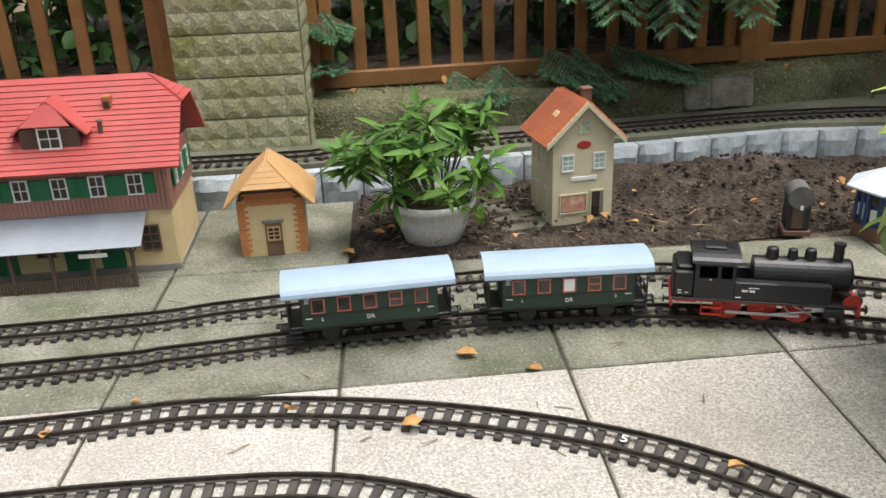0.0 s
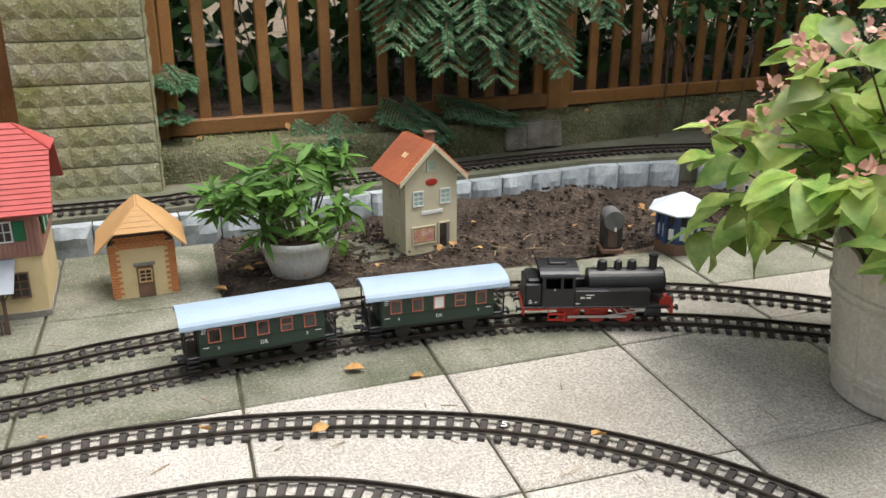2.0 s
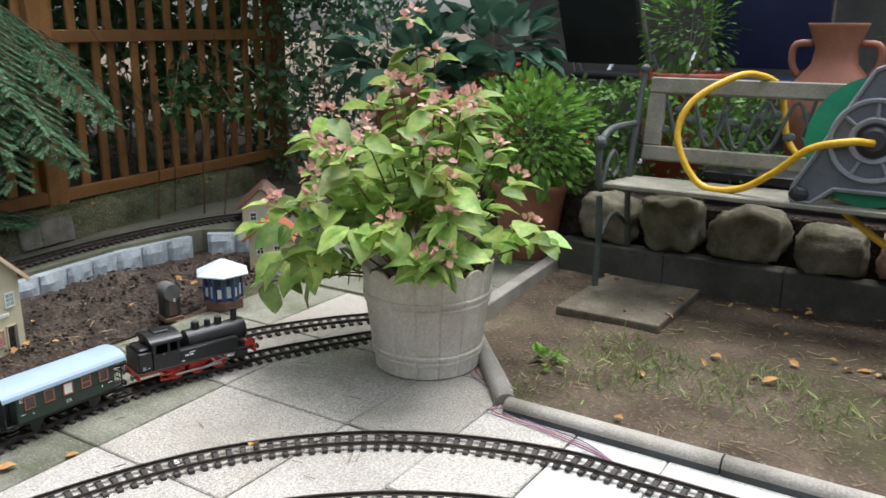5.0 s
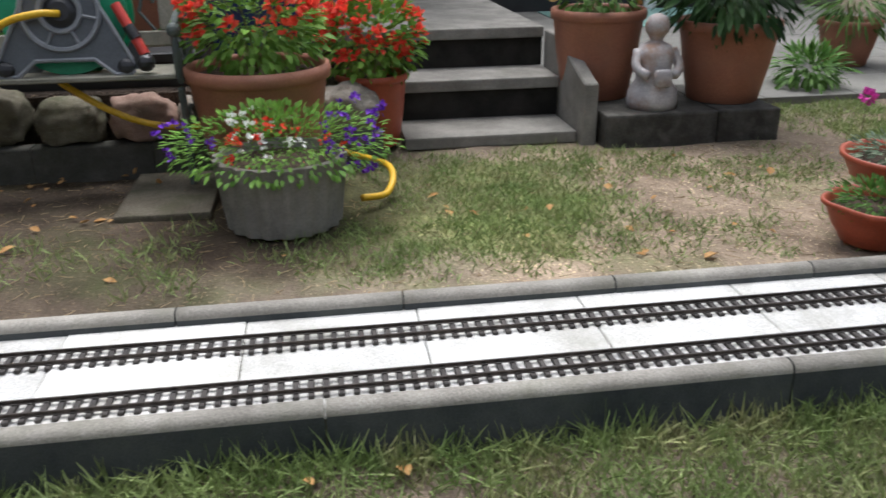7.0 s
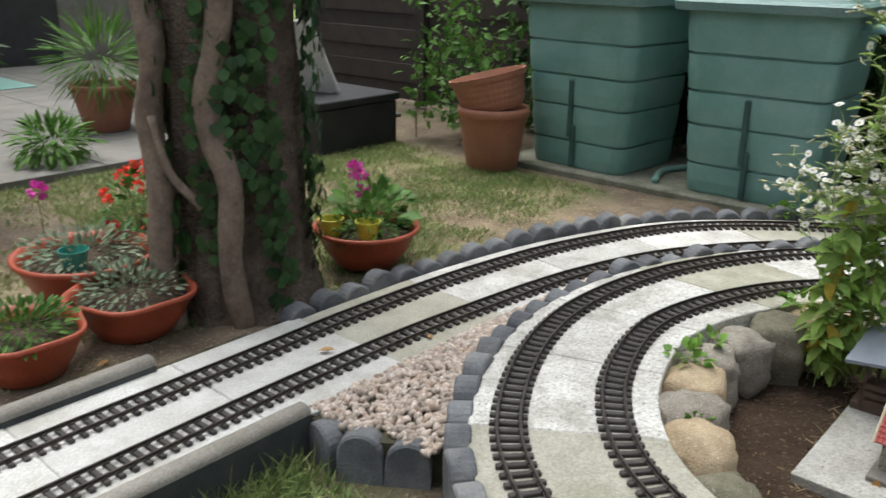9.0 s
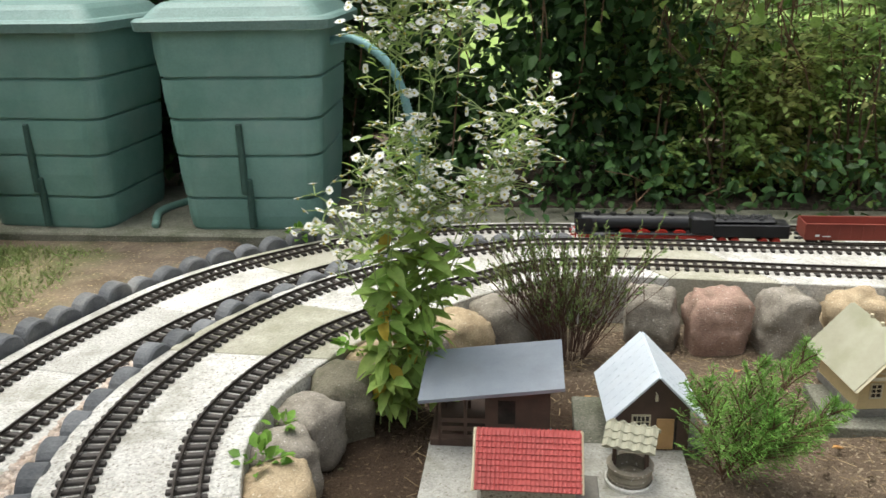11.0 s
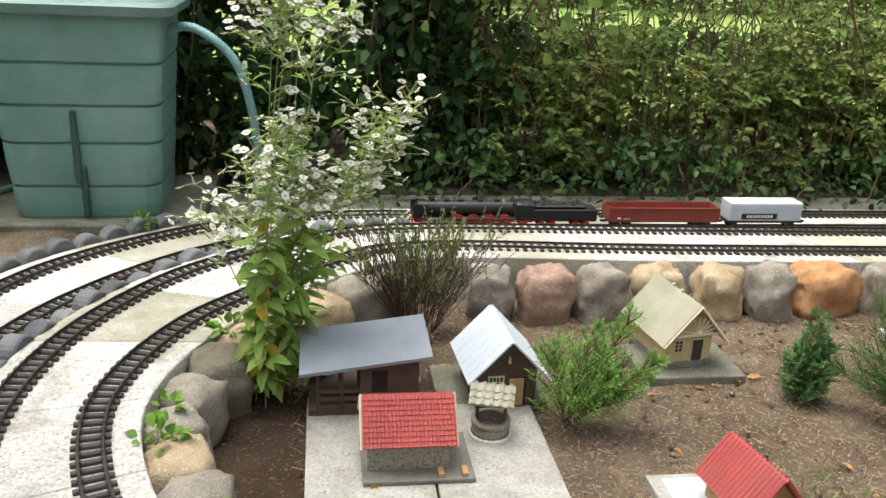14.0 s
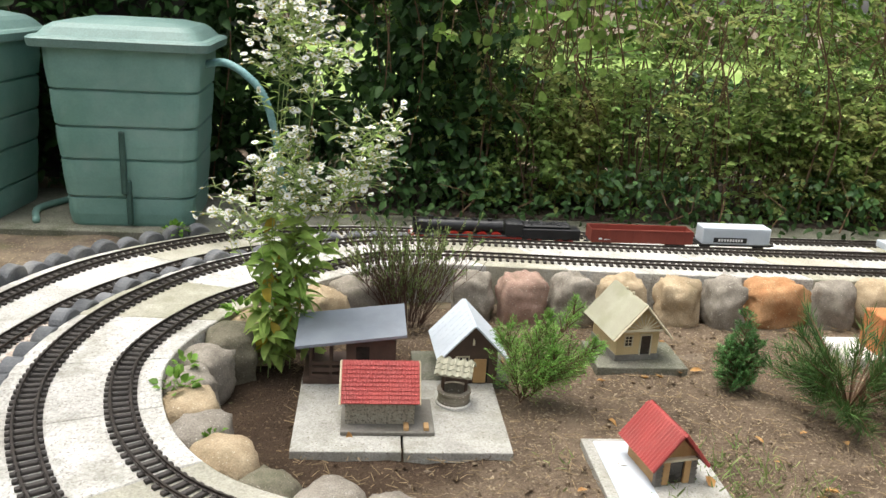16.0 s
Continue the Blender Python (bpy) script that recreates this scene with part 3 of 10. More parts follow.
def track(label, line, near, lift=0.0):
    """A railway track: two rails, and a sleeper every step of the line; those the test near() picks are parts of their own."""
    t = thing("railway_track", label, "railway track", group="garden railway tracks")
    for s in (-1, 1):
        bm = bmesh.new()
        pts = offset(line, s * 0.0245)
        rings = []
        for i, p in enumerate(pts):
            d = (pts[min(i + 1, len(pts) - 1)] - pts[max(i - 1, 0)]).normalized()
            n = Vector((-d.y, d.x, 0)).normalized()
            rings.append([bm.verts.new(p + n * u + Vector((0, 0, 0.009 + h + lift))) for u, h in rail_profile()])
        for a, b in zip(rings, rings[1:]):
            for k in range(10):
                bm.faces.new((a[k], b[k], b[(k + 1) % 10], a[(k + 1) % 10]))
        part("rail", bm, M_RAIL, t)
    rest = bmesh.new()
    made = 0
    for i, p in enumerate(line[:-1]):
        d = line[i + 1] - p
        m = Matrix.Translation((p.x, p.y, p.z + lift)) @ Matrix.Rotation(math.atan2(d.y, d.x), 4, "Z")
        if near(p) and made < 300:
            made += 1
            o = new("sleeper", SLEEPER)
            o.parent, o.matrix_basis = t, m
        else:
            box(rest, -0.0065, -0.04, 0.0, 0.0065, 0.04, 0.009, m=m)
            for s in (-1, 1):
                box(rest, -0.005, s * 0.0235 - 0.006, 0.008, 0.005, s * 0.0235 + 0.006, 0.0115, m=m)
    if len(rest.verts):
        tagged(part("far_sleeper", rest, M_SLEEPER, t), kind="stuff")
    else:
        rest.free()
    return t


track("dark narrow-gauge garden track along the outer edge", OUTER, lambda p: -0.8 < p.x and p.y > -4.4)
track("dark narrow-gauge garden track along the inner edge", INNER, lambda p: -0.8 < p.x and p.y > -4.4)
track("dark garden track on the outer side of the loop", RING_OUT, lambda p: p.x > -1.8)
track("dark garden track on the inner side of the loop", RING_IN, lambda p: p.x > -1.8)
track("dark garden track carrying the passenger train", TRAIN, lambda p: p.x > -0.9)
track("dark garden siding along the platform", SIDING, lambda p: p.x > -0.9)
track("dark garden track on the raised ledge", FAR, lambda p: p.x > -0.8)


# ---- edgings, walls, fence ----
def palisade_mesh(w=0.1, d=0.055, h=0.2):
    """A half-round topped concrete edging block."""
    bm = bmesh.new()
    prof = [(-w / 2, -0.14), (w / 2, -0.14)] + [(w / 2 * math.cos(a), h - 0.14 - w * 0.45 + w * 0.45 * math.sin(a)) for a in (math.pi * k / 10 for k in range(11))]
    a = [bm.verts.new((x, -d / 2, z)) for x, z in prof]
    b = [bm.verts.new((x, d / 2, z)) for x, z in prof]
    n = len(prof)
    bm.faces.new(a)
    bm.faces.new(b[::-1])
    for k in range(n):
        bm.faces.new((a[k], b[k], b[(k + 1) % n], a[(k + 1) % n]))
    bmesh.ops.recalc_face_normals(bm, faces=list(bm.faces))
    es = [e for e in bm.edges if all(v.co.z > 0 for v in e.verts) and abs(e.verts[0].co.y - e.verts[1].co.y) < 1e-6]
    bmesh.ops.bevel(bm, geom=es, offset=0.005, segments=1, affect="EDGES")
    return mesh_of("edging_block", bm, M_PALISADE)


PALISADE = palisade_mesh()


def palisade_row(label, line, z, seed, step=0.105):
    r = rng_of(seed)
    t = thing("palisade_edging", label, "edging", kind="structure")
    pts = spline([tuple(p) for p in line], step)
    for p, q in zip(pts, pts[1:]):
        o = new("edging_block", PALISADE)
        o.parent = t
        c = (p + q) / 2
        o.matrix_basis = pose(c.x, c.y, z + r.uniform(-0.012, 0.012), r.uniform(-4, 4), r.uniform(-3, 3), math.degrees(math.atan2(q.y - p.y, q.x - p.x)) + r.uniform(-4, 4))


def picked(line, test, every):
    p = [q for q in line if test(q)]
    return p[::every] + ([p[-1]] if (len(p) - 1) % every else [])


palisade_row("row of dark half-round concrete edging blocks along the curve", offset(picked(OUTER, lambda p: p.y < -3.0 and p.x > 0.05, 10), 0.135), -0.022, 1)
palisade_row("row of dark half-round concrete edging blocks between the loops", offset(picked(RING_OUT, lambda p: p.x > -1.7 and p.x > -0.85 or (p.y > -3 and p.x > -1.7), 10), 0.105), Z1 - 0.045, 2)
palisade_row("short row of dark concrete edging blocks beside the grass", [Vector((0.50, -2.76, 0)), Vector((0.40, -2.735, 0)), Vector((0.2, -2.86, 0))], -0.055, 3)

# gravel wedge between the tracks
_b = bmesh.new()
prism(_b, [(0.52, -2.74), (0.34, -2.76), (0.2, -2.86), (0.36, -3.1), (0.45, -3.5), (0.4, -3.95), (0.3, -4.2), (0.5, -3.85), (0.58, -3.3)], -0.15, -0.012)
gravel_bed = solo("gravel_bed", _b, M_JOINT, "dark ground below the loose gravel", "gravel bed", kind="structure")
M_PEBBLE = surface("river_pebble", (0.38, 0.30, 0.23), (0.52, 0.45, 0.39), 30, 0.7, 0.2, 200, (0.36, 0.25, 0.19), 25, 0.7, island=0.3)
_r = rng_of(11)
_b = bmesh.new()
for _k in range(4200):
    _y = _r.uniform(-4.0, -2.76)
    _x0 = 0.2 + (-2.86 - _y) * 0.55 if _y > -3.3 else 0.44
    _x0 = max(_x0, 0.36 if _y > -2.8 else 0.2)
    _x = _r.uniform(_x0, 0.525 - max(0, -3.3 - _y) * 0.05)
    if _x < _x0:
        continue
    _q = _r.uniform(0.005, 0.0115)
    _m = Matrix.Translation((_x, _y, -0.008 + _r.uniform(0, 0.008))) @ Euler((_r.uniform(0, 6), _r.uniform(0, 6), _r.uniform(0, 6))).to_matrix().to_4x4() @ Matrix.Diagonal((_q * 1.3, _q, _q * 0.7, 1))
    bmesh.ops.create_icosphere(_b, subdivisions=1, radius=1, matrix=_m)
solo("gravel", _b, M_PEBBLE, "loose beige and brown river pebbles between the tracks", "gravel", kind="stuff", smooth=True)

# stones round the sunken bed, and the boulders that hold the far straight
STONES = [surface("stone_" + n, a, b, 14, 0.92, 0.55, 230, c, 10, 0.75, speck=d, speck_scale=160, speck_at=0.68, bump_dist=0.007, mottle=(0.7, 1.25)) for n, a, b, c, d in (
    ("grey", (0.22, 0.195, 0.16), (0.35, 0.315, 0.265), (0.14, 0.125, 0.09), (0.5, 0.47, 0.42)),
    ("pink", (0.31, 0.20, 0.155), (0.44, 0.30, 0.24), (0.20, 0.15, 0.11), (0.58, 0.5, 0.43)),
    ("tan", (0.35, 0.265, 0.165), (0.49, 0.39, 0.26), (0.22, 0.18, 0.11), (0.6, 0.53, 0.4)),
    ("rust", (0.38, 0.185, 0.085), (0.49, 0.29, 0.15), (0.27, 0.15, 0.075), (0.55, 0.43, 0.28)),
    ("mossy", (0.135, 0.122, 0.088), (0.225, 0.205, 0.15), (0.075, 0.085, 0.04), (0.3, 0.28, 0.22)))]


def boulder(c, size, seed, kind, label, rz=0.0, group="boulders", rough=0.25):
    bm = bmesh.new()
    rock(bm, (0, 0, 0), size, seed, 4, rough=rough)
    return solo("boulder", bm, STONES[kind], label, "boulder", group, smooth=True, m=pose(*c, 0, 0, rz))


_edge = offset(picked(RING_IN, lambda p: p.x > -0.75 or False, 1), -0.16)
_edge = spline([tuple(p) for p in _edge[::6]], 0.15)
_r = rng_of(4)
for _k, p in enumerate(_edge):
    if p.x < -0.72 and p.y > -3.5:
        continue
    _s = _r.uniform(0.9, 1.15)
    boulder((p.x, p.y, -0.045), (0.086 * _s, 0.080 * _s, 0.096 * _s), 20 + _k, (2, 0, 0, 4, 2, 0)[_k % 6], "rounded mossy fieldstone edging the sunken bed", _r.uniform(0, 360), "stones round the bed", 0.14)
for _k, (x, w, kd, lab) in enumerate(((-0.93, 0.085, 0, "grey rounded granite boulder below the track"), (-1.12, 0.10, 1, "pink granite boulder below the track"), (-1.31, 0.095, 0, "grey-brown speckled boulder below the track"), (-1.51, 0.095, 2, "pale tan boulder below the track"), (-1.735, 0.092, 2, "yellowish sandstone boulder below the track"), (-1.912, 0.085, 0, "grey coarse-grained boulder below the track"), (-2.145, 0.135, 3, "rust-orange squared boulder below the track"), (-2.365, 0.088, 0, "dark grey boulder below the track"), (-2.55, 0.1, 2, "tan boulder below the track"), (-2.75, 0.1, 1, "reddish boulder below the track"), (-2.97, 0.1, 0, "grey boulder below the track"))):
    boulder((x, -4.42 + 0.015 * (_k % 3), -0.04), (w, 0.08, 0.108 + 0.006 * (_k % 3)), 60 + _k, kd, lab, (-8, 5, 10, -5)[_k % 4], "boulders below the far straight")
for _k, (y, w, h, kd, lab) in enumerate(((0.85, 0.12, 0.10, 4, "dark mossy boulder on the low wall"), (0.60, 0.12, 0.115, 4, "olive-grey rounded boulder on the low wall"), (0.325, 0.135, 0.105, 4, "mossy grey boulder on the low wall"), (0.04, 0.125, 0.085, 4, "dark rough boulder on the low wall"), (-0.225, 0.12, 0.085, 1, "pinkish granite boulder on the low wall"), (-0.46, 0.11, 0.08, 0, "grey boulder on the low wall"), (-0.72, 0.12, 0.09, 4, "dark boulder on the low wall"), (-0.98, 0.11, 0.09, 0, "grey boulder on the low wall"))):
    boulder((2.33, y, 0.11 + h * 0.9), (0.1, w, h), 90 + _k, kd, lab, 0, "boulders behind the bench")

# grey stone edging of the soil bed
GREY = thing("grey_stone_edging", "row of grey painted upright edging stones with moulded faces", "edging", kind="structure")


def grey_stone(parent, p, q, z0, z1, seed):
    r = rng_of(seed)
    d = q - p
    l = d.length - 0.004
    bm = bmesh.new()
    nx, nz = 7, 5
    g = []
    for j in range(nz + 1):
        row = []
        for i in range(nx + 1):
            u, w = i / nx, j / nz
            edge = min(u, 1 - u, w * 0.8, (1 - w) * 0.8) * 2
            y = -0.018 - 0.014 * min(1, edge * 3) - 0.012 * noise.noise(Vector((u * 3 + seed, w * 3, 0))) * min(1, edge * 4)
            row.append(bm.verts.new((0.002 + u * l, y, z0 + w * (z1 - z0) + (0.006 * noise.noise(Vector((u * 2 + seed, 9, 0))) if j == nz else 0))))
        g.append(row)
    back = [bm.verts.new((0.002, 0.02, z0)), bm.verts.new((0.002 + l, 0.02, z0)), bm.verts.new((0.002 + l, 0.02, z1)), bm.verts.new((0.002, 0.02, z1))]
    for j in range(nz):
        for i in range(nx):
            bm.faces.new((g[j][i], g[j][i + 1], g[j + 1][i + 1], g[j + 1][i]))
    bm.faces.new([*g[nz], back[2], back[3]])
    bm.faces.new([back[0], back[3], *[g[j][0] for j in range(nz, -1, -1)]])
    bm.faces.new([*[g[j][nx] for j in range(nz + 1)], back[2], back[1]])
    bm.faces.new(back[::-1])
    bmesh.ops.recalc_face_normals(bm, faces=list(bm.faces))
    part("edging_stone", bm, M_GREYSTONE, parent, at=pose(p.x, p.y, 0, r.uniform(-2, 2), 0, math.degrees(math.atan2(d.y, d.x))))


_line = spline([(-1.7, 2.19, 0), (-0.58, 2.215, 0), (-0.22, 2.235, 0), (0.33, 2.285, 0), (0.69, 2.325, 0), (1.2, 2.385, 0), (1.57, 2.34, 0)], 0.115)
for _k, (p, q) in enumerate(zip(_line, _line[1:])):
    grey_stone(GREY, p, q, -0.06, 0.085, _k)
_line = spline([(1.58, 2.33, 0), (1.7, 2.2, 0), (1.78, 2.05, 0)], 0.115)
for _k, (p, q) in enumerate(zip(_line, _line[1:])):
    grey_stone(GREY, p, q, -0.06, 0.085, 40 + _k)

M_LEDGE = surface("mossy_ledge", (0.12, 0.125, 0.085), (0.19, 0.185, 0.14), 5, 0.95, 0.4, 120, (0.07, 0.08, 0.04), 4, 0.6)
# ledge of the raised track
_b = bmesh.new()
_p = [(-3.3, 2.21), (-0.58, 2.235), (0.33, 2.305), (0.69, 2.345), (1.2, 2.405), (1.58, 2.36), (1.8, 2.08), (2.4, 2.2), (2.3, 2.75), (1.7, 2.72), (1.0, 2.6), (-0.3, 2.5), (-3.3, 2.45)]
prism(_b, _p, -0.05, 0.098)
solo("ledge", _b, M_LEDGE, "mossy concrete ledge under the raised track", "ledge", kind="structure")

# dark soil bed
_v, _f = [], []
_nx, _ny = 64, 28
for _j in range(_ny + 1):
    for _i in range(_nx + 1):
        x = -0.13 + 1.95 * _i / _nx
        y0, y1 = 1.76 + 0.06 * max(0, min(1, x / 0.9)) + 0.12 * smooth_step(0.9, 1.6, x), 2.24 + 0.11 * x - 0.08 * max(0, x - 1.1)
        y = y0 + (y1 - y0) * _j / _ny
        m = math.exp(-((x - 0.95) / 0.32) ** 2 - ((y - 2.12) / 0.13) ** 2)
        z = 0.004 + 0.085 * m + 0.03 * math.exp(-((x - 0.6) / 0.2) ** 2) * smooth_step(2.0, 2.25, y)
        z += 0.010 * noise.noise(Vector((x * 14, y * 14, 0))) * (0.4 + m) + 0.012 * noise.noise(Vector((x * 34, y * 34, 5)))
        if _j == 0 or _i in (0, _nx):
            z = -0.02
        _v.append((x, y, z))
_f = [(j * (_nx + 1) + i, j * (_nx + 1) + i + 1, (j + 1) * (_nx + 1) + i + 1, (j + 1) * (_nx + 1) + i) for j in range(_ny) for i in range(_nx)]
tagged(new("soil_bed", quads_mesh("soil_bed", _v, _f, M_SOIL, True)), "heaped dark crumbly garden soil behind the platform", "soil bed", kind="structure")

# soil of the sunken bed
M_BEDSOIL = surface("dry_bed_soil", (0.15, 0.11, 0.075), (0.22, 0.165, 0.115), 7, 1.0, 1.0, 130, (0.09, 0.065, 0.045), 4, 0.7, speck=(0.36, 0.29, 0.2), speck_scale=95, speck_at=0.62, bump_dist=0.022)
ground_tone(M_BEDSOIL, (-0.42, -3.6), 0.5, (0.42, 0.38, 0.36))
_v, _f = [], []
_n = 70
for _j in range(_n + 1):
    for _i in range(_n + 1):
        x, y = -3.2 + 3.25 * _i / _n, -4.48 + 1.6 * _j / _n
        d = math.hypot(x + 0.72, y + 3.62) - 0.72 if x > -0.72 else -1
        z = -0.112 + 0.015 * noise.noise(Vector((x * 5, y * 5, 1))) + 0.008 * noise.noise(Vector((x * 21, y * 21, 2))) - 0.2 * smooth_step(0.0, 0.12, d)
        _v.append((x, y, z))
_f = [(j * (_n + 1) + i, j * (_n + 1) + i + 1, (j + 1) * (_n + 1) + i + 1, (j + 1) * (_n + 1) + i) for j in range(_n) for i in range(_n)]
tagged(new("sunken_bed", quads_mesh("sunken_bed", _v, _f, M_BEDSOIL, True)), "dry brown soil of the sunken bed, strewn with litter", "soil bed", kind="structure")

# terrace wall with an old rough block in it
_b = bmesh.new()
_top = [(-3.3, 2.5), (-0.25, 2.56), (0.27, 2.56), (0.73, 2.61), (1.1, 2.66), (1.7, 2.76), (2.4, 2.86)]
for a, b in zip(_top, _top[1:]):
    n = 8
    for k in range(n):
        p = (a[0] + (b[0] - a[0]) * k / n, a[1] + (b[1] - a[1]) * k / n)
        q = (a[0] + (b[0] - a[0]) * (k + 1) / n, a[1] + (b[1] - a[1]) * (k + 1) / n)
        vs = [_b.verts.new((*p, 0.05)), _b.verts.new((*q, 0.05)), _b.verts.new((q[0], q[1] + 0.02, 0.2)), _b.verts.new((p[0], p[1] + 0.02, 0.2)), _b.verts.new((q[0], q[1] + 0.14, 0.205)), _b.verts.new((p[0], p[1] + 0.14, 0.205))]
        _b.faces.new(vs[:4])
        _b.faces.new((vs[3], vs[2], vs[4], vs[5]))
bmesh.ops.remove_doubles(_b, verts=list(_b.verts), dist=0.002)
bmesh.ops.subdivide_edges(_b, edges=list(_b.edges), cuts=2, use_grid_fill=True)
for v in _b.verts:
    v.co += 0.010 * noise.noise_vector(v.co * 9) + 0.006 * noise.noise_vector(v.co * 23)
solo("terrace_wall", _b, M_WALL, "low mossy green retaining wall of worn concrete", "wall", kind="structure", smooth=True)
for _k, (x, w) in enumerate(((1.0, 0.045), (1.12, 0.075))):
    _b = bmesh.new()
    box(_b, -w, -0.03, -0.05, w, 0.03, 0.05, 0.012, seg=2)
    bmesh.ops.subdivide_edges(_b, edges=list(_b.edges), cuts=1, use_grid_fill=True)
    for v in _b.verts:
        v.co += 0.006 * noise.noise_vector(v.co * 30 + Vector((_k, 0, 0)))
    solo("wall_stone", _b, STONES[0], "rough pale natural stone set in the terrace wall", "stone", m=pose(x, 2.672 + 0.1 * (x - 0.99), 0.14, -8, 0, 7), smooth=True)

# brick-patterned pillar of moulded blocks
M_PILLAR = surface("lichen_covered_block", (0.30, 0.295, 0.15), (0.41, 0.395, 0.28), 5, 0.95, 0.8, 130, (0.17, 0.18, 0.045), 5.5, 0.9, piece=0.08, mottle=(0.65, 1.25), speck=(0.5, 0.49, 0.42), speck_scale=90, speck_at=0.67)
pillar = thing("pillar", "stout pillar of moulded concrete blocks, covered in yellow-green lichen", "pillar", kind="structure")
PX0, PX1, PY, PZ = -0.615, -0.245, 2.45, 0.09


def bossed_block(w, h, n, m):
    """A block face pressed into pyramid bosses."""
    bm = bmesh.new()
    for i in range(n):
        for j in range(m):
            x0, x1, z0, z1 = w * i / n, w * (i + 1) / n, h * j / m, h * (j + 1) / m
            c = [bm.verts.new((x, 0, z)) for x, z in ((x0, z0), (x1, z0), (x1, z1), (x0, z1))]
            i0 = [bm.verts.new((x, -0.0055, z)) for x, z in ((x0 + (x1 - x0) * 0.36, z0 + (z1 - z0) * 0.36), (x1 - (x1 - x0) * 0.36, z0 + (z1 - z0) * 0.36), (x1 - (x1 - x0) * 0.36, z1 - (z1 - z0) * 0.36), (x0 + (x1 - x0) * 0.36, z1 - (z1 - z0) * 0.36))]
            bm.faces.new(i0)
            for k in range(4):
                bm.faces.new((c[k], c[(k + 1) % 4], i0[(k + 1) % 4], i0[k]))
    bmesh.ops.remove_doubles(bm, verts=list(bm.verts), dist=1e-4)
    return mesh_of("block", bm, M_PILLAR)


_face = bossed_block(0.366, 0.118, 6, 2)
_side = bossed_block(0.356, 0.118, 6, 2)
for _k in range(12):
    o = new("block", _face)
    o.parent, o.matrix_basis = pillar, pose(PX0 + 0.002, PY, PZ - 0.02 + 0.122 * _k)
    o = new("block", _side)
    o.parent, o.matrix_basis = pillar, pose(PX1, PY + 0.006, PZ - 0.02 + 0.122 * _k, 0, 0, 90)
_b = bmesh.new()
box(_b, PX0 + 0.005, PY + 0.006, -0.05, PX1 - 0.006, PY + 0.37, 1.6)
part("core", _b, M_PILLAR, pillar)

# picket fence on the terrace
M_PICKET = M_FENCE
_pick = bmesh.new()
box(_pick, -0.0205, -0.009, 0.0, 0.0205, 0.009, 0.86, 0.004)
PICKET = mesh_of("picket", _pick, M_PICKET)


def fence_run(label, a, b, z, r):
    t = thing("picket_fence", label, "fence", group="picket fence")
    a, b = Vector(a), Vector(b)
    d = b - a
    ang = math.degrees(math.atan2(d.y, d.x))
    n = int(d.length / 0.106)
    for i in range(n):
        p = a + d * ((i + 0.5) / n)
        o = new("picket", PICKET)
        o.parent = t
        o.matrix_basis = pose(p.x, p.y, z + 0.0, r.uniform(-1, 1), r.uniform(-1.2, 1.2), ang)
    for h in (0.035, 0.68):
        bm = bmesh.new()
        box(bm, 0, -0.042, z + h - 0.03, d.length, -0.0095, z + h + 0.022, 0.004)
        part("rail", bm, M_FENCE, t, at=pose(a.x, a.y, 0, 0, 0, ang))
    for p in (a, b):
        bm = bmesh.new()
        box(bm, -0.033, -0.048, z - 0.1, 0.033, 0.02, z + 0.9, 0.006)
        part("post", bm, M_FENCE, t, at=pose(p.x, p.y, 0, 0, 0, ang))


_r = rng_of(8)
fence_run("orange-brown stained wooden picket fence on the terrace", (-0.25, 2.74, 0), (1.235, 2.88, 0), 0.205, _r)
fence_run("orange-brown stained wooden picket fence beside spruce twigs", (1.27, 2.885, 0), (2.75, 3.02, 0), 0.205, _r)
fence_run("orange-brown stained wooden picket fence behind the station", (-2.4, 2.56, 0), (-0.66, 2.70, 0), 0.12, _r)

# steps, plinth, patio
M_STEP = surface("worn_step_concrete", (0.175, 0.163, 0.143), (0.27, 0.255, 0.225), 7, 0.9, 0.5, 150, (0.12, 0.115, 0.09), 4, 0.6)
M_STEPDARK = surface("shaded_step_concrete", (0.016, 0.015, 0.013), (0.034, 0.031, 0.027), 7, 0.9, 0.4, 150, (0.05, 0.05, 0.04), 6, 0.6)
M_PLINTH = surface("stained_plinth_concrete", (0.045, 0.042, 0.036), (0.085, 0.08, 0.07), 9, 0.9, 0.5, 150, (0.17, 0.16, 0.14), 7, 0.6)
stairs = thing("steps", "worn grey concrete garden steps up to the porch", "steps", kind="structure")
for x, z in ((2.42, 0.03), (2.71, 0.205), (2.99, 0.385)):
    _b = bmesh.new()
    box(_b, x, -1.92, z - 0.05, x + (0.36 if z < 0.3 else 2.2), -1.2 if z < 0.3 else -0.9, z, 0.008, seg=2)
    part("tread", _b, M_STEP, stairs)
    # riser colour holds the shade of the upright faces
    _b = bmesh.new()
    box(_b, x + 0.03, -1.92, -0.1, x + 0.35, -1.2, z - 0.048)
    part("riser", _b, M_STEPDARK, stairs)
_b = bmesh.new()
_s = [(2.36, -0.05), (2.36, 0.235), (2.42, 0.25), (2.80, 0.37), (3.0, 0.37), (3.0, -0.05)]
_a = [_b.verts.new((x, -1.925, z)) for x, z in _s]
_c = [_b.verts.new((x, -1.985, z)) for x, z in _s]
_b.faces.new(_a)
_b.faces.new(_c[::-1])
for k in range(6):
    _b.faces.new((_a[k], _c[k], _c[(k + 1) % 6], _a[(k + 1) % 6]))
bmesh.ops.recalc_face_normals(_b, faces=list(_b.faces))
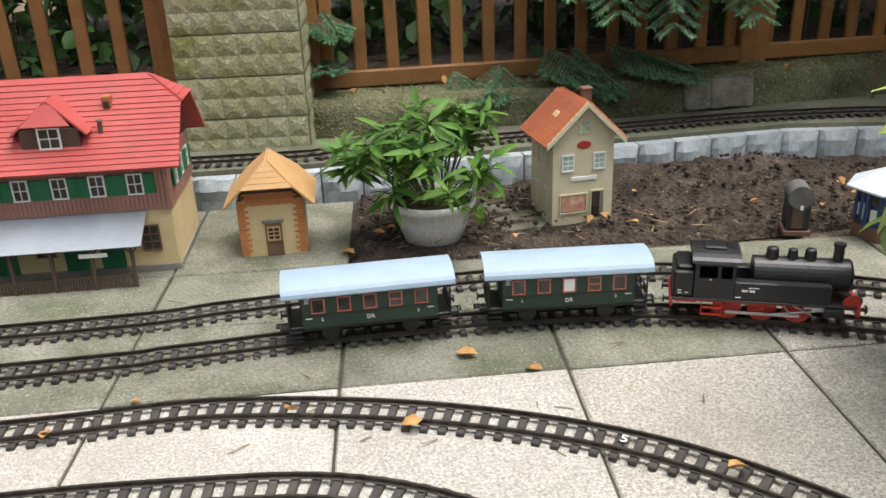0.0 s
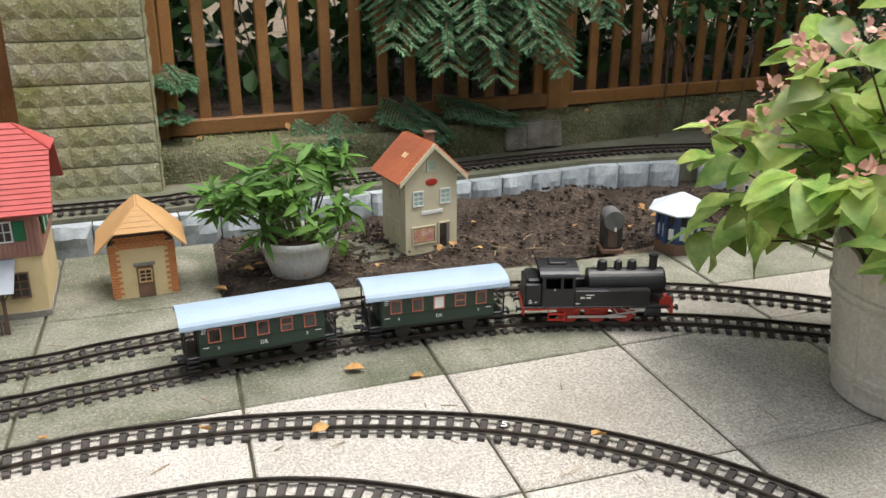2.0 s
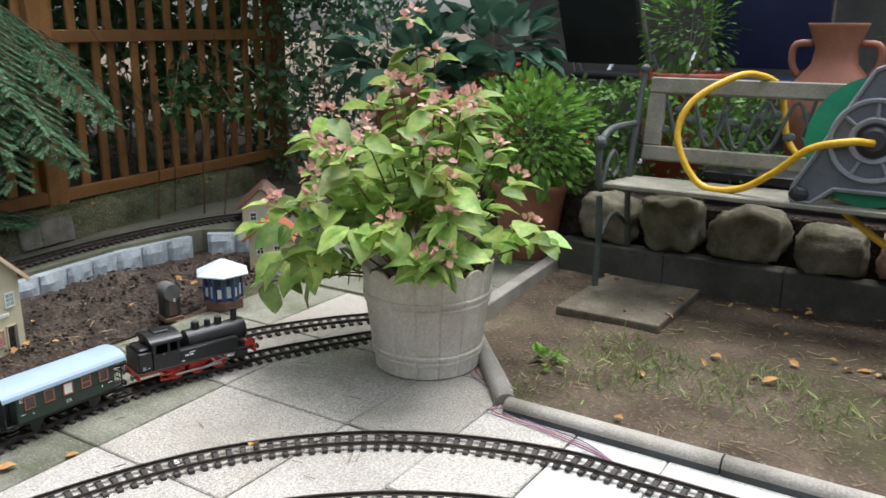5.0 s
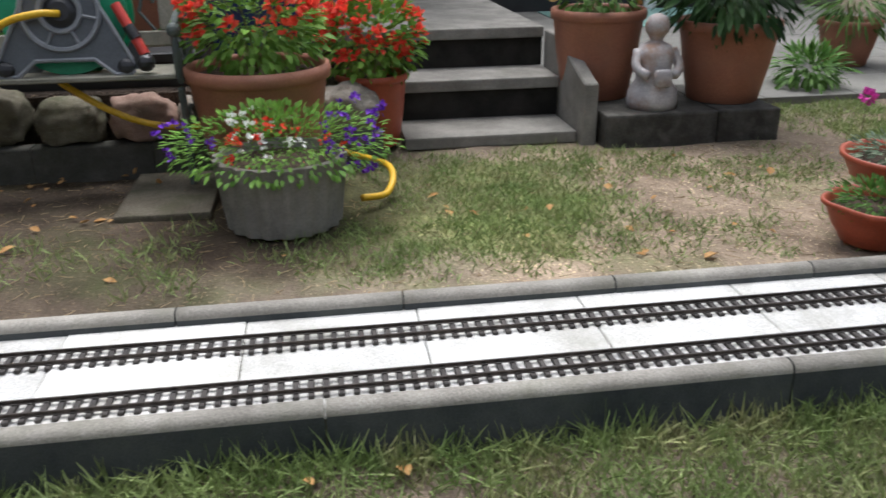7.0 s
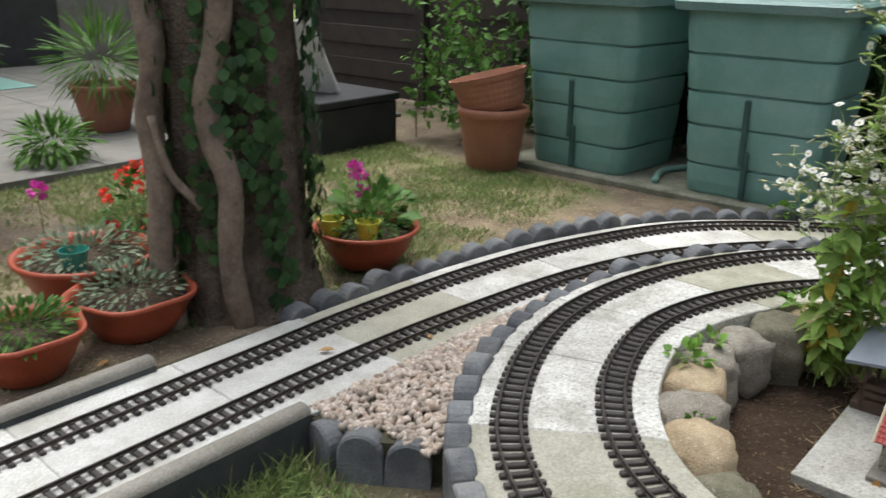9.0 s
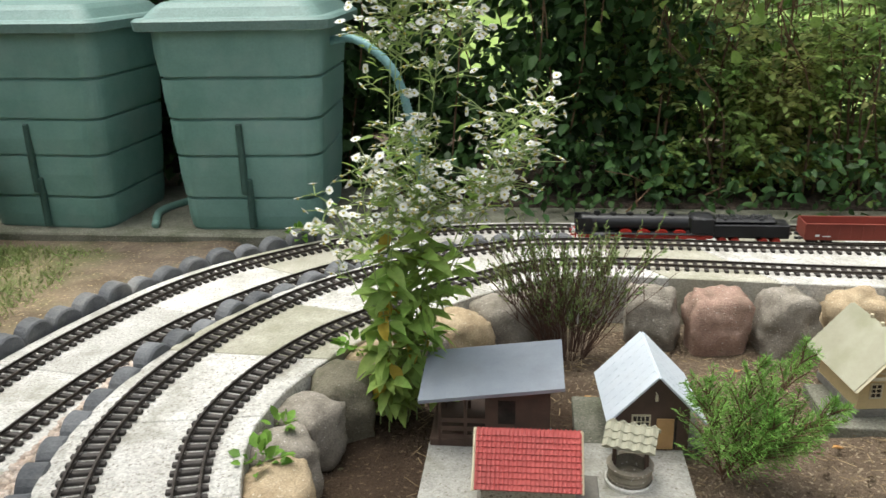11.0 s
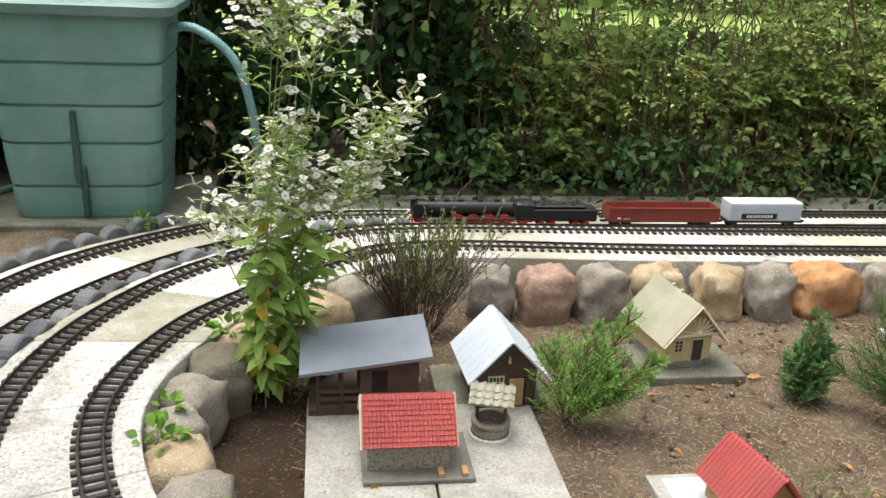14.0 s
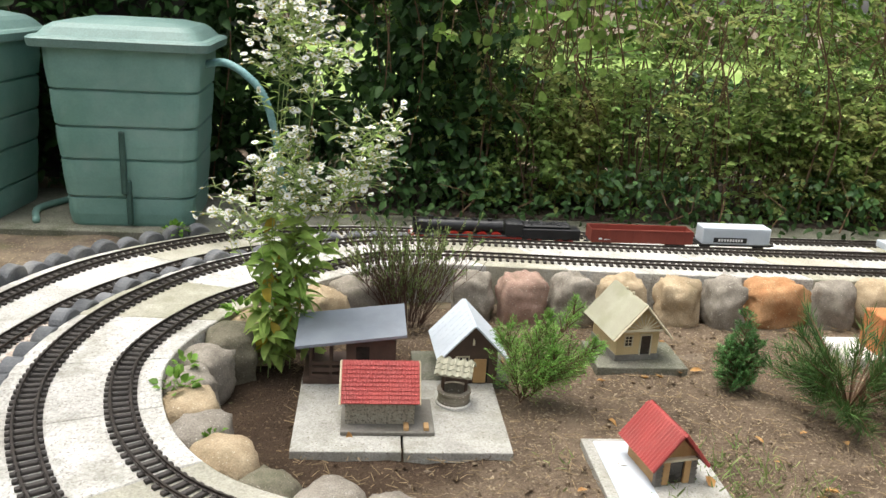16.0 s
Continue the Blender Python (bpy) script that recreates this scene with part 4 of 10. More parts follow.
bmesh.ops.bevel(_b, geom=list(_b.edges), offset=0.006, segments=1, affect="EDGES")
part("cheek_wall", _b, M_STEP, stairs)
plinth = thing("plinth", "rough grey concrete block plinth beside the steps", "plinth", kind="structure")
for y0, y1 in ((-2.75, -2.48), (-2.475, -2.0)):
    _b = bmesh.new()
    box(_b, 2.29, y0, -0.05, 2.85, y1, 0.118, 0.01, seg=2)
    part("block", _b, M_PLINTH, plinth)
M_PATIO = surface("patio_concrete", (0.15, 0.145, 0.13), (0.21, 0.20, 0.18), 4, 0.9, 0.3, 150, (0.18, 0.175, 0.15), 3, 0.5, piece=0.08)
patio = thing("patio", "pale grey concrete patio slabs with thin joints", "pavement", kind="structure")
for _i in range(8):
    for _j in range(7):
        _b = bmesh.new()
        box(_b, 2.95 + 0.5 * _i + 0.003, -2.05 - 0.5 * (_j + 1) + 0.003, -0.06, 3.45 + 0.5 * _i - 0.003, -2.05 - 0.5 * _j - 0.003, 0.012, 0.003)
        part("slab", _b, M_PATIO, patio)
M_FOOT = surface("mossy_slab", (0.10, 0.085, 0.062), (0.165, 0.145, 0.11), 9, 0.95, 0.8, 120, (0.07, 0.075, 0.04), 6, 0.8, mottle=(0.6, 1.3))
for x0, x1, y0, y1, m in ((1.74, 2.2, 0.44, 0.80, M_STEPDARK), (1.72, 2.2, -0.50, -0.2, M_STEPDARK)):
    _b = bmesh.new()
    box(_b, x0, y0, -0.06, x1, y1, 0.008, 0.008, seg=2)
    solo("foot_slab", _b, M_FOOT, "mossy grey concrete slab under the bench foot", "slab", "slabs under the bench")
# raised planting bed behind the boulders
_b = bmesh.new()
box(_b, 2.40, -0.9, 0.0, 6.5, 1.75, 0.27, 0.01)
solo("raised_bed", _b, M_SOIL, "dark soil of the raised bed behind the boulders", "soil bed", kind="structure")
# concrete margin behind the far track
_b = bmesh.new()
box(_b, -5.0, -5.62, -0.14, 0.1, -4.96, -0.046, 0.006)
_c = bmesh.new()
box(_c, -5.0, -6.6, -0.14, 0.1, -5.624, -0.04, 0.006)
solo("hedge_soil", _c, M_SOIL, "dark littered soil at the foot of the hedge", "soil", kind="structure")
solo("track_margin", _b, M_SLABGREY, "mossy concrete strip below the back tracks", "pavement", kind="structure")
_b = bmesh.new()
box(_b, 0.1, -5.75, -0.1, 1.75, -5.02, 0.004, 0.006)
solo("tank_base", _b, M_SLABGREY, "mossy concrete base under the water tanks", "pavement", kind="structure")


# ---- trains ----
M_GREEN = surface("dark_green_coach_paint", (0.016, 0.035, 0.024), (0.022, 0.045, 0.03), 12, 0.45, 0.03, 650)
M_ROOFBLUE = surface("pale_blue_roof", (0.27, 0.36, 0.45), (0.31, 0.40, 0.49), 9, 0.55, 0.05, 650, (0.25, 0.32, 0.38), 7, 0.4)
M_RED = surface("red_chassis_paint", (0.42, 0.03, 0.02), (0.50, 0.045, 0.03), 12, 0.4, 0.03, 650)
M_STEEL = surface("bright_steel", (0.5, 0.5, 0.5), (0.6, 0.6, 0.6), 20, 0.35, 0.03, 650, metal=0.9)
M_WHITE = surface("white_paint", (0.75, 0.75, 0.73), (0.8, 0.8, 0.78), 20, 0.5, 0.02, 650)
M_COPPERRED = surface("window_frame_red", (0.34, 0.10, 0.06), (0.42, 0.14, 0.085), 20, 0.5, 0.03, 650)
M_DARKGLASS = surface("dark_window", (0.02, 0.018, 0.016), (0.05, 0.04, 0.035), 30, 0.12, 0.0, 650, spec=0.6)
M_BROWNRED = surface("oxide_red_paint", (0.22, 0.045, 0.03), (0.28, 0.06, 0.04), 9, 0.6, 0.05, 650)
M_GREYBLUE = surface("pale_container_paint", (0.50, 0.55, 0.60), (0.58, 0.63, 0.68), 9, 0.5, 0.05, 650)


def words(name, text, size, m, parent, material, depth=0.0004):
    """Raised lettering, facing the local -y side."""
    cu = bpy.data.curves.new(name, "FONT")
    cu.body, cu.size, cu.extrude, cu.align_x, cu.align_y = text, size, depth, "CENTER", "CENTER"
    tmp = bpy.data.objects.new(name, cu)
    scene.collection.objects.link(tmp)
    me = bpy.data.meshes.new_from_object(tmp.evaluated_get(bpy.context.evaluated_depsgraph_get()))
    bpy.data.objects.remove(tmp)
    bpy.data.curves.remove(cu)
    me.materials.append(material)
    ob = new(name, me)
    ob.parent = parent
    ob.matrix_basis = m @ pose(0, 0, 0, 90, 0, 0)
    return ob


def on_line(line, x=None, s0=None, back=0.0):
    """The pose on a track at a run of metres s0 along it, heading along the line."""
    run = 0.0
    for p, q in zip(line, line[1:]):
        l = (q - p).length
        if run + l >= s0:
            c = p.lerp(q, (s0 - run) / l)
            return Matrix.Translation(c) @ Matrix.Rotation(math.atan2(q.y - p.y, q.x - p.x), 4, "Z")
        run += l


def run_at_x(line, x):
    run = 0.0
    for p, q in zip(line, line[1:]):
        if (p.x - x) * (q.x - x) <= 0:
            return run
        run += (q - p).length
    return run


def wheel(parent, x, y, r, material, spokes=True, tyre=None):
    bm = bmesh.new()
    s = 1 if y > 0 else -1
    cyl(bm, (x, y, r), (x, y + s * 0.004, r), r, r, 20)
    cyl(bm, (x, y - s * 0.0025, r), (x, y, r), r * 1.1, r * 1.1, 20)
    cyl(bm, (x, y + s * 0.004, r), (x, y + s * 0.006, r), r * 0.25, r * 0.2, 10)
    w = part("wheel", bm, material, parent)
    return w


def buffer_pair(parent, x, s, z, material):
    for y in (-0.028, 0.028):
        bm = bmesh.new()
        cyl(bm, (x, y, z), (x + s * 0.012, y, z), 0.004, 0.004, 8)
        cyl(bm, (x + s * 0.012, y, z), (x + s * 0.0145, y, z), 0.008, 0.0075, 12)
        part("buffer", bm, material, parent)


RT = 0.018  # top of the rails over the slab


def coach(m, seed):
    """A short two-axle open-platform coach; x is forward, origin at rail level in its middle."""
    t = thing("railway_coach", "dark green two-axle model coach with a pale blue arched roof", "railway coach", m, "passenger train")
    L, W = 0.125, 0.049
    bm = bmesh.new()
    box(bm, -L, -W, 0.036, L, W, 0.108, 0.002)
    body = part("body", bm, M_GREEN, t)
    bm = bmesh.new()
    n = 12
    rows = []
    for x in (-0.158, 0.158):
        up = [bm.verts.new((x, (W + 0.006) * math.sin(a), 0.103 + 0.024 * math.cos(a))) for a in (math.pi / 2 * (-1 + 2 * k / n) for k in range(n + 1))]
        dn = [bm.verts.new((x, (W + 0.006) * math.sin(a), 0.1005 + 0.022 * math.cos(a))) for a in (math.pi / 2 * (-1 + 2 * k / n) for k in range(n + 1))]
        rows.append((up, dn))
    (u0, d0), (u1, d1) = rows
    for k in range(n):
        bm.faces.new((u0[k], u0[k + 1], u1[k + 1], u1[k]))
        bm.faces.new((d0[k], d1[k], d1[k + 1], d0[k + 1]))
        bm.faces.new((u0[k], d0[k], d0[k + 1], u0[k + 1]))
        bm.faces.new((u1[k], u1[k + 1], d1[k + 1], d1[k]))
    for k in (0, n):
        bm.faces.new((u0[k], u1[k], d1[k], d0[k]))
    bmesh.ops.recalc_face_normals(bm, faces=list(bm.faces))
    part("roof", bm, M_ROOFBLUE, t, "pale blue arched sheet roof")
    bm = bmesh.new()
    box(bm, -0.152, -0.04, 0.026, 0.152, 0.04, 0.037, 0.002)
    part("underframe", bm, M_BLACK, t)
    for x in (-0.075, 0.075):
        for y in (-0.026, 0.026):
            wheel(t, x, y, 0.0155, M_BLACK)
        for y in (-0.032, 0.032):
            bm = bmesh.new()
            box(bm, x - 0.016, y - 0.002, 0.012, x + 0.016, y + 0.002, 0.03)
            part("axle_box", bm, M_BLACK, t)
    for s in (-1, 1):
        bm = bmesh.new()
        for y in (-0.042, 0.042):
            cyl(bm, (s * 0.149, y, 0.035), (s * 0.149, y, 0.106), 0.0016, seg=6)
        for z in (0.052, 0.066):
            box(bm, s * 0.148 - 0.001, -0.042, z - 0.001, s * 0.148 + 0.001, 0.042, z + 0.001)
        for k in range(9):
            cyl(bm, (s * 0.148, -0.04 + 0.01 * k, 0.036), (s * 0.148, -0.04 + 0.01 * k, 0.066), 0.0009, seg=5)
        part("platform_railing", bm, M_BLACK, t)
        bm = bmesh.new()
        box(bm, s * 0.1265 - 0.0015, -0.018, 0.04, s * 0.1265 + 0.0015, 0.018, 0.1)
        part("end_door", bm, M_BLACK, t)
        buffer_pair(t, s * 0.152, s, 0.031, M_BLACK)
        bm = bmesh.new()
        box(bm, s * 0.152, -0.006, 0.02, s * 0.176, 0.006, 0.027, 0.002)
        part("coupling", bm, M_BLACK, t)
        for k in (-1, 1):
            bm = bmesh.new()
            for j in range(3):
                box(bm, s * 0.138 - 0.012, k * 0.046 - 0.004, 0.012 + 0.009 * j, s * 0.138 + 0.012, k * 0.046 + 0.004, 0.0145 + 0.009 * j)
            part("step", bm, M_BLACK, t)
    for side in (-1, 1):
        for k in range(5):
            x = -0.094 + 0.047 * k
            bm = bmesh.new()
            y = side * (W + 0.001)
            for a, b, c, d in ((x - 0.0125, x + 0.0125, 0.094, 0.0965), (x - 0.0125, x + 0.0125, 0.0665, 0.069), (x - 0.0125, x - 0.010, 0.069, 0.094), (x + 0.010, x + 0.0125, 0.069, 0.094)):
                box(bm, a, y - 0.0012, c, b, y + 0.0012, d)
            if k == 3:
                box(bm, x - 0.010, y - 0.001, 0.080, x + 0.010, y + 0.001, 0.082)
            w = part("window", bm, M_COPPERRED, t, "thin red-brown window frame")
            bm = bmesh.new()
            box(bm, x - 0.010, y - 0.0006, 0.069, x + 0.010, y + 0.0004, 0.094)
            part("pane", bm, M_WHITE if (seed == 1 and k == 2) else M_DARKGLASS, w)
        bm = bmesh.new()
        box(bm, -L, side * W - 0.0012, 0.0625, L, side * W + 0.0012, 0.064)
        part("waist_strip", bm, M_GREEN, t)
        for txt, x, z, size in (("DR", 0.0, 0.0505, 0.011), ("2", -0.088, 0.0535, 0.0085), ("2", 0.088, 0.0535, 0.0085)):
            words("lettering", txt, size, pose(0, 0, 0, 0, 0, 0 if side < 0 else 180) @ pose(x, -W - 0.0008, z), t, M_WHITE)
        bm = bmesh.new()
        for x0, z0, w in ((-0.118, 0.0565, 0.012), (0.105, 0.0565, 0.012), (-0.118, 0.092, 0.008), (-0.118, 0.096, 0.01), (-0.118, 0.088, 0.008)):
            box(bm, x0, side * (W + 0.0008) - 0.0003, z0, x0 + w, side * (W + 0.0008) + 0.0003, z0 + 0.0015)
        part("small_print", bm, M_WHITE, t)
    return t


def tank_engine(m):
    """A six-wheeled tank engine; x is forward."""
    t = thing("tank_locomotive", "black six-wheeled model tank locomotive with red chassis and silver rods", "locomotive", m, "passenger train")
    bm = bmesh.new()
    box(bm, -0.165, -0.030, 0.030, 0.165, 0.030, 0.042, 0.002)
    part("frame", bm, M_RED, t, "bright red chassis frame")
    bm = bmesh.new()
    box(bm, -0.165, -0.048, 0.042, 0.160, 0.048, 0.046, 0.001)
    part("running_board", bm, M_BLACK, t)
    bm = bmesh.new()
    cyl(bm, (-0.02, 0, 0.088), (0.145, 0, 0.088), 0.030, 0.030, 28)
    for x in (0.02, 0.07, 0.115):
        cyl(bm, (x, 0, 0.088), (x + 0.003, 0, 0.088), 0.0308, 0.0308, 28)
    boiler = part("boiler", bm, M_BLACK, t, smooth=False)
    bm = bmesh.new()
    cyl(bm, (0.145, 0, 0.088), (0.149, 0, 0.088), 0.031, 0.029, 28)
    cyl(bm, (0.149, 0, 0.088), (0.153, 0, 0.088), 0.022, 0.016, 20)
    cyl(bm, (0.153, 0, 0.088), (0.157, 0, 0.088), 0.004, 0.003, 8)
    part("smokebox_door", bm, M_BLACK, t)
    for y in (-1, 1):
        bm = bmesh.new()
        box(bm, -0.055, y * 0.0475 - y * 0.022, 0.046, 0.112, y * 0.0475, 0.083, 0.002)
        part("side_tank", bm, M_BLACK, t)
        bm = bmesh.new()
        for k in range(6):
            box(bm, 0.02, y * 0.048 - 0.0005, 0.0825, 0.108, y * 0.048 + 0.0006, 0.0835)
        part("tank_rim", bm, M_BLACK, t)
    # cab with openings
    bm = bmesh.new()
    for y in (-1, 1):
        box(bm, -0.125, y * 0.046, 0.046, -0.055, y * 0.0475, 0.088)
        box(bm, -0.125, y * 0.046, 0.112, -0.055, y * 0.0475, 0.120)
        for x0, x1 in ((-0.125, -0.118), (-0.086, -0.08), (-0.06, -0.055)):
            box(bm, x0, y * 0.046, 0.088, x1, y * 0.0475, 0.112)
    box(bm, -0.126, -0.046, 0.046, -0.124, 0.046, 0.12)
    box(bm, -0.056, -0.046, 0.046, -0.054, 0.046, 0.12)
    part("cab", bm, M_BLACK, t)
    bm = bmesh.new()
    n = 10
    pts = [(0.052 * math.sin(a), 0.118 + 0.016 * math.cos(a)) for a in (math.pi / 2 * (-1 + 2 * k / n) for k in range(n + 1))]
    a = [bm.verts.new((-0.132, y, z)) for y, z in pts]
    b = [bm.verts.new((-0.046, y, z)) for y, z in pts]
    for k in range(n):
        bm.faces.new((a[k], a[k + 1], b[k + 1], b[k]))
    bm.faces.new(a)
    bm.faces.new(b[::-1])
    bm.faces.new((a[0], b[0], b[n], a[n]))
    bmesh.ops.recalc_face_normals(bm, faces=list(bm.faces))
    box(bm, -0.11, -0.018, 0.130, -0.07, 0.018, 0.139, 0.002)
    part("cab_roof", bm, M_BLACK, t)
    bm = bmesh.new()
    box(bm, -0.163, -0.044, 0.046, -0.126, 0.044, 0.098, 0.003)
    box(bm, -0.158, -0.036, 0.098, -0.128, 0.036, 0.107, 0.004)
    part("coal_bunker", bm, M_BLACK, t)
    for x, r, h in ((0.125, 0.0095, 0.145), (0.078, 0.0115, 0.134), (0.047, 0.010, 0.133), (0.012, 0.0125, 0.134)):
        bm = bmesh.new()
        cyl(bm, (x, 0, 0.112), (x, 0, h), r, r * (0.85 if x < 0.12 else 0.95), 18)
        if x > 0.12:
            cyl(bm, (x, 0, h), (x, 0, h + 0.005), r * 1.15, r * 1.15, 18)
        else:
            ball(bm, (x, 0, h), r * 0.86, 2, (1, 1, 0.45))
        part("chimney" if x > 0.12 else "dome", bm, M_BLACK, t)
    for x in (-0.062, 0.0, 0.062):
        for y in (-0.026, 0.026):
            w = wheel(t, x, y, 0.024, M_RED)
            bm = bmesh.new()
            s = 1 if y > 0 else -1
            for k in range(10):
                a = 2 * math.pi * k / 10
                cyl(bm, (x, y + s * 0.005, 0.024), (x + 0.021 * math.cos(a), y + s * 0.005, 0.024 + 0.021 * math.sin(a)), 0.0012, seg=5)
            part("spoke", bm, M_RED, w)
    for y in (-1, 1):
        bm = bmesh.new()
        box(bm, -0.066, y * 0.034 - 0.0015, 0.012, 0.066, y * 0.034 + 0.0015, 0.018, 0.001)
        part("coupling_rod", bm, M_STEEL, t)
        bm = bmesh.new()
        cyl(bm, (-0.0, y * 0.038, 0.016), (0.105, y * 0.038, 0.031), 0.002, seg=8)
        box(bm, 0.07, y * 0.040 - 0.001, 0.034, 0.112, y * 0.040 + 0.001, 0.038)
        cyl(bm, (0.05, y * 0.041, 0.04), (0.085, y * 0.041, 0.022), 0.0015, seg=6)
        cyl(bm, (0.028, y * 0.041, 0.045), (0.05, y * 0.041, 0.02), 0.0015, seg=6)
        part("valve_gear", bm, M_STEEL, t)
        bm = bmesh.new()
        cyl(bm, (0.105, y * 0.038, 0.031), (0.138, y * 0.038, 0.031), 0.012, 0.012, 16)
        part("cylinder", bm, M_BLACK, t)
        bm = bmesh.new()
        for x in (-0.11, -0.075):
            box(bm, x - 0.001, y * 0.044 - 0.001, 0.012, x + 0.001, y * 0.044 + 0.001, 0.044)
        for z in (0.013, 0.027):
            box(bm, -0.111, y * 0.044 - 0.005, z, -0.074, y * 0.044 + 0.005, z + 0.0015)
        part("cab_step", bm, M_RED, t)
        bm = bmesh.new()
        box(bm, -0.158, y * 0.046 - 0.001, 0.037, -0.12, y * 0.046 + 0.001, 0.046)
        box(bm, -0.115, y * 0.046 - 0.001, 0.04, 0.04, y * 0.046 + 0.001, 0.045)
        part("red_skirt", bm, M_RED, t)
        for o in (-0.0065, 0.0065):
            bm = bmesh.new()
            box(bm, -0.03 + o - 0.005, y * 0.0482 - 0.0006, 0.0645, -0.03 + o + 0.005, y * 0.0482 + 0.0006, 0.0685)
            part("number_bar", bm, M_WHITE, t, "small white painted bar")
        bm = bmesh.new()
        for x0, z0, w in ((-0.155, 0.055, 0.008), (-0.155, 0.06, 0.006), (-0.142, 0.056, 0.006), (-0.052, 0.052, 0.01), (-0.03, 0.072, 0.018), (-0.1, 0.085, 0.004)):
            box(bm, x0, y * 0.048 - 0.0006, z0, x0 + w, y * 0.048 + 0.0006, z0 + 0.0018)
        part("small_print", bm, M_WHITE, t)
    bm = bmesh.new()
    box(bm, 0.158, -0.048, 0.026, 0.165, 0.048, 0.046, 0.001)
    for y in (-1, 1):
        vs = [bm.verts.new(v) for v in ((0.135, y * 0.044, 0.046), (0.165, y * 0.044, 0.046), (0.16, y * 0.044, 0.066), (0.148, y * 0.044, 0.068), (0.135, y * 0.044, 0.056))]
        f = bm.faces.new(vs)
        r = bmesh.ops.extrude_face_region(bm, geom=[f])
        for v in [g for g in r["geom"] if isinstance(g, bmesh.types.BMVert)]:
            v.co.y -= y * 0.004
    part("buffer_beam", bm, M_RED, t, "red front buffer beam")
    bm = bmesh.new()
    box(bm, -0.168, -0.048, 0.026, -0.163, 0.048, 0.044, 0.001)
    part("buffer_beam", bm, M_RED, t)
    buffer_pair(t, 0.165, 1, 0.034, M_BLACK)
    buffer_pair(t, -0.166, -1, 0.034, M_BLACK)
    for y in (-0.03, 0.03):
        bm = bmesh.new()
        cyl(bm, (0.158, y, 0.052), (0.168, y, 0.052), 0.006, 0.007, 12)
        part("lamp", bm, M_BLACK, t)
    return t


def at_rail(line, run):
    return Matrix.Translation((0, 0, RT)) @ on_line(line, s0=run)


_front = run_at_x(TRAIN, 0.87)
tank_engine(at_rail(TRAIN, _front - 0.18))
coach(at_rail(TRAIN, _front - 0.18 - 0.37), 1)
coach(at_rail(TRAIN, _front - 0.18 - 0.37 - 0.375), 2)


def tender_engine(m):
    t = thing("tender_locomotive", "long black model steam locomotive with red wheels", "locomotive", m, "goods train")
    bm = bmesh.new()
    cyl(bm, (-0.16, 0, 0.078), (0.225, 0, 0.078), 0.029, 0.029, 24)
    part("boiler", bm, M_BLACK, t)
    bm = bmesh.new()
    cyl(bm, (0.225, 0, 0.078), (0.236, 0, 0.078), 0.030, 0.02, 24)
    part("smokebox_door", bm, M_BLACK, t)
    bm = bmesh.new()
    box(bm, -0.26, -0.044, 0.04, 0.25, 0.044, 0.046, 0.002)
    part("running_board", bm, M_BLACK, t)
    bm = bmesh.new()
    box(bm, -0.25, -0.046, 0.046, -0.17, 0.046, 0.104, 0.003)
    part("cab", bm, M_BLACK, t)
    bm = bmesh.new()
    ball(bm, (-0.21, 0, 0.1), 0.05, 2, (1.0, 1.0, 0.28))
    part("cab_roof", bm, M_BLACK, t)
    for x in (0.17, 0.11, 0.05, -0.03, -0.1):
        bm = bmesh.new()
        cyl(bm, (x, 0, 0.1), (x, 0, 0.113 if x < 0.15 else 0.12), 0.014, 0.012, 16)
        part("chimney" if x > 0.15 else "dome", bm, M_BLACK, t)
    bm = bmesh.new()
    box(bm, -0.25, -0.026, 0.022, 0.24, 0.026, 0.038, 0.002)
    part("frame", bm, M_RED, t, "red chassis frame")
    for x in (-0.13, -0.065, 0.0, 0.065):
        for y in (-0.027, 0.027):
            wheel(t, x, y, 0.028, M_RED)
    for x in (-0.21, 0.15, 0.2):
        for y in (-0.027, 0.027):
            wheel(t, x, y, 0.016, M_RED)
    for y in (-1, 1):
        bm = bmesh.new()
        box(bm, -0.135, y * 0.035 - 0.0015, 0.018, 0.07, y * 0.035 + 0.0015, 0.024)
        cyl(bm, (0.0, y * 0.038, 0.02), (0.14, y * 0.038, 0.034), 0.002, seg=6)
        part("coupling_rod", bm, M_STEEL, t)
        bm = bmesh.new()
        cyl(bm, (0.14, y * 0.037, 0.034), (0.185, y * 0.037, 0.034), 0.013, 0.013, 14)
        part("cylinder", bm, M_BLACK, t)
        bm = bmesh.new()
        box(bm, 0.19, y * 0.032 - 0.001, 0.05, 0.25, y * 0.032 + 0.012 * y, 0.1)
        part("smoke_deflector", bm, M_BLACK, t)
    bm = bmesh.new()
    box(bm, 0.245, -0.046, 0.026, 0.252, 0.046, 0.046, 0.001)
    part("buffer_beam", bm, M_RED, t)
    buffer_pair(t, 0.252, 1, 0.034, M_RED)
    for y in (-0.034, 0.034):
        bm = bmesh.new()
        cyl(bm, (0.25, y, 0.052), (0.262, y, 0.052), 0.006, 0.007, 12)
        part("lamp", bm, M_WHITE, t)
    return t


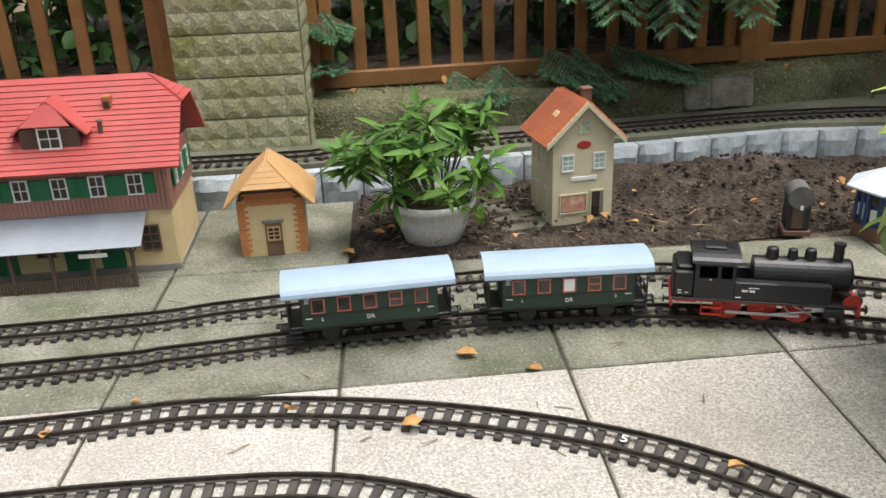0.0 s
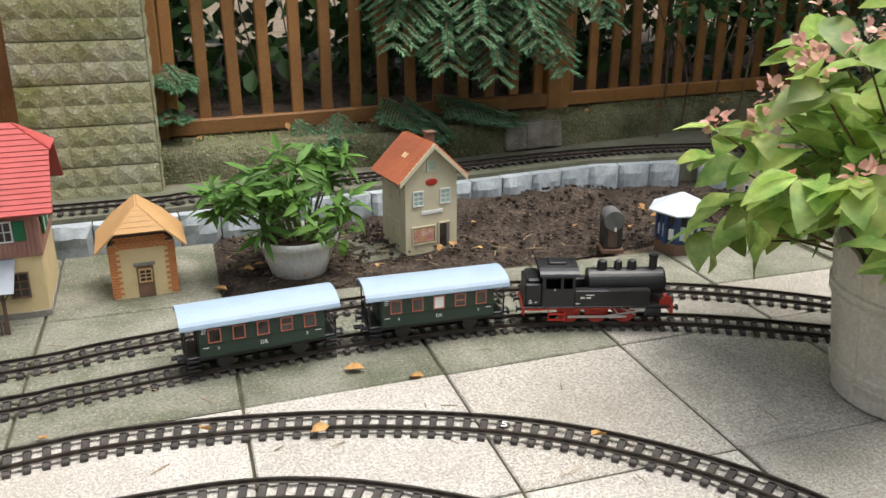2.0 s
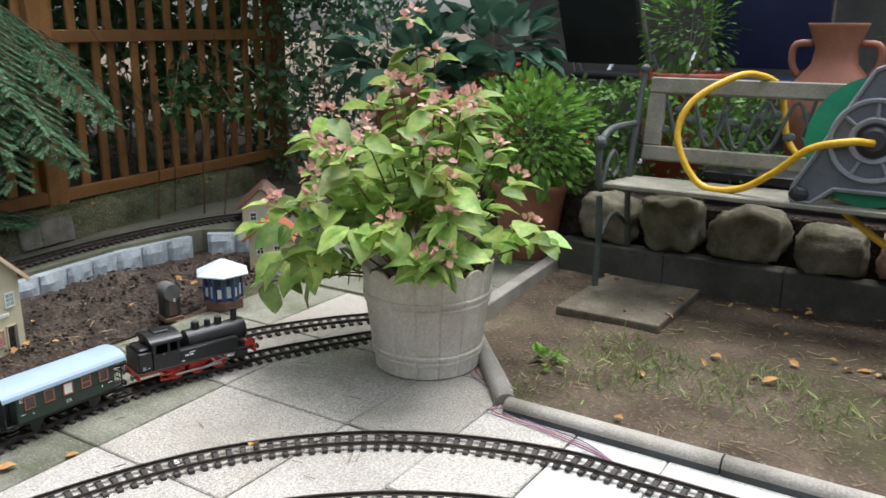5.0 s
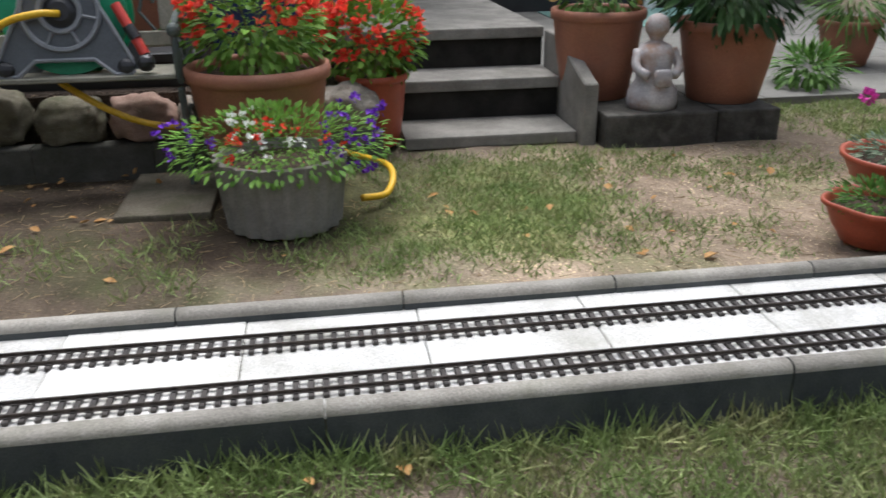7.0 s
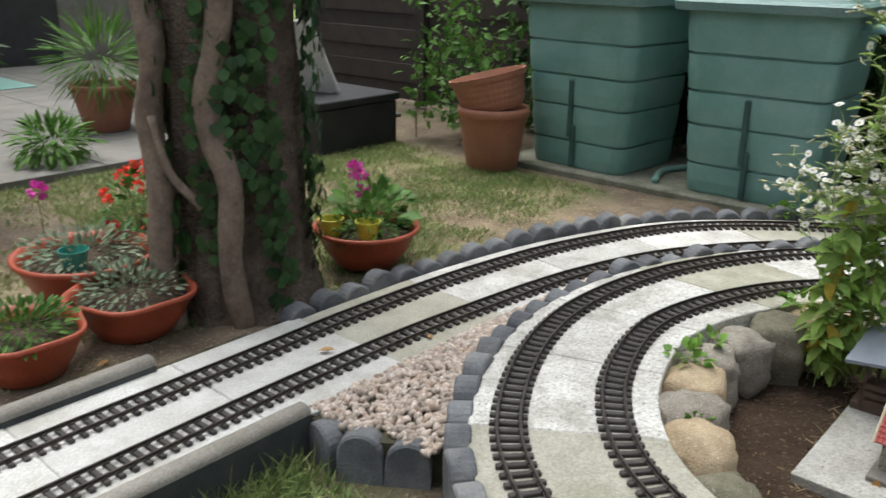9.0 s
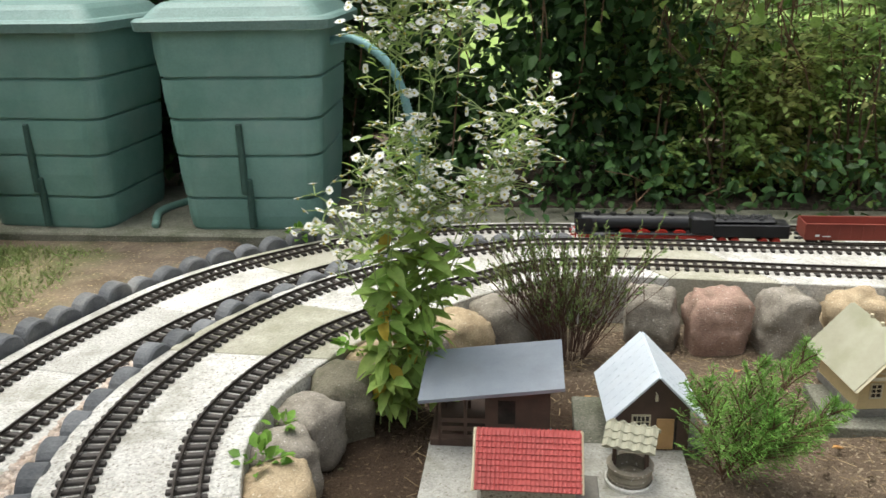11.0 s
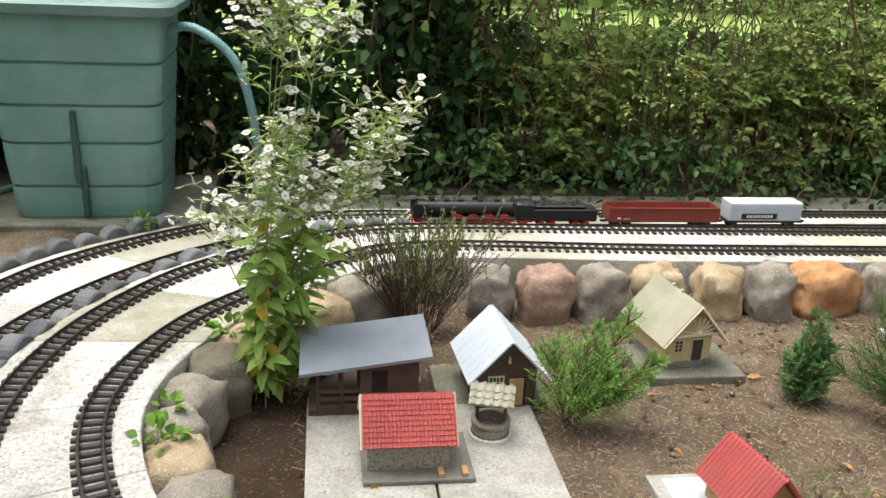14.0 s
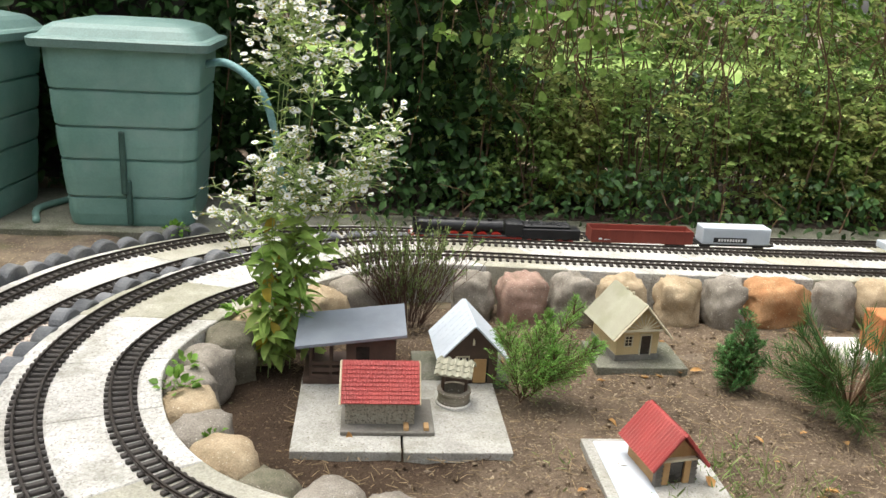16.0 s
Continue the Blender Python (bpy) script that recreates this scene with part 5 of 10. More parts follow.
def tender(m):
    t = thing("tender", "black model coal tender coupled behind the locomotive", "tender", m, "goods train")
    bm = bmesh.new()
    box(bm, -0.135, -0.044, 0.036, 0.135, 0.044, 0.082, 0.003)
    part("body", bm, M_BLACK, t)
    bm = bmesh.new()
    box(bm, -0.09, -0.036, 0.082, 0.13, 0.036, 0.1, 0.008)
    rng = rng_of(3)
    for _ in range(60):
        rock(bm, (rng.uniform(-0.08, 0.12), rng.uniform(-0.028, 0.028), 0.1), (0.008, 0.007, 0.006), rng.random() * 50, 1)
    part("coal", bm, M_BLACK, t, "heap of black coal")
    for x in (-0.095, -0.05, 0.05, 0.095):
        for y in (-0.027, 0.027):
            wheel(t, x, y, 0.015, M_RED)
    bm = bmesh.new()
    box(bm, -0.145, -0.006, 0.02, 0.145, 0.006, 0.03)
    part("coupling", bm, M_BLACK, t)
    return t


def open_wagon(m):
    t = thing("open_goods_wagon", "oxide-red open model goods wagon with plank sides", "goods wagon", m, "goods train")
    L, W = 0.238, 0.046
    bm = bmesh.new()
    box(bm, -L, -W, 0.03, L, W, 0.036)
    part("floor", bm, M_BROWNRED, t)
    for y in (-1, 1):
        bm = bmesh.new()
        box(bm, -L, y * W - 0.0015, 0.034, L, y * W + 0.0015, 0.092)
        for k in range(13):
            x = -L + 2 * L * k / 12
            box(bm, x - 0.003, y * W + y * 0.0015, 0.034, x + 0.003, y * W + y * 0.004, 0.09)
        box(bm, -L, y * W - 0.002, 0.088, L, y * W + y * 0.005, 0.093)
        part("side", bm, M_BROWNRED, t)
    for s in (-1, 1):
        bm = bmesh.new()
        box(bm, s * L - 0.0015, -W, 0.034, s * L + 0.0015, W, 0.092)
        part("end", bm, M_BROWNRED, t)
        buffer_pair(t, s * L, s, 0.033, M_BLACK)
        bm = bmesh.new()
        box(bm, s * L, -0.006, 0.02, s * (L + 0.022), 0.006, 0.028)
        part("coupling", bm, M_BLACK, t)
    for x in (-0.2, -0.15, 0.15, 0.2):
        for y in (-0.027, 0.027):
            wheel(t, x, y, 0.0155, M_BLACK)
    bm = bmesh.new()
    box(bm, 0.19, W + 0.005, 0.045, 0.205, W + 0.0056, 0.053)
    box(bm, 0.15, W + 0.005, 0.045, 0.18, W + 0.0056, 0.048)
    part("small_print", bm, M_WHITE, t)
    return t


def box_wagon(m):
    t = thing("container_wagon", "pale grey ribbed container on a flat model wagon", "goods wagon", m, "goods train")
    bm = bmesh.new()
    box(bm, -0.172, -0.045, 0.028, 0.172, 0.045, 0.036, 0.001)
    part("flat_bed", bm, M_BLACK, t)
    bm = bmesh.new()
    box(bm, -0.163, -0.045, 0.036, 0.163, 0.045, 0.115, 0.003)
    c = part("container", bm, M_GREYBLUE, t, "ribbed pale grey container")
    bm = bmesh.new()
    for k in range(40):
        x = -0.156 + 0.312 * k / 39
        for y in (-1, 1):
            box(bm, x - 0.002, y * 0.045, 0.044, x + 0.002, y * 0.0472, 0.108)
    tagged(part("rib", bm, M_GREYBLUE, c), kind="stuff")
    for y in (-1, 1):
        bm = bmesh.new()
        box(bm, -0.05 if y > 0 else -0.11, y * 0.0472, 0.046, 0.11 if y > 0 else 0.05, y * 0.0485, 0.070)
        p = part("name_board", bm, M_BLACK, c, "black name board with pale lettering")
        bm = bmesh.new()
        x0 = -0.03 if y > 0 else -0.095
        for k in range(9):
            box(bm, x0 + 0.0135 * k, y * 0.0485, 0.052, x0 + 0.0135 * k + 0.0095, y * 0.0492, 0.064)
        part("lettering_bar", bm, M_WHITE, c)
    for x in (-0.13, 0.13):
        for y in (-0.027, 0.027):
            wheel(t, x, y, 0.0155, M_BLACK)
    for s in (-1, 1):
        bm = bmesh.new()
        box(bm, s * 0.17, -0.006, 0.02, s * 0.205, 0.006, 0.028)
        part("coupling", bm, M_BLACK, t)
    return t


def low_wagon(m):
    t = thing("flat_wagon", "grey-blue low-sided model flat wagon", "goods wagon", m, "goods train")
    bm = bmesh.new()
    box(bm, -0.22, -0.045, 0.028, 0.22, 0.045, 0.06, 0.002)
    part("body", bm, M_GREYBLUE, t)
    for x in (-0.15, 0.15):
        for y in (-0.027, 0.027):
            wheel(t, x, y, 0.0155, M_BLACK)
    return t


def heading_east(x):
    return pose(x, -5.08, RT - 0.034, 0, 0, 0)


tender_engine(heading_east(-1.02 + 0.04))
tender(heading_east(-1.40 + 0.04))
open_wagon(heading_east(-1.785))
box_wagon(heading_east(-2.235))
low_wagon(heading_east(-3.2))


# ---- model buildings ----
M_REDROOF = surface("red_plastic_roof", (0.36, 0.05, 0.045), (0.43, 0.075, 0.065), 9, 0.65, 0.1, 650, (0.30, 0.08, 0.07), 6, 0.5)
M_ORANGEROOF = surface("orange_tile_roof", (0.36, 0.10, 0.04), (0.43, 0.13, 0.05), 9, 0.65, 0.1, 650, (0.28, 0.08, 0.04), 6, 0.5)
M_TANROOF = surface("faded_tan_roof", (0.42, 0.24, 0.09), (0.50, 0.30, 0.13), 9, 0.75, 0.1, 650, (0.35, 0.19, 0.07), 8, 0.5)
M_CREAM = surface("cream_plaster", (0.60, 0.47, 0.25), (0.68, 0.54, 0.30), 10, 0.75, 0.08, 650, (0.48, 0.36, 0.18), 12, 0.5)
M_IVORY = surface("ivory_plastic", (0.58, 0.52, 0.36), (0.66, 0.60, 0.43), 8, 0.6, 0.05, 650, (0.50, 0.43, 0.28), 9, 0.5)
M_PINKWOOD = surface("pinkish_brown_boards", (0.32, 0.16, 0.12), (0.38, 0.20, 0.155), 15, 0.7, 0.1, 650, (0.26, 0.12, 0.09), 9, 0.5)
M_SHUTTER = surface("green_shutter", (0.01, 0.13, 0.05), (0.015, 0.16, 0.065), 20, 0.55, 0.05, 650)
M_BRICK = surface("orange_brick", (0.42, 0.15, 0.05), (0.50, 0.20, 0.07), 40, 0.75, 0.1, 650, island=0.2)
M_DOORBROWN = surface("brown_door", (0.13, 0.07, 0.045), (0.18, 0.10, 0.065), 20, 0.6, 0.1, 650)
M_SHEETGREY = surface("blue_grey_sheet", (0.24, 0.27, 0.31), (0.30, 0.33, 0.37), 8, 0.55, 0.06, 650, (0.2, 0.21, 0.22), 7, 0.5)
M_SHEETPALE = surface("pale_zinc_sheet", (0.52, 0.575, 0.63), (0.64, 0.69, 0.74), 9, 0.5, 0.06, 650, (0.36, 0.40, 0.43), 9, 0.5)
M_DARKBROWN = surface("dark_brown_timber", (0.07, 0.042, 0.03), (0.105, 0.065, 0.045), 20, 0.7, 0.15, 650)
M_STUCCO = surface("pebbledash", (0.34, 0.31, 0.24), (0.44, 0.41, 0.33), 60, 0.9, 0.8, 190, speck=(0.2, 0.18, 0.14), speck_scale=150, speck_at=0.55)
M_PINEWOOD = surface("pine_board", (0.42, 0.25, 0.10), (0.50, 0.31, 0.14), 20, 0.7, 0.15, 650)
M_OLIVEROOF = surface("faded_olive_roof", (0.30, 0.29, 0.21), (0.37, 0.36, 0.27), 9, 0.8, 0.15, 650, (0.24, 0.25, 0.15), 7, 0.6)
M_BLUE = surface("blue_plastic", (0.03, 0.06, 0.16), (0.05, 0.09, 0.22), 14, 0.5, 0.05, 650)
M_POSTER = surface("pink_poster", (0.5, 0.16, 0.18), (0.55, 0.35, 0.15), 60, 0.5, 0.0, 650, (0.65, 0.55, 0.5), 70, 0.9)


def roof_plane(bm, a, b, c, d, thick=0.004, rows=0, cols=0, lap=0.003, rib=0.0):
    """A pitched roof from the eaves a-b up to the ridge d-c, in overlapping courses; with rib, in upright seams."""
    a, b, c, d = (Vector(v) for v in (a, b, c, d))
    n = (b - a).cross(d - a).normalized()

    def slab(p, q, r, s, t0, t1):
        lo = [bm.verts.new(v) for v in (p, q, r, s)]
        hi = [bm.verts.new(v) for v in (p + n * t0, q + n * t0, r + n * t1, s + n * t1)]
        bm.faces.new(hi)
        bm.faces.new(lo[::-1])
        for k in range(4):
            bm.faces.new((lo[k], lo[(k + 1) % 4], hi[(k + 1) % 4], hi[k]))

    rows = max(rows, 1)
    for i in range(rows):
        u, w = i / rows, (i + 1) / rows
        p, q, r, s = a.lerp(d, u), b.lerp(c, u), b.lerp(c, w), a.lerp(d, w)
        slab(p, q, r, s, thick + lap, thick)
        if cols:
            for k in range(cols):
                f = (k + 0.5) / cols
                cyl(bm, p.lerp(q, f) + n * (thick + lap * 0.6), s.lerp(r, f) + n * thick, (q - p).length / cols * 0.33, seg=6)
    if rib:
        m = int((b - a).length / rib)
        for k in range(m + 1):
            p, q = a.lerp(b, k / m), d.lerp(c, k / m)
            cyl(bm, p + n * thick, q + n * thick, 0.0016, seg=5)


def win(parent, x, y, z, w, h, frame_mat=M_WHITE, m=None, bars=(1, 1), label="", glass=None):
    """A casement in the plane y, facing -y: frame, bars, panes behind."""
    bm = bmesh.new()
    t = 0.0035
    for a, b, c, d in ((-w / 2 - t, w / 2 + t, h / 2, h / 2 + t), (-w / 2 - t, w / 2 + t, -h / 2 - t, -h / 2), (-w / 2 - t, -w / 2, -h / 2, h / 2), (w / 2, w / 2 + t, -h / 2, h / 2)):
        box(bm, a, -0.003, c, b, 0.001, d)
    for k in range(bars[0]):
        xx = -w / 2 + w * (k + 1) / (bars[0] + 1)
        box(bm, xx - 0.001, -0.002, -h / 2, xx + 0.001, 0.001, h / 2)
    for k in range(bars[1]):
        zz = -h / 2 + h * (k + 1) / (bars[1] + 1)
        box(bm, -w / 2, -0.002, zz - 0.001, w / 2, 0.001, zz + 0.001)
    mm = (m if m is not None else Matrix()) @ pose(x, y, z)
    f = part("window", bm, frame_mat, parent, label, at=mm)
    bm = bmesh.new()
    box(bm, -w / 2, -0.0008, -h / 2, w / 2, 0.0012, h / 2)
    part("pane", bm, glass or M_DARKGLASS, f)
    return f


def slab_part(name, parent, mat, x0, y0, z0, x1, y1, z1, bevel=0.001, label="", at=None):
    bm = bmesh.new()
    box(bm, x0, y0, z0, x1, y1, z1, bevel)
    return part(name, bm, mat, parent, label, at=at)


def station(m):
    """Front along x at y = 0, right gable at x = 0, running to -x."""
    t = thing("station_building", "two-storey model station with red roof, green shutters and cream plaster", "model building", m, "model village")
    L, D = 0.86, 0.26
    slab_part("plaster_wall", t, M_CREAM, -L, 0, 0, 0, D, 0.15, 0.001)
    slab_part("stone_base", t, M_STEP, -L - 0.003, -0.003, 0, 0.003, D + 0.003, 0.016)
    up = slab_part("boarded_storey", t, M_PINKWOOD, -L - 0.004, -0.005, 0.15, 0.004, D + 0.004, 0.265, 0.001)
    bm = bmesh.new()
    for k in range(90):
        x = -L + 0.0096 * k
        box(bm, x, -0.007, 0.152, x + 0.007, -0.004, 0.262)
    part("cladding", bm, M_PINKWOOD, up)
    bm = bmesh.new()
    yr, zr = D / 2, 0.425
    yh, zh, xa, xb = 0.0734, 0.37, -L - 0.04, 0.042
    for flip in (False, True):
        w = (lambda x, y, z: (xa + xb - x, D - y, z)) if flip else (lambda x, y, z: (x, y, z))
        roof_plane(bm, w(xa, -0.045, 0.255), w(xb, -0.045, 0.255), w(xb, yh, zh), w(xa, yh, zh), 0.006, 12, 0, 0.002)
        roof_plane(bm, w(xa, yh, zh), w(xb, yh, zh), w(-0.035, yr, zr), w(xa + 0.077, yr, zr), 0.006, 5, 0, 0.002)
        roof_plane(bm, w(xb, yh, zh), w(xb, D - yh, zh), w(-0.035, yr + 0.002, zr), w(-0.035, yr - 0.002, zr), 0.006, 6, 0, 0.002)
    bmesh.ops.remove_doubles(bm, verts=list(bm.verts), dist=1e-5)
    part("roof", bm, M_REDROOF, t, "red ribbed tile roof with a clipped gable")
    bm = bmesh.new()
    vs = [bm.verts.new(v) for v in ((0.002, -0.01, 0.262), (0.002, D + 0.01, 0.262), (0.002, yr + 0.055, 0.375), (0.002, yr - 0.055, 0.375))]
    f = bm.faces.new(vs)
    r = bmesh.ops.extrude_face_region(bm, geom=[f])
    for v in [g for g in r["geom"] if isinstance(g, bmesh.types.BMVert)]:
        v.co.x -= 0.02
    part("gable", bm, M_DARKBROWN, t)
    # upper windows with shutters
    for k, x in enumerate((-0.067, -0.148, -0.228, -0.31, -0.39, -0.47, -0.55, -0.63, -0.71, -0.79)):
        win(t, x, -0.007, 0.213, 0.028, 0.042, bars=(1, 1), label="white casement")
        for s in ((-1, 1) if k % 2 == 0 else (-1, 1)):
            slab_part("shutter", t, M_SHUTTER, x + s * 0.031 - 0.0125, -0.011, 0.19, x + s * 0.031 + 0.0125, -0.007, 0.236, 0.001, "green board shutter")
    g = Matrix.Translation((0.004, 0, 0)) @ pose(0, 0, 0, 0, 0, 90)
    for y in (0.06, 0.13, 0.2):
        win(t, y, -0.002, 0.213, 0.026, 0.042, m=g)
        for s in (-1, 1):
            slab_part("shutter", t, M_SHUTTER, y + s * 0.024 - 0.008, -0.007, 0.19, y + s * 0.024 + 0.008, -0.003, 0.236, 0.001, at=g)
    # ground floor
    for x in (-0.055, -0.29):
        win(t, x, -0.002, 0.083, 0.036, 0.055, M_DOORBROWN, bars=(1, 2), label="brown timber window")
    for x in (-0.145, -0.225, -0.38):
        d = slab_part("door", t, M_SHUTTER, x - 0.026, -0.004, 0.014, x + 0.026, 0.002, 0.1, 0.001, "dark green double door")
        bm = bmesh.new()
        for a in (-0.012, 0.012):
            for z0, z1 in ((0.02, 0.05), (0.056, 0.09)):
                box(bm, x + a - 0.008, -0.0055, z0, x + a + 0.008, -0.0035, z1)
        part("panel", bm, M_SHUTTER, d)
    # canopy
    bm = bmesh.new()
    roof_plane(bm, (-0.84, -0.095, 0.098), (-0.055, -0.095, 0.098), (-0.055, -0.002, 0.146), (-0.84, -0.002, 0.146), 0.003, 1, 0, 0)
    part("canopy", bm, M_SHEETGREY, t, "blue-grey sheet canopy")
    slab_part("name_board", t, M_WHITE, -0.19, -0.09, 0.078, -0.13, -0.087, 0.088)
    for x in (-0.08, -0.165, -0.25, -0.335, -0.42, -0.52, -0.62):
        bm = bmesh.new()
        box(bm, x - 0.0035, -0.088, 0.0, x + 0.0035, -0.081, 0.1)
        for s in (-1, 1):
            cyl(bm, (x, -0.084, 0.078), (x + s * 0.016, -0.084, 0.099), 0.0018, seg=5)
        part("post", bm, M_DARKBROWN, t)
    bm = bmesh.new()
    for k in range(110):
        x = -0.79 + 0.0065 * k
        if -0.26 < x < -0.255:
            continue
        box(bm, x, -0.0865, 0.0, x + 0.003, -0.0835, 0.034)
    for z in (0.006, 0.028):
        box(bm, -0.79, -0.0855, z, -0.08, -0.0845, z + 0.003)
    part("railing", bm, M_DARKBROWN, t, "dark picket railing below the canopy")
    # dormer, skylight, stove pipe
    d = slab_part("dormer", t, M_DARKBROWN, -0.288, -0.004, 0.287, -0.164, 0.1, 0.345, 0.001, "brown boarded dormer")
    win(d, -0.226, -0.006, 0.325, 0.04, 0.04, bars=(1, 1))
    bm = bmesh.new()
    roof_plane(bm, (-0.306, -0.016, 0.33), (-0.226, 0.012, 0.398), (-0.226, 0.12, 0.398), (-0.306, 0.12, 0.33), 0.004, 1, 0, 0)
    roof_plane(bm, (-0.226, 0.012, 0.398), (-0.146, -0.016, 0.33), (-0.146, 0.12, 0.33), (-0.226, 0.12, 0.398), 0.004, 1, 0, 0)
    roof_plane(bm, (-0.278, -0.018, 0.352), (-0.174, -0.018, 0.352), (-0.224, 0.02, 0.400), (-0.228, 0.02, 0.400), 0.004, 1, 0, 0)
    part("dormer_roof", bm, M_REDROOF, d)
    bm = bmesh.new()
    box(bm, -0.125, 0.06, 0.355, -0.105, 0.085, 0.395, 0.002)
    part("skylight", bm, M_ORANGEROOF, t)
    slab_part("skylight_pane", t, M_DARKGLASS, -0.121, 0.057, 0.37, -0.109, 0.061, 0.385)
    bm = bmesh.new()
    cyl(bm, (-0.125, 0.02, 0.30), (-0.125, 0.02, 0.35), 0.005, seg=10)
    cyl(bm, (-0.125, 0.02, 0.35), (-0.125, 0.02, 0.354), 0.008, 0.006, 10)
    box(bm, -0.136, 0.012, 0.305, -0.114, 0.03, 0.318)
    part("stove_pipe", bm, M_DARKBROWN, t)
    return t


station(pose(-0.505, 1.80, 0.0, 0, 0, 2))


def pump_house(m):
    t = thing("pump_house", "small cream model hut with orange brick corners and tan hipped roof", "model building", m, "model village")
    W, D, H = 0.15, 0.125, 0.14
    slab_part("wall", t, M_CREAM, 0, 0, 0, W, D, H, 0.001)
    bm = bmesh.new()
    vs = [bm.verts.new(v) for v in ((0, 0, H), (W, 0, H), (W * 0.72, 0, H + 0.045), (W * 0.28, 0, H + 0.045))]
    f = bm.faces.new(vs)
    r = bmesh.ops.extrude_face_region(bm, geom=[f])
    for v in [g for g in r["geom"] if isinstance(g, bmesh.types.BMVert)]:
        v.co.y += D
    part("gable", bm, M_DARKBROWN, t)
    for x in (0, W):
        for k in range(19):
            w = 0.024 if k % 2 else 0.016
            bm = bmesh.new()
            x0, x1 = (x - 0.0015, x + w) if x == 0 else (x - w, x + 0.0015)
            box(bm, x0, -0.0022, 0.007 * k + 0.006, x1, 0.004, 0.007 * k + 0.0118)
            part("brick", bm, M_BRICK, t)
    for k in range(5):
        for j in range(9):
            bm = bmesh.new()
            x = 0.012 + 0.0133 * j + (0.006 if k % 2 else 0)
            box(bm, x, -0.0025, H - 0.012 + 0.0062 * k, x + 0.0122, 0.002, H - 0.0072 + 0.0062 * k)
            part("brick", bm, M_BRICK, t)
    yr, zr = D / 2, H + 0.088
    bm = bmesh.new()
    c = W / 2
    xh, zh, ya, yb = 0.0177, H + 0.034, -0.03, D + 0.03
    for flip in (False, True):
        w = (lambda x, y, z: (W - x, D - y, z)) if flip else (lambda x, y, z: (x, y, z))
        roof_plane(bm, w(-0.026, yb, H - 0.01), w(-0.026, ya, H - 0.01), w(xh, ya, zh), w(xh, yb, zh), 0.004, 4, 0, 0.0008)
        roof_plane(bm, w(xh, yb, zh), w(xh, ya, zh), w(c, 0.015, zr), w(c, D - 0.015, zr), 0.004, 4, 0, 0.0008)
        roof_plane(bm, w(xh, ya, zh), w(W - xh, ya, zh), w(c + 0.001, 0.015, zr), w(c - 0.001, 0.015, zr), 0.004, 5, 0, 0.0008)
    bmesh.ops.remove_doubles(bm, verts=list(bm.verts), dist=1e-5)
    part("roof", bm, M_TANROOF, t, "faded tan roof with a clipped gable")
    d = slab_part("door", t, M_DOORBROWN, 0.058, -0.004, 0.002, 0.096, 0.001, 0.082, 0.001, "brown plank door")
    win(d, 0.077, -0.004, 0.058, 0.024, 0.028, M_PINEWOOD, bars=(1, 2))
    slab_part("lintel", t, M_STEP, 0.052, -0.005, 0.083, 0.102, 0.001, 0.09, 0.001)
    return t


pump_house(pose(-0.369, 1.842, 0.0, 0, 0, 3))


M_MINT = surface("mint_curtain", (0.30, 0.46, 0.38), (0.40, 0.54, 0.46), 60, 0.4, 0, 650)


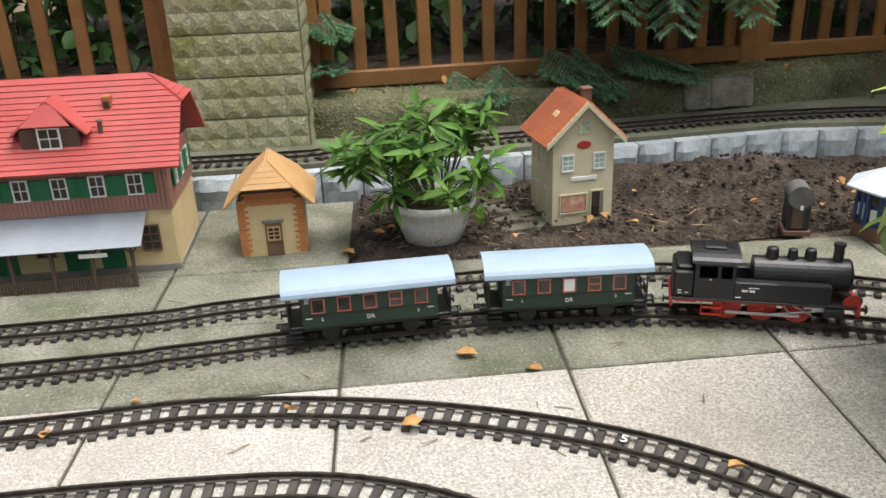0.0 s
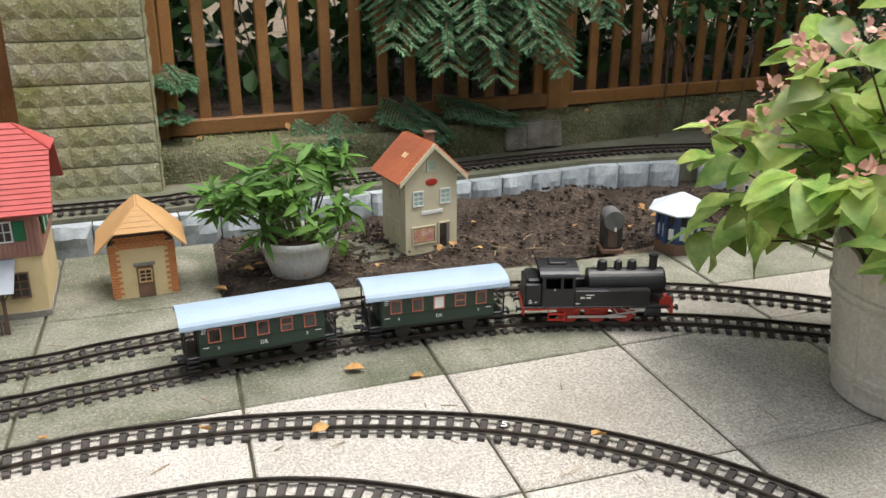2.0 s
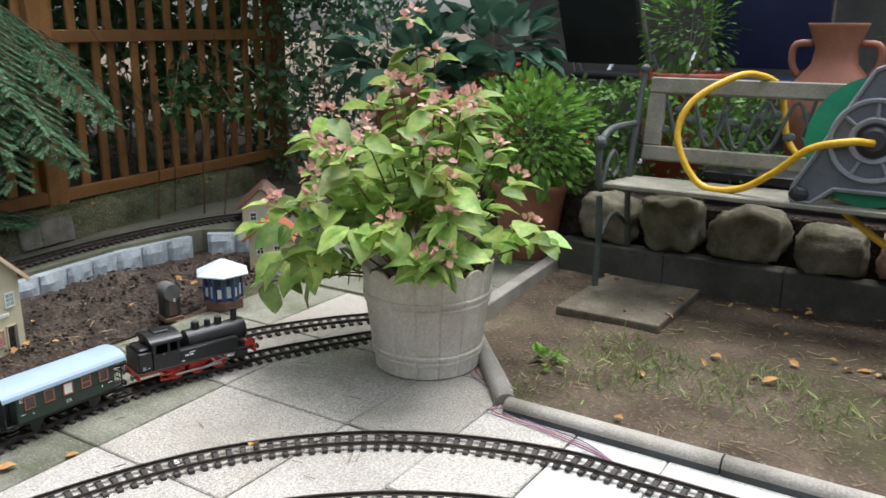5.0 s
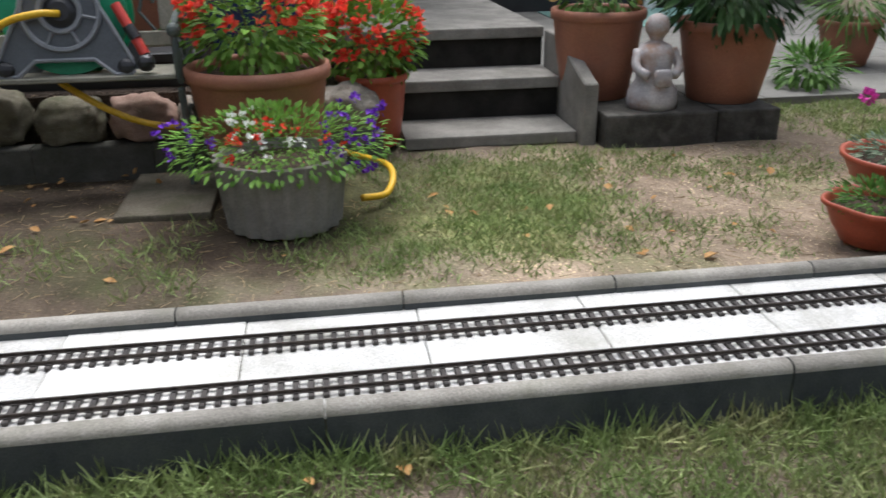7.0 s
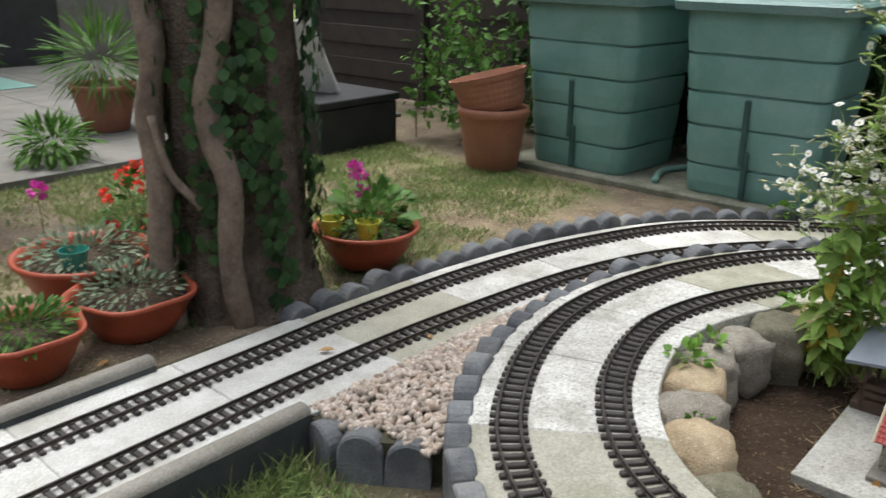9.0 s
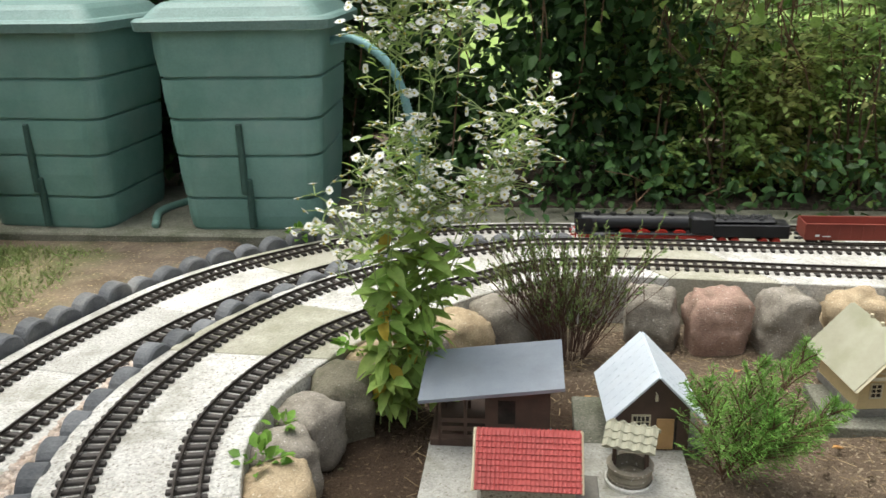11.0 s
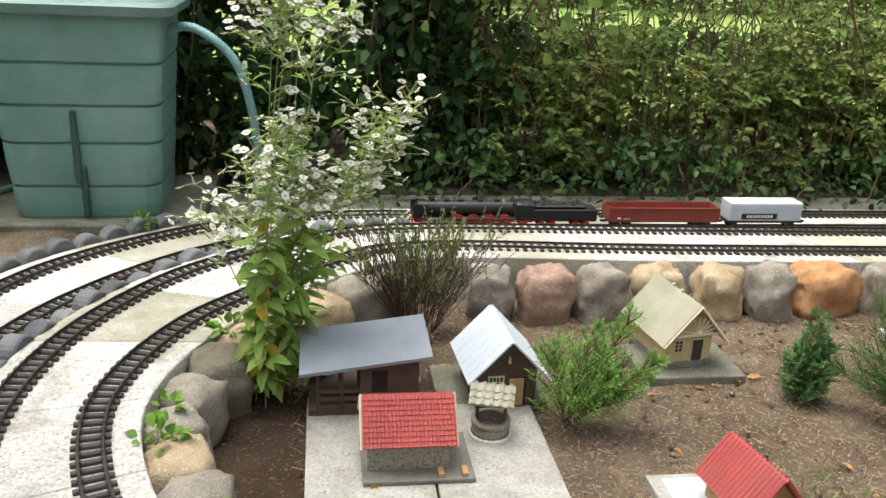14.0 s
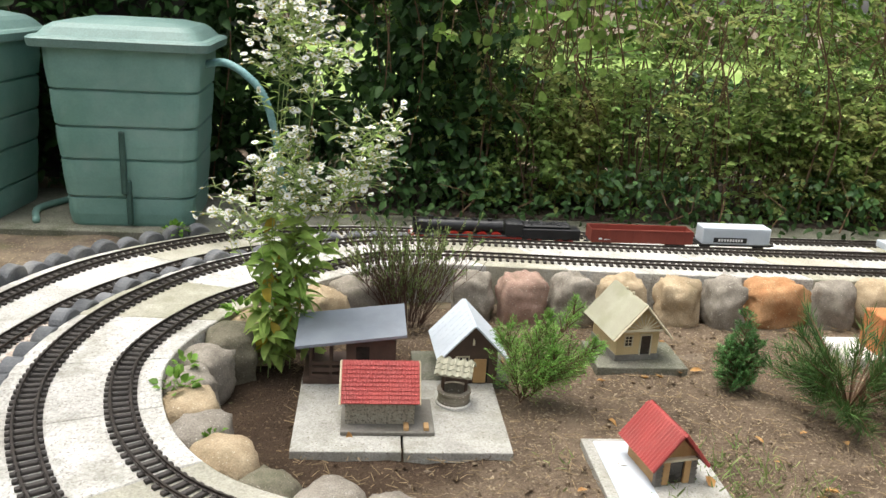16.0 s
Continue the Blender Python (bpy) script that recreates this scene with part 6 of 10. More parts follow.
def shop(m):
    t = thing("shop_building", "tall ivory model shop with orange tile roof and red oval sign", "model building", m, "model village")
    W, D, H, A = 0.15, 0.15, 0.218, 0.29
    bm = bmesh.new()
    c = W / 2
    outl = [(0, 0), (W, 0), (W, H), (c, A), (0, H)]
    a = [bm.verts.new((x, 0, z)) for x, z in outl]
    b = [bm.verts.new((x, D, z)) for x, z in outl]
    bm.faces.new(a)
    bm.faces.new(b[::-1])
    for k in range(5):
        bm.faces.new((a[k], b[k], b[(k + 1) % 5], a[(k + 1) % 5]))
    bmesh.ops.recalc_face_normals(bm, faces=list(bm.faces))
    part("wall", bm, M_IVORY, t)
    bm = bmesh.new()
    k = (A - H) / c
    o = 0.022
    roof_plane(bm, (-o, D + 0.015, H - o * k), (-o, -0.018, H - o * k), (c, -0.018, A), (c, D + 0.015, A), 0.004, 9, 13, 0.002)
    roof_plane(bm, (W + o, -0.018, H - o * k), (W + o, D + 0.015, H - o * k), (c, D + 0.015, A), (c, -0.018, A), 0.004, 9, 13, 0.002)
    bmesh.ops.remove_doubles(bm, verts=list(bm.verts), dist=1e-5)
    part("roof", bm, M_ORANGEROOF, t, "orange pantile roof")
    for s in (-1, 1):
        bm = bmesh.new()
        p, q = Vector((c + s * (c + o), -0.02, H - o * k - 0.006)), Vector((c, -0.02, A - 0.006))
        vs = [p, q, q + Vector((0, 0, 0.013)), p + Vector((0, 0, 0.013))]
        f = bm.faces.new([bm.verts.new(v) for v in vs])
        r = bmesh.ops.extrude_face_region(bm, geom=[f])
        for v in [g for g in r["geom"] if isinstance(g, bmesh.types.BMVert)]:
            v.co.y += 0.005
        part("bargeboard", bm, M_IVORY, t)
    bm = bmesh.new()
    box(bm, W - 0.05, 0.075, A - 0.04, W - 0.028, 0.095, A + 0.015, 0.001)
    box(bm, W - 0.053, 0.072, A + 0.012, W - 0.025, 0.098, A + 0.017, 0.001)
    part("chimney", bm, M_DOORBROWN, t)
    slab_part("skylight", t, M_CREAM, -0.006, 0.0, 0, 0.01, 0.026, 0.004, at=Matrix.Translation((0.03, 0.05, H + 0.03 * k + 0.006)) @ pose(0, 0, 0, 0, -math.degrees(math.atan(k)), 0))
    win(t, c, -0.001, 0.237, 0.021, 0.025, M_IVORY, glass=M_MINT)
    for x in (0.036, 0.114):
        win(t, x, -0.001, 0.152, 0.024, 0.034, M_WHITE, bars=(1, 2), glass=M_MINT)
    bm = bmesh.new()
    ball(bm, (c, -0.001, 0.193), 0.018, 2, (1, 0.12, 0.55))
    part("sign", bm, M_RED, t, "red oval sign")
    slab_part("name_board", t, M_WHITE, 0.045, -0.003, 0.108, 0.108, 0.0, 0.117, 0.0005)
    win(t, 0.052, -0.001, 0.052, 0.062, 0.042, M_IVORY, bars=(0, 0))
    slab_part("poster", t, M_POSTER, 0.023, -0.003, 0.033, 0.081, -0.002, 0.071, 0.0)
    d = slab_part("doorway", t, M_DARKGLASS, 0.096, -0.0015, 0.012, 0.126, 0.004, 0.078, 0.0, "dark open doorway")
    bm = bmesh.new()
    for x in (0.093, 0.126):
        box(bm, x, -0.005, 0.008, x + 0.003, 0.002, 0.081)
    box(bm, 0.093, -0.005, 0.078, 0.129, 0.002, 0.081)
    part("door_frame", bm, M_IVORY, d)
    slab_part("open_door", t, M_STEP, 0.118, -0.003, 0.012, 0.126, -0.001, 0.076)
    g = pose(0, 0, 0, 0, 0, -90)
    for x in (-0.045, -0.105):
        for z in (0.155, 0.065):
            win(t, x, -0.001, z, 0.022, 0.034, M_IVORY, m=g, bars=(1, 1), glass=M_IVORY)
    return t


shop(pose(0.381, 1.916, 0.004, 0, 0, 9.5) @ Matrix.Scale(1.05, 4))
_b = bmesh.new()
box(_b, -0.12, -0.005, -0.01, 0.06, 0.22, 0.006, 0.004)
solo("base_slab", _b, M_SLABGREY, "thin grey stone slab beside the model shop", "slab", m=pose(0.372, 1.92, 0.0, 0, 0, 10))


def kiosk(m):
    t = thing("kiosk", "small blue six-sided model kiosk with pale hipped roof", "model building", m, "model village")
    bm = bmesh.new()
    cyl(bm, (0, 0, 0), (0, 0, 0.022), 0.05, 0.05, 6)
    part("base", bm, M_DOORBROWN, t)
    for k in range(6):
        a = math.pi / 3 * k
        bm = bmesh.new()
        box(bm, 0.044 * math.cos(a) - 0.003, 0.044 * math.sin(a) - 0.003, 0.02, 0.044 * math.cos(a) + 0.003, 0.044 * math.sin(a) + 0.003, 0.09)
        part("post", bm, M_BLUE, t)
    bm = bmesh.new()
    cyl(bm, (0, 0, 0.022), (0, 0, 0.088), 0.042, 0.042, 6)
    part("wall", bm, M_BLUE, t)
    r = rng_of(2)
    for k in range(6):
        a = math.pi / 3 * (k + 0.5)
        mm = pose(0, 0, 0, 0, 0, math.degrees(a) + 90) @ pose(0, -0.0375, 0)
        for x0, z0, w, h, mat in ((-0.016, 0.03, 0.012, 0.022, M_WHITE), (0.002, 0.03, 0.014, 0.028, M_GREYBLUE), (-0.016, 0.06, 0.032, 0.02, M_DARKGLASS)):
            slab_part("panel", t, mat, x0, -0.001, z0, x0 + w, 0.001, z0 + h, 0, at=mm)
    bm = bmesh.new()
    cyl(bm, (0, 0, 0.088), (0, 0, 0.118), 0.068, 0.006, 6)
    cyl(bm, (0, 0, 0.085), (0, 0, 0.088), 0.068, 0.068, 6)
    part("roof", bm, M_SHEETPALE, t, "pale grey hipped roof")
    return t


kiosk(pose(1.135, 1.755, 0.0, 0, 0, 20) @ Matrix.Scale(1.4, 4))


M_HUTROOF = surface("grey_felt", (0.09, 0.09, 0.088), (0.14, 0.138, 0.13), 20, 0.8, 0.2, 400)


def sentry_hut(m):
    t = thing("trackside_hut", "small black model trackside hut with rounded roof", "model building", m, "model village")
    slab_part("base", t, M_DOORBROWN, -0.024, -0.024, 0, 0.024, 0.024, 0.010)
    slab_part("wall", t, M_BLACK, -0.02, -0.02, 0.012, 0.02, 0.02, 0.075, 0.001)
    bm = bmesh.new()
    cyl(bm, (0.0, -0.023, 0.0735), (0.0, 0.023, 0.0735), 0.0215, 0.0215, 24)
    part("roof", bm, M_HUTROOF, t, "grey rounded felt roof")
    slab_part("door", t, M_DARKBROWN, -0.012, -0.022, 0.014, 0.008, -0.0195, 0.068)
    slab_part("plate", t, M_WHITE, 0.0, -0.0235, 0.05, 0.006, -0.0215, 0.06)
    return t


sentry_hut(pose(0.945, 1.80, 0.0, 0, 0, -14) @ Matrix.Scale(1.3, 4))


def cottage(m, W, D, H, A, roofmat, wallmat, label):
    """A plain gabled model house, ridge along y."""
    t = thing("model_house", label, "model building", m, "model village")
    bm = bmesh.new()
    c = W / 2
    outl = [(0, 0), (W, 0), (W, H), (c, A), (0, H)]
    a = [bm.verts.new((x, 0, z)) for x, z in outl]
    b = [bm.verts.new((x, D, z)) for x, z in outl]
    bm.faces.new(a)
    bm.faces.new(b[::-1])
    for k in range(5):
        bm.faces.new((a[k], b[k], b[(k + 1) % 5], a[(k + 1) % 5]))
    bmesh.ops.recalc_face_normals(bm, faces=list(bm.faces))
    part("wall", bm, wallmat, t)
    bm = bmesh.new()
    k = (A - H) / c
    o = 0.02
    roof_plane(bm, (-o, D + 0.015, H - o * k), (-o, -0.018, H - o * k), (c, -0.018, A), (c, D + 0.015, A), 0.004, 9, 13, 0.002)
    roof_plane(bm, (W + o, -0.018, H - o * k), (W + o, D + 0.015, H - o * k), (c, D + 0.015, A), (c, -0.018, A), 0.004, 9, 13, 0.002)
    part("roof", bm, roofmat, t)
    for x in (W * 0.28, W * 0.72):
        win(t, x, -0.001, H * 0.65, 0.022, 0.03, M_WHITE)
    g = pose(0, 0, 0, 0, 0, -90)
    for y in (-D * 0.3, -D * 0.7):
        win(t, y, -0.001, H * 0.6, 0.022, 0.03, M_WHITE, m=g)
    return t


cottage(pose(1.47, 1.97, 0.0, 0, 0, -55), 0.15, 0.17, 0.14, 0.20, M_ORANGEROOF, M_IVORY, "white model house with orange tile roof beside the kiosk")
cottage(pose(1.70, 2.24, 0.06, 0, 0, -50), 0.16, 0.2, 0.13, 0.2, M_DOORBROWN, M_IVORY, "model house with dark brown roof near the soil bed")

# ---- village in the sunken bed ----
ZB = -0.085


def village_slab(x0, y0, x1, y1, label, z=ZB, th=0.05, mat=M_SLABGREY, m=None):
    bm = bmesh.new()
    box(bm, x0, y0, z - th, x1, y1, z, 0.004, seg=2)
    return solo("base_slab", bm, mat, label, "slab", "slabs under the model village", m=m)


M_SLABMID = surface("grey_paving", (0.35, 0.34, 0.305), (0.46, 0.45, 0.41), 9, 0.92, 0.6, 170, (0.23, 0.225, 0.17), 7, 0.8, mottle=(0.7, 1.2), speck=(0.22, 0.2, 0.16), speck_scale=120, speck_at=0.66)
village_slab(-0.627, -3.86, -0.335, -3.375, "grey concrete slab under the pebbledash model house", mat=M_SLABMID)
village_slab(-0.925, -3.80, -0.633, -3.372, "grey concrete slab under the model well", mat=M_SLABMID)
village_slab(-0.98, -4.02, -0.68, -3.80, "grey concrete slab under the zinc-roofed model shed", ZB + 0.0, mat=M_SLABGREY)
village_slab(-1.60, -4.12, -1.29, -3.90, "grey concrete slab under the yellow model house", ZB + 0.005, mat=M_SLABGREY)
village_slab(-1.45, -3.47, -1.13, -3.15, "concrete slab painted white and blue under the red-roofed model shed", ZB - 0.01, mat=M_SLABMID)


def pebble_house(m):
    t = thing("model_house", "low pebbledash model house with red tile roof on a grey board", "model building", m, "model village")
    W, D, H, A = 0.19, 0.13, 0.095, 0.168
    slab_part("board", t, M_STEP, -0.012, -0.045, 0, W + 0.055, D + 0.02, 0.012, 0.002)
    bm = bmesh.new()
    c = D / 2
    outl = [(0, 0.012), (D, 0.012), (D, H), (c, A - 0.008), (0, H)]
    a = [bm.verts.new((0, y, z)) for y, z in outl]
    b = [bm.verts.new((W, y, z)) for y, z in outl]
    bm.faces.new(a)
    bm.faces.new(b[::-1])
    for k in range(5):
        bm.faces.new((a[k], b[k], b[(k + 1) % 5], a[(k + 1) % 5]))
    bmesh.ops.recalc_face_normals(bm, faces=list(bm.faces))
    part("wall", bm, M_STUCCO, t, "rough pebbledash wall")
    bm = bmesh.new()
    roof_plane(bm, (-0.012, -0.022, H - 0.012), (W + 0.012, -0.022, H - 0.012), (W + 0.012, c, A), (-0.012, c, A), 0.004, 10, 24, 0.003)
    roof_plane(bm, (W + 0.012, D + 0.022, H - 0.012), (-0.012, D + 0.022, H - 0.012), (-0.012, c, A), (W + 0.012, c, A), 0.004, 10, 24, 0.003)
    part("roof", bm, M_REDROOF, t, "red scalloped tile roof")
    for x in (-0.014, W + 0.012):
        for s in (0, 1):
            bm = bmesh.new()
            p = Vector((x, -0.024 if s == 0 else D + 0.024, H - 0.012))
            q = Vector((x, c, A + 0.002))
            cyl(bm, p, q, 0.004, seg=4)
            part("bargeboard", bm, M_IVORY, t)
    for x in (0.16, 0.215):
        slab_part("door_sill", t, M_PINEWOOD, x, -0.038, 0.012, x + 0.014, -0.006, 0.022, 0.001)
    return t


pebble_house(Matrix.Translation((-0.475, -3.50, ZB)) @ pose(0, 0, 0, 0, 0, 180) @ pose(0, -0.0, 0))


def open_shed(m):
    t = thing("model_shed", "dark brown open model goods shed with flat grey sloping roof", "model building", m, "model village")
    slab_part("store", t, M_DARKBROWN, 0.13, 0.0, 0, 0.28, 0.15, 0.148, 0.001)
    slab_part("opening", t, M_DARKGLASS, 0.16, -0.0015, 0.065, 0.2, 0.0005, 0.125, 0)
    for x in (0.02, 0.08):
        for y in (0.0, 0.14):
            slab_part("post", t, M_DARKBROWN, x, y, 0, x + 0.008, y + 0.008, 0.133, 0.001)
    bm = bmesh.new()
    for k in range(3):
        box(bm, 0.02, 0.0, 0.02 + 0.022 * k, 0.14, 0.005, 0.032 + 0.022 * k)
    part("side_rail", bm, M_DARKBROWN, t)
    slab_part("loading_platform", t, M_DARKBROWN, 0.0, 0.0, 0.0, 0.14, 0.2, 0.02, 0.002)
    bm = bmesh.new()
    roof_plane(bm, (-0.02, -0.035, 0.13), (0.31, -0.035, 0.172), (0.31, 0.18, 0.193), (-0.02, 0.18, 0.153), 0.006, 1)
    part("roof", bm, M_SHEETGREY, t, "flat grey sheet roof")
    return t


open_shed(Matrix.Translation((-0.339, -3.76, ZB)) @ pose(0, 0, 0, 0, 0, 180.5))


def zinc_shed(m):
    """Ridge along y, front gable at y = 0 facing -y."""
    t = thing("model_shed", "dark brown timber model shed with pale zinc roof", "model building", m, "model village")
    W, D, H, A = 0.16, 0.19, 0.115, 0.2
    bm = bmesh.new()
    c = W / 2
    outl = [(0, 0), (W, 0), (W, H), (c, A), (0, H)]
    a = [bm.verts.new((x, 0, z)) for x, z in outl]
    b = [bm.verts.new((x, D, z)) for x, z in outl]
    bm.faces.new(a)
    bm.faces.new(b[::-1])
    for k in range(5):
        bm.faces.new((a[k], b[k], b[(k + 1) % 5], a[(k + 1) % 5]))
    bmesh.ops.recalc_face_normals(bm, faces=list(bm.faces))
    part("wall", bm, M_DARKBROWN, t)
    bm = bmesh.new()
    k = (A - H) / c
    o = 0.028
    roof_plane(bm, (-o, D + 0.02, H - o * k), (-o, -0.03, H - o * k), (c, -0.03, A), (c, D + 0.02, A), 0.004, 7, 0, 0.002, 0.03)
    roof_plane(bm, (W + o, -0.03, H - o * k), (W + o, D + 0.02, H - o * k), (c, D + 0.02, A), (c, -0.03, A), 0.004, 7, 0, 0.002, 0.03)
    bmesh.ops.remove_doubles(bm, verts=list(bm.verts), dist=1e-5)
    part("roof", bm, M_SHEETPALE, t, "pale zinc panel roof")
    win(t, 0.05, -0.001, 0.075, 0.036, 0.03, M_IVORY, bars=(3, 1))
    slab_part("door", t, M_PINEWOOD, 0.085, -0.003, 0.005, 0.125, 0.0, 0.085, 0.001, "pine plank door standing ajar", at=Matrix.Translation((0.0, -0.003, 0)))
    slab_part("opening", t, M_DARKGLASS, 0.118, -0.0025, 0.005, 0.132, 0.0, 0.085, 0.0)
    bm = bmesh.new()
    cyl(bm, (c, -0.012, 0.135), (c, -0.012, 0.15), 0.004, 0.003, 8)
    cyl(bm, (c, 0.0, 0.15), (c, -0.012, 0.152), 0.0015, seg=5)
    part("lamp", bm, M_IVORY, t)
    return t


zinc_shed(Matrix.Translation((-0.775, -3.775, ZB)) @ pose(0, 0, 0, 0, 0, 183))


def well(m):
    t = thing("model_well", "round stone model well with a shingled gable roof", "model well", m, "model village")
    bm = bmesh.new()
    lathe(bm, [(0.047, 0), (0.047, 0.006), (0.043, 0.008)], 28)
    part("base_ring", bm, M_SLABPALE, t)
    bm = bmesh.new()
    rings = lathe(bm, [(0.040, 0.004), (0.041, 0.012), (0.038, 0.014), (0.041, 0.017), (0.040, 0.026), (0.038, 0.028), (0.043, 0.031), (0.044, 0.038), (0.032, 0.039), (0.031, 0.012)], 28)
    bm.faces.new(rings[-1])
    part("wall", bm, M_STONE, t)
    for x in (-0.03, 0.03):
        slab_part("post", t, M_DARKBROWN, x - 0.004, -0.005, 0.03, x + 0.004, 0.005, 0.1)
    bm = bmesh.new()
    cyl(bm, (-0.03, 0, 0.075), (0.03, 0, 0.075), 0.004, seg=8)
    part("windlass", bm, M_DARKBROWN, t)
    bm = bmesh.new()
    roof_plane(bm, (-0.048, -0.04, 0.088), (0.048, -0.04, 0.088), (0.048, 0, 0.115), (-0.048, 0, 0.115), 0.004, 3, 5, 0.003)
    roof_plane(bm, (0.048, 0.04, 0.088), (-0.048, 0.04, 0.088), (-0.048, 0, 0.115), (0.048, 0, 0.115), 0.004, 3, 5, 0.003)
    part("roof", bm, M_OLIVEROOF, t, "weathered shingle roof")
    return t


well(pose(-0.79, -3.655, ZB, 0, 0, 165) @ Matrix.Scale(1.15, 4))


def yellow_house(m):
    t = thing("model_house", "pale yellow model house with olive roof and fretwork gable", "model building", m, "model village")
    W, D, H, A = 0.15, 0.2, 0.12, 0.205
    bm = bmesh.new()
    c = W / 2
    outl = [(0, 0.012), (W, 0.012), (W, H), (c, A), (0, H)]
    a = [bm.verts.new((x, 0, z)) for x, z in outl]
    b = [bm.verts.new((x, D, z)) for x, z in outl]
    bm.faces.new(a)
    bm.faces.new(b[::-1])
    for k in range(5):
        bm.faces.new((a[k], b[k], b[(k + 1) % 5], a[(k + 1) % 5]))
    bmesh.ops.recalc_face_normals(bm, faces=list(bm.faces))
    part("wall", bm, M_CREAM, t)
    slab_part("stone_base", t, M_STEP, -0.004, -0.004, 0, W + 0.004, D + 0.004, 0.02)
    bm = bmesh.new()
    k = (A - H) / c
    o = 0.03
    roof_plane(bm, (-o, D + 0.02, H - o * k), (-o, -0.035, H - o * k), (c, -0.035, A), (c, D + 0.02, A), 0.005, 8, 0, 0.001)
    roof_plane(bm, (W + o, -0.035, H - o * k), (W + o, D + 0.02, H - o * k), (c, D + 0.02, A), (c, -0.035, A), 0.005, 8, 0, 0.001)
    part("roof", bm, M_OLIVEROOF, t, "faded olive roof")
    bm = bmesh.new()
    for s in (-1, 1):
        cyl(bm, (c + s * (c + o), -0.037, H - o * k + 0.001), (c, -0.037, A + 0.001), 0.004, seg=4)
    box(bm, -0.006, -0.036, H - 0.004, W + 0.006, -0.032, H + 0.003)
    for k2 in range(9):
        a2 = math.pi * (k2 + 1) / 10
        cyl(bm, (c, -0.034, H), (c + 0.058 * math.cos(a2), -0.034, H + 0.058 * math.sin(a2) * 0.95), 0.0016, seg=4)
    part("fretwork", bm, M_IVORY, t, "ivory fan-shaped gable fretwork")
    win(t, 0.04, -0.001, 0.07, 0.024, 0.034, M_IVORY, bars=(1, 2))
    d = slab_part("doorway", t, M_DARKGLASS, 0.085, -0.002, 0.02, 0.12, 0.003, 0.088, 0, "dark open doorway")
    bm = bmesh.new()
    for x in (0.081, 0.12):
        box(bm, x, -0.005, 0.018, x + 0.004, 0.002, 0.092)
    box(bm, 0.081, -0.005, 0.088, 0.124, 0.002, 0.094)
    part("door_frame", bm, M_IVORY, d)
    for x in (0.05, 0.1):
        slab_part("chimney", t, M_IVORY, c - 0.004, 0.02 + x, A - 0.005, c + 0.004, 0.028 + x, A + 0.012)
    return t


yellow_house(Matrix.Translation((-1.365, -3.955, ZB + 0.005)) @ pose(0, 0, 0, 0, 0, 188))


def red_shed(m):
    t = thing("model_shed", "small pine and stone model shed with red tile roof", "model building", m, "model village")
    W, D, H, A = 0.13, 0.17, 0.085, 0.165
    slab_part("wall", t, M_PINEWOOD, 0.004, 0.006, 0, W - 0.004, D, H, 0.001)
    bm = bmesh.new()
    c = W / 2
    f = bm.faces.new([bm.verts.new(v) for v in ((0, 0.004, H), (W, 0.004, H), (c, 0.004, A - 0.01))])
    r = bmesh.ops.extrude_face_region(bm, geom=[f])
    for v in [g for g in r["geom"] if isinstance(g, bmesh.types.BMVert)]:
        v.co.y += D - 0.008
    bmesh.ops.recalc_face_normals(bm, faces=list(bm.faces))
    part("gable", bm, M_PINEWOOD, t)
    for x in (0.0, W - 0.022):
        for k in range(11):
            bm = bmesh.new()
            box(bm, x, -0.004, 0.0075 * k, x + 0.022 - (0.003 if k % 2 else 0), 0.012, 0.0075 * k + 0.0066, 0.001)
            part("stone", bm, M_STEP, t)
    for x in (0.022, W - 0.042):
        slab_part("door", t, M_PINEWOOD, x, -0.004, 0.004, x + 0.02, 0.0, 0.078, 0.001)
    slab_part("opening", t, M_DARKGLASS, 0.042, 0.003, 0.004, W - 0.042, 0.007, 0.078, 0)
    slab_part("lintel", t, M_IVORY, 0.01, -0.012, 0.08, W - 0.01, 0.004, 0.087, 0.001)
    bm = bmesh.new()
    k = (A - H) / c
    o = 0.02
    roof_plane(bm, (-o, D + 0.02, H - o * k), (-o, -0.025, H - o * k), (c, -0.025, A), (c, D + 0.02, A), 0.005, 10, 16, 0.003)
    roof_plane(bm, (W + o, -0.025, H - o * k), (W + o, D + 0.02, H - o * k), (c, D + 0.02, A), (c, -0.025, A), 0.005, 10, 16, 0.003)
    part("roof", bm, M_REDROOF, t, "red scalloped tile roof")
    return t


red_shed(Matrix.Translation((-1.262, -3.232, ZB - 0.01)) @ pose(0, 0, 0, 0, 0, 190) @ Matrix.Scale(0.9, 4))
_b = bmesh.new()
box(_b, -1.26, -3.45, ZB - 0.01, -1.16, -3.17, ZB - 0.007, 0.001)
solo("painted_patch", _b, M_SHEETPALE, "white and pale blue painted patch on the slab", "paint", kind="structure")
_b = bmesh.new()
box(_b, -2.55, -4.2, -0.13, -2.22, -4.0, -0.08, 0.004)
solo("base_slab", _b, M_SLABPALE, "pale concrete slab beside the pine shrub", "slab", "slabs under the model village")
_b = bmesh.new()
box(_b, -2.5, -4.15, -0.08, -2.34, -4.03, 0.06, 0.004)
solo("model_house", _b, M_BRICK, "small reddish brick model house behind the pine shrub", "model building", "model village")


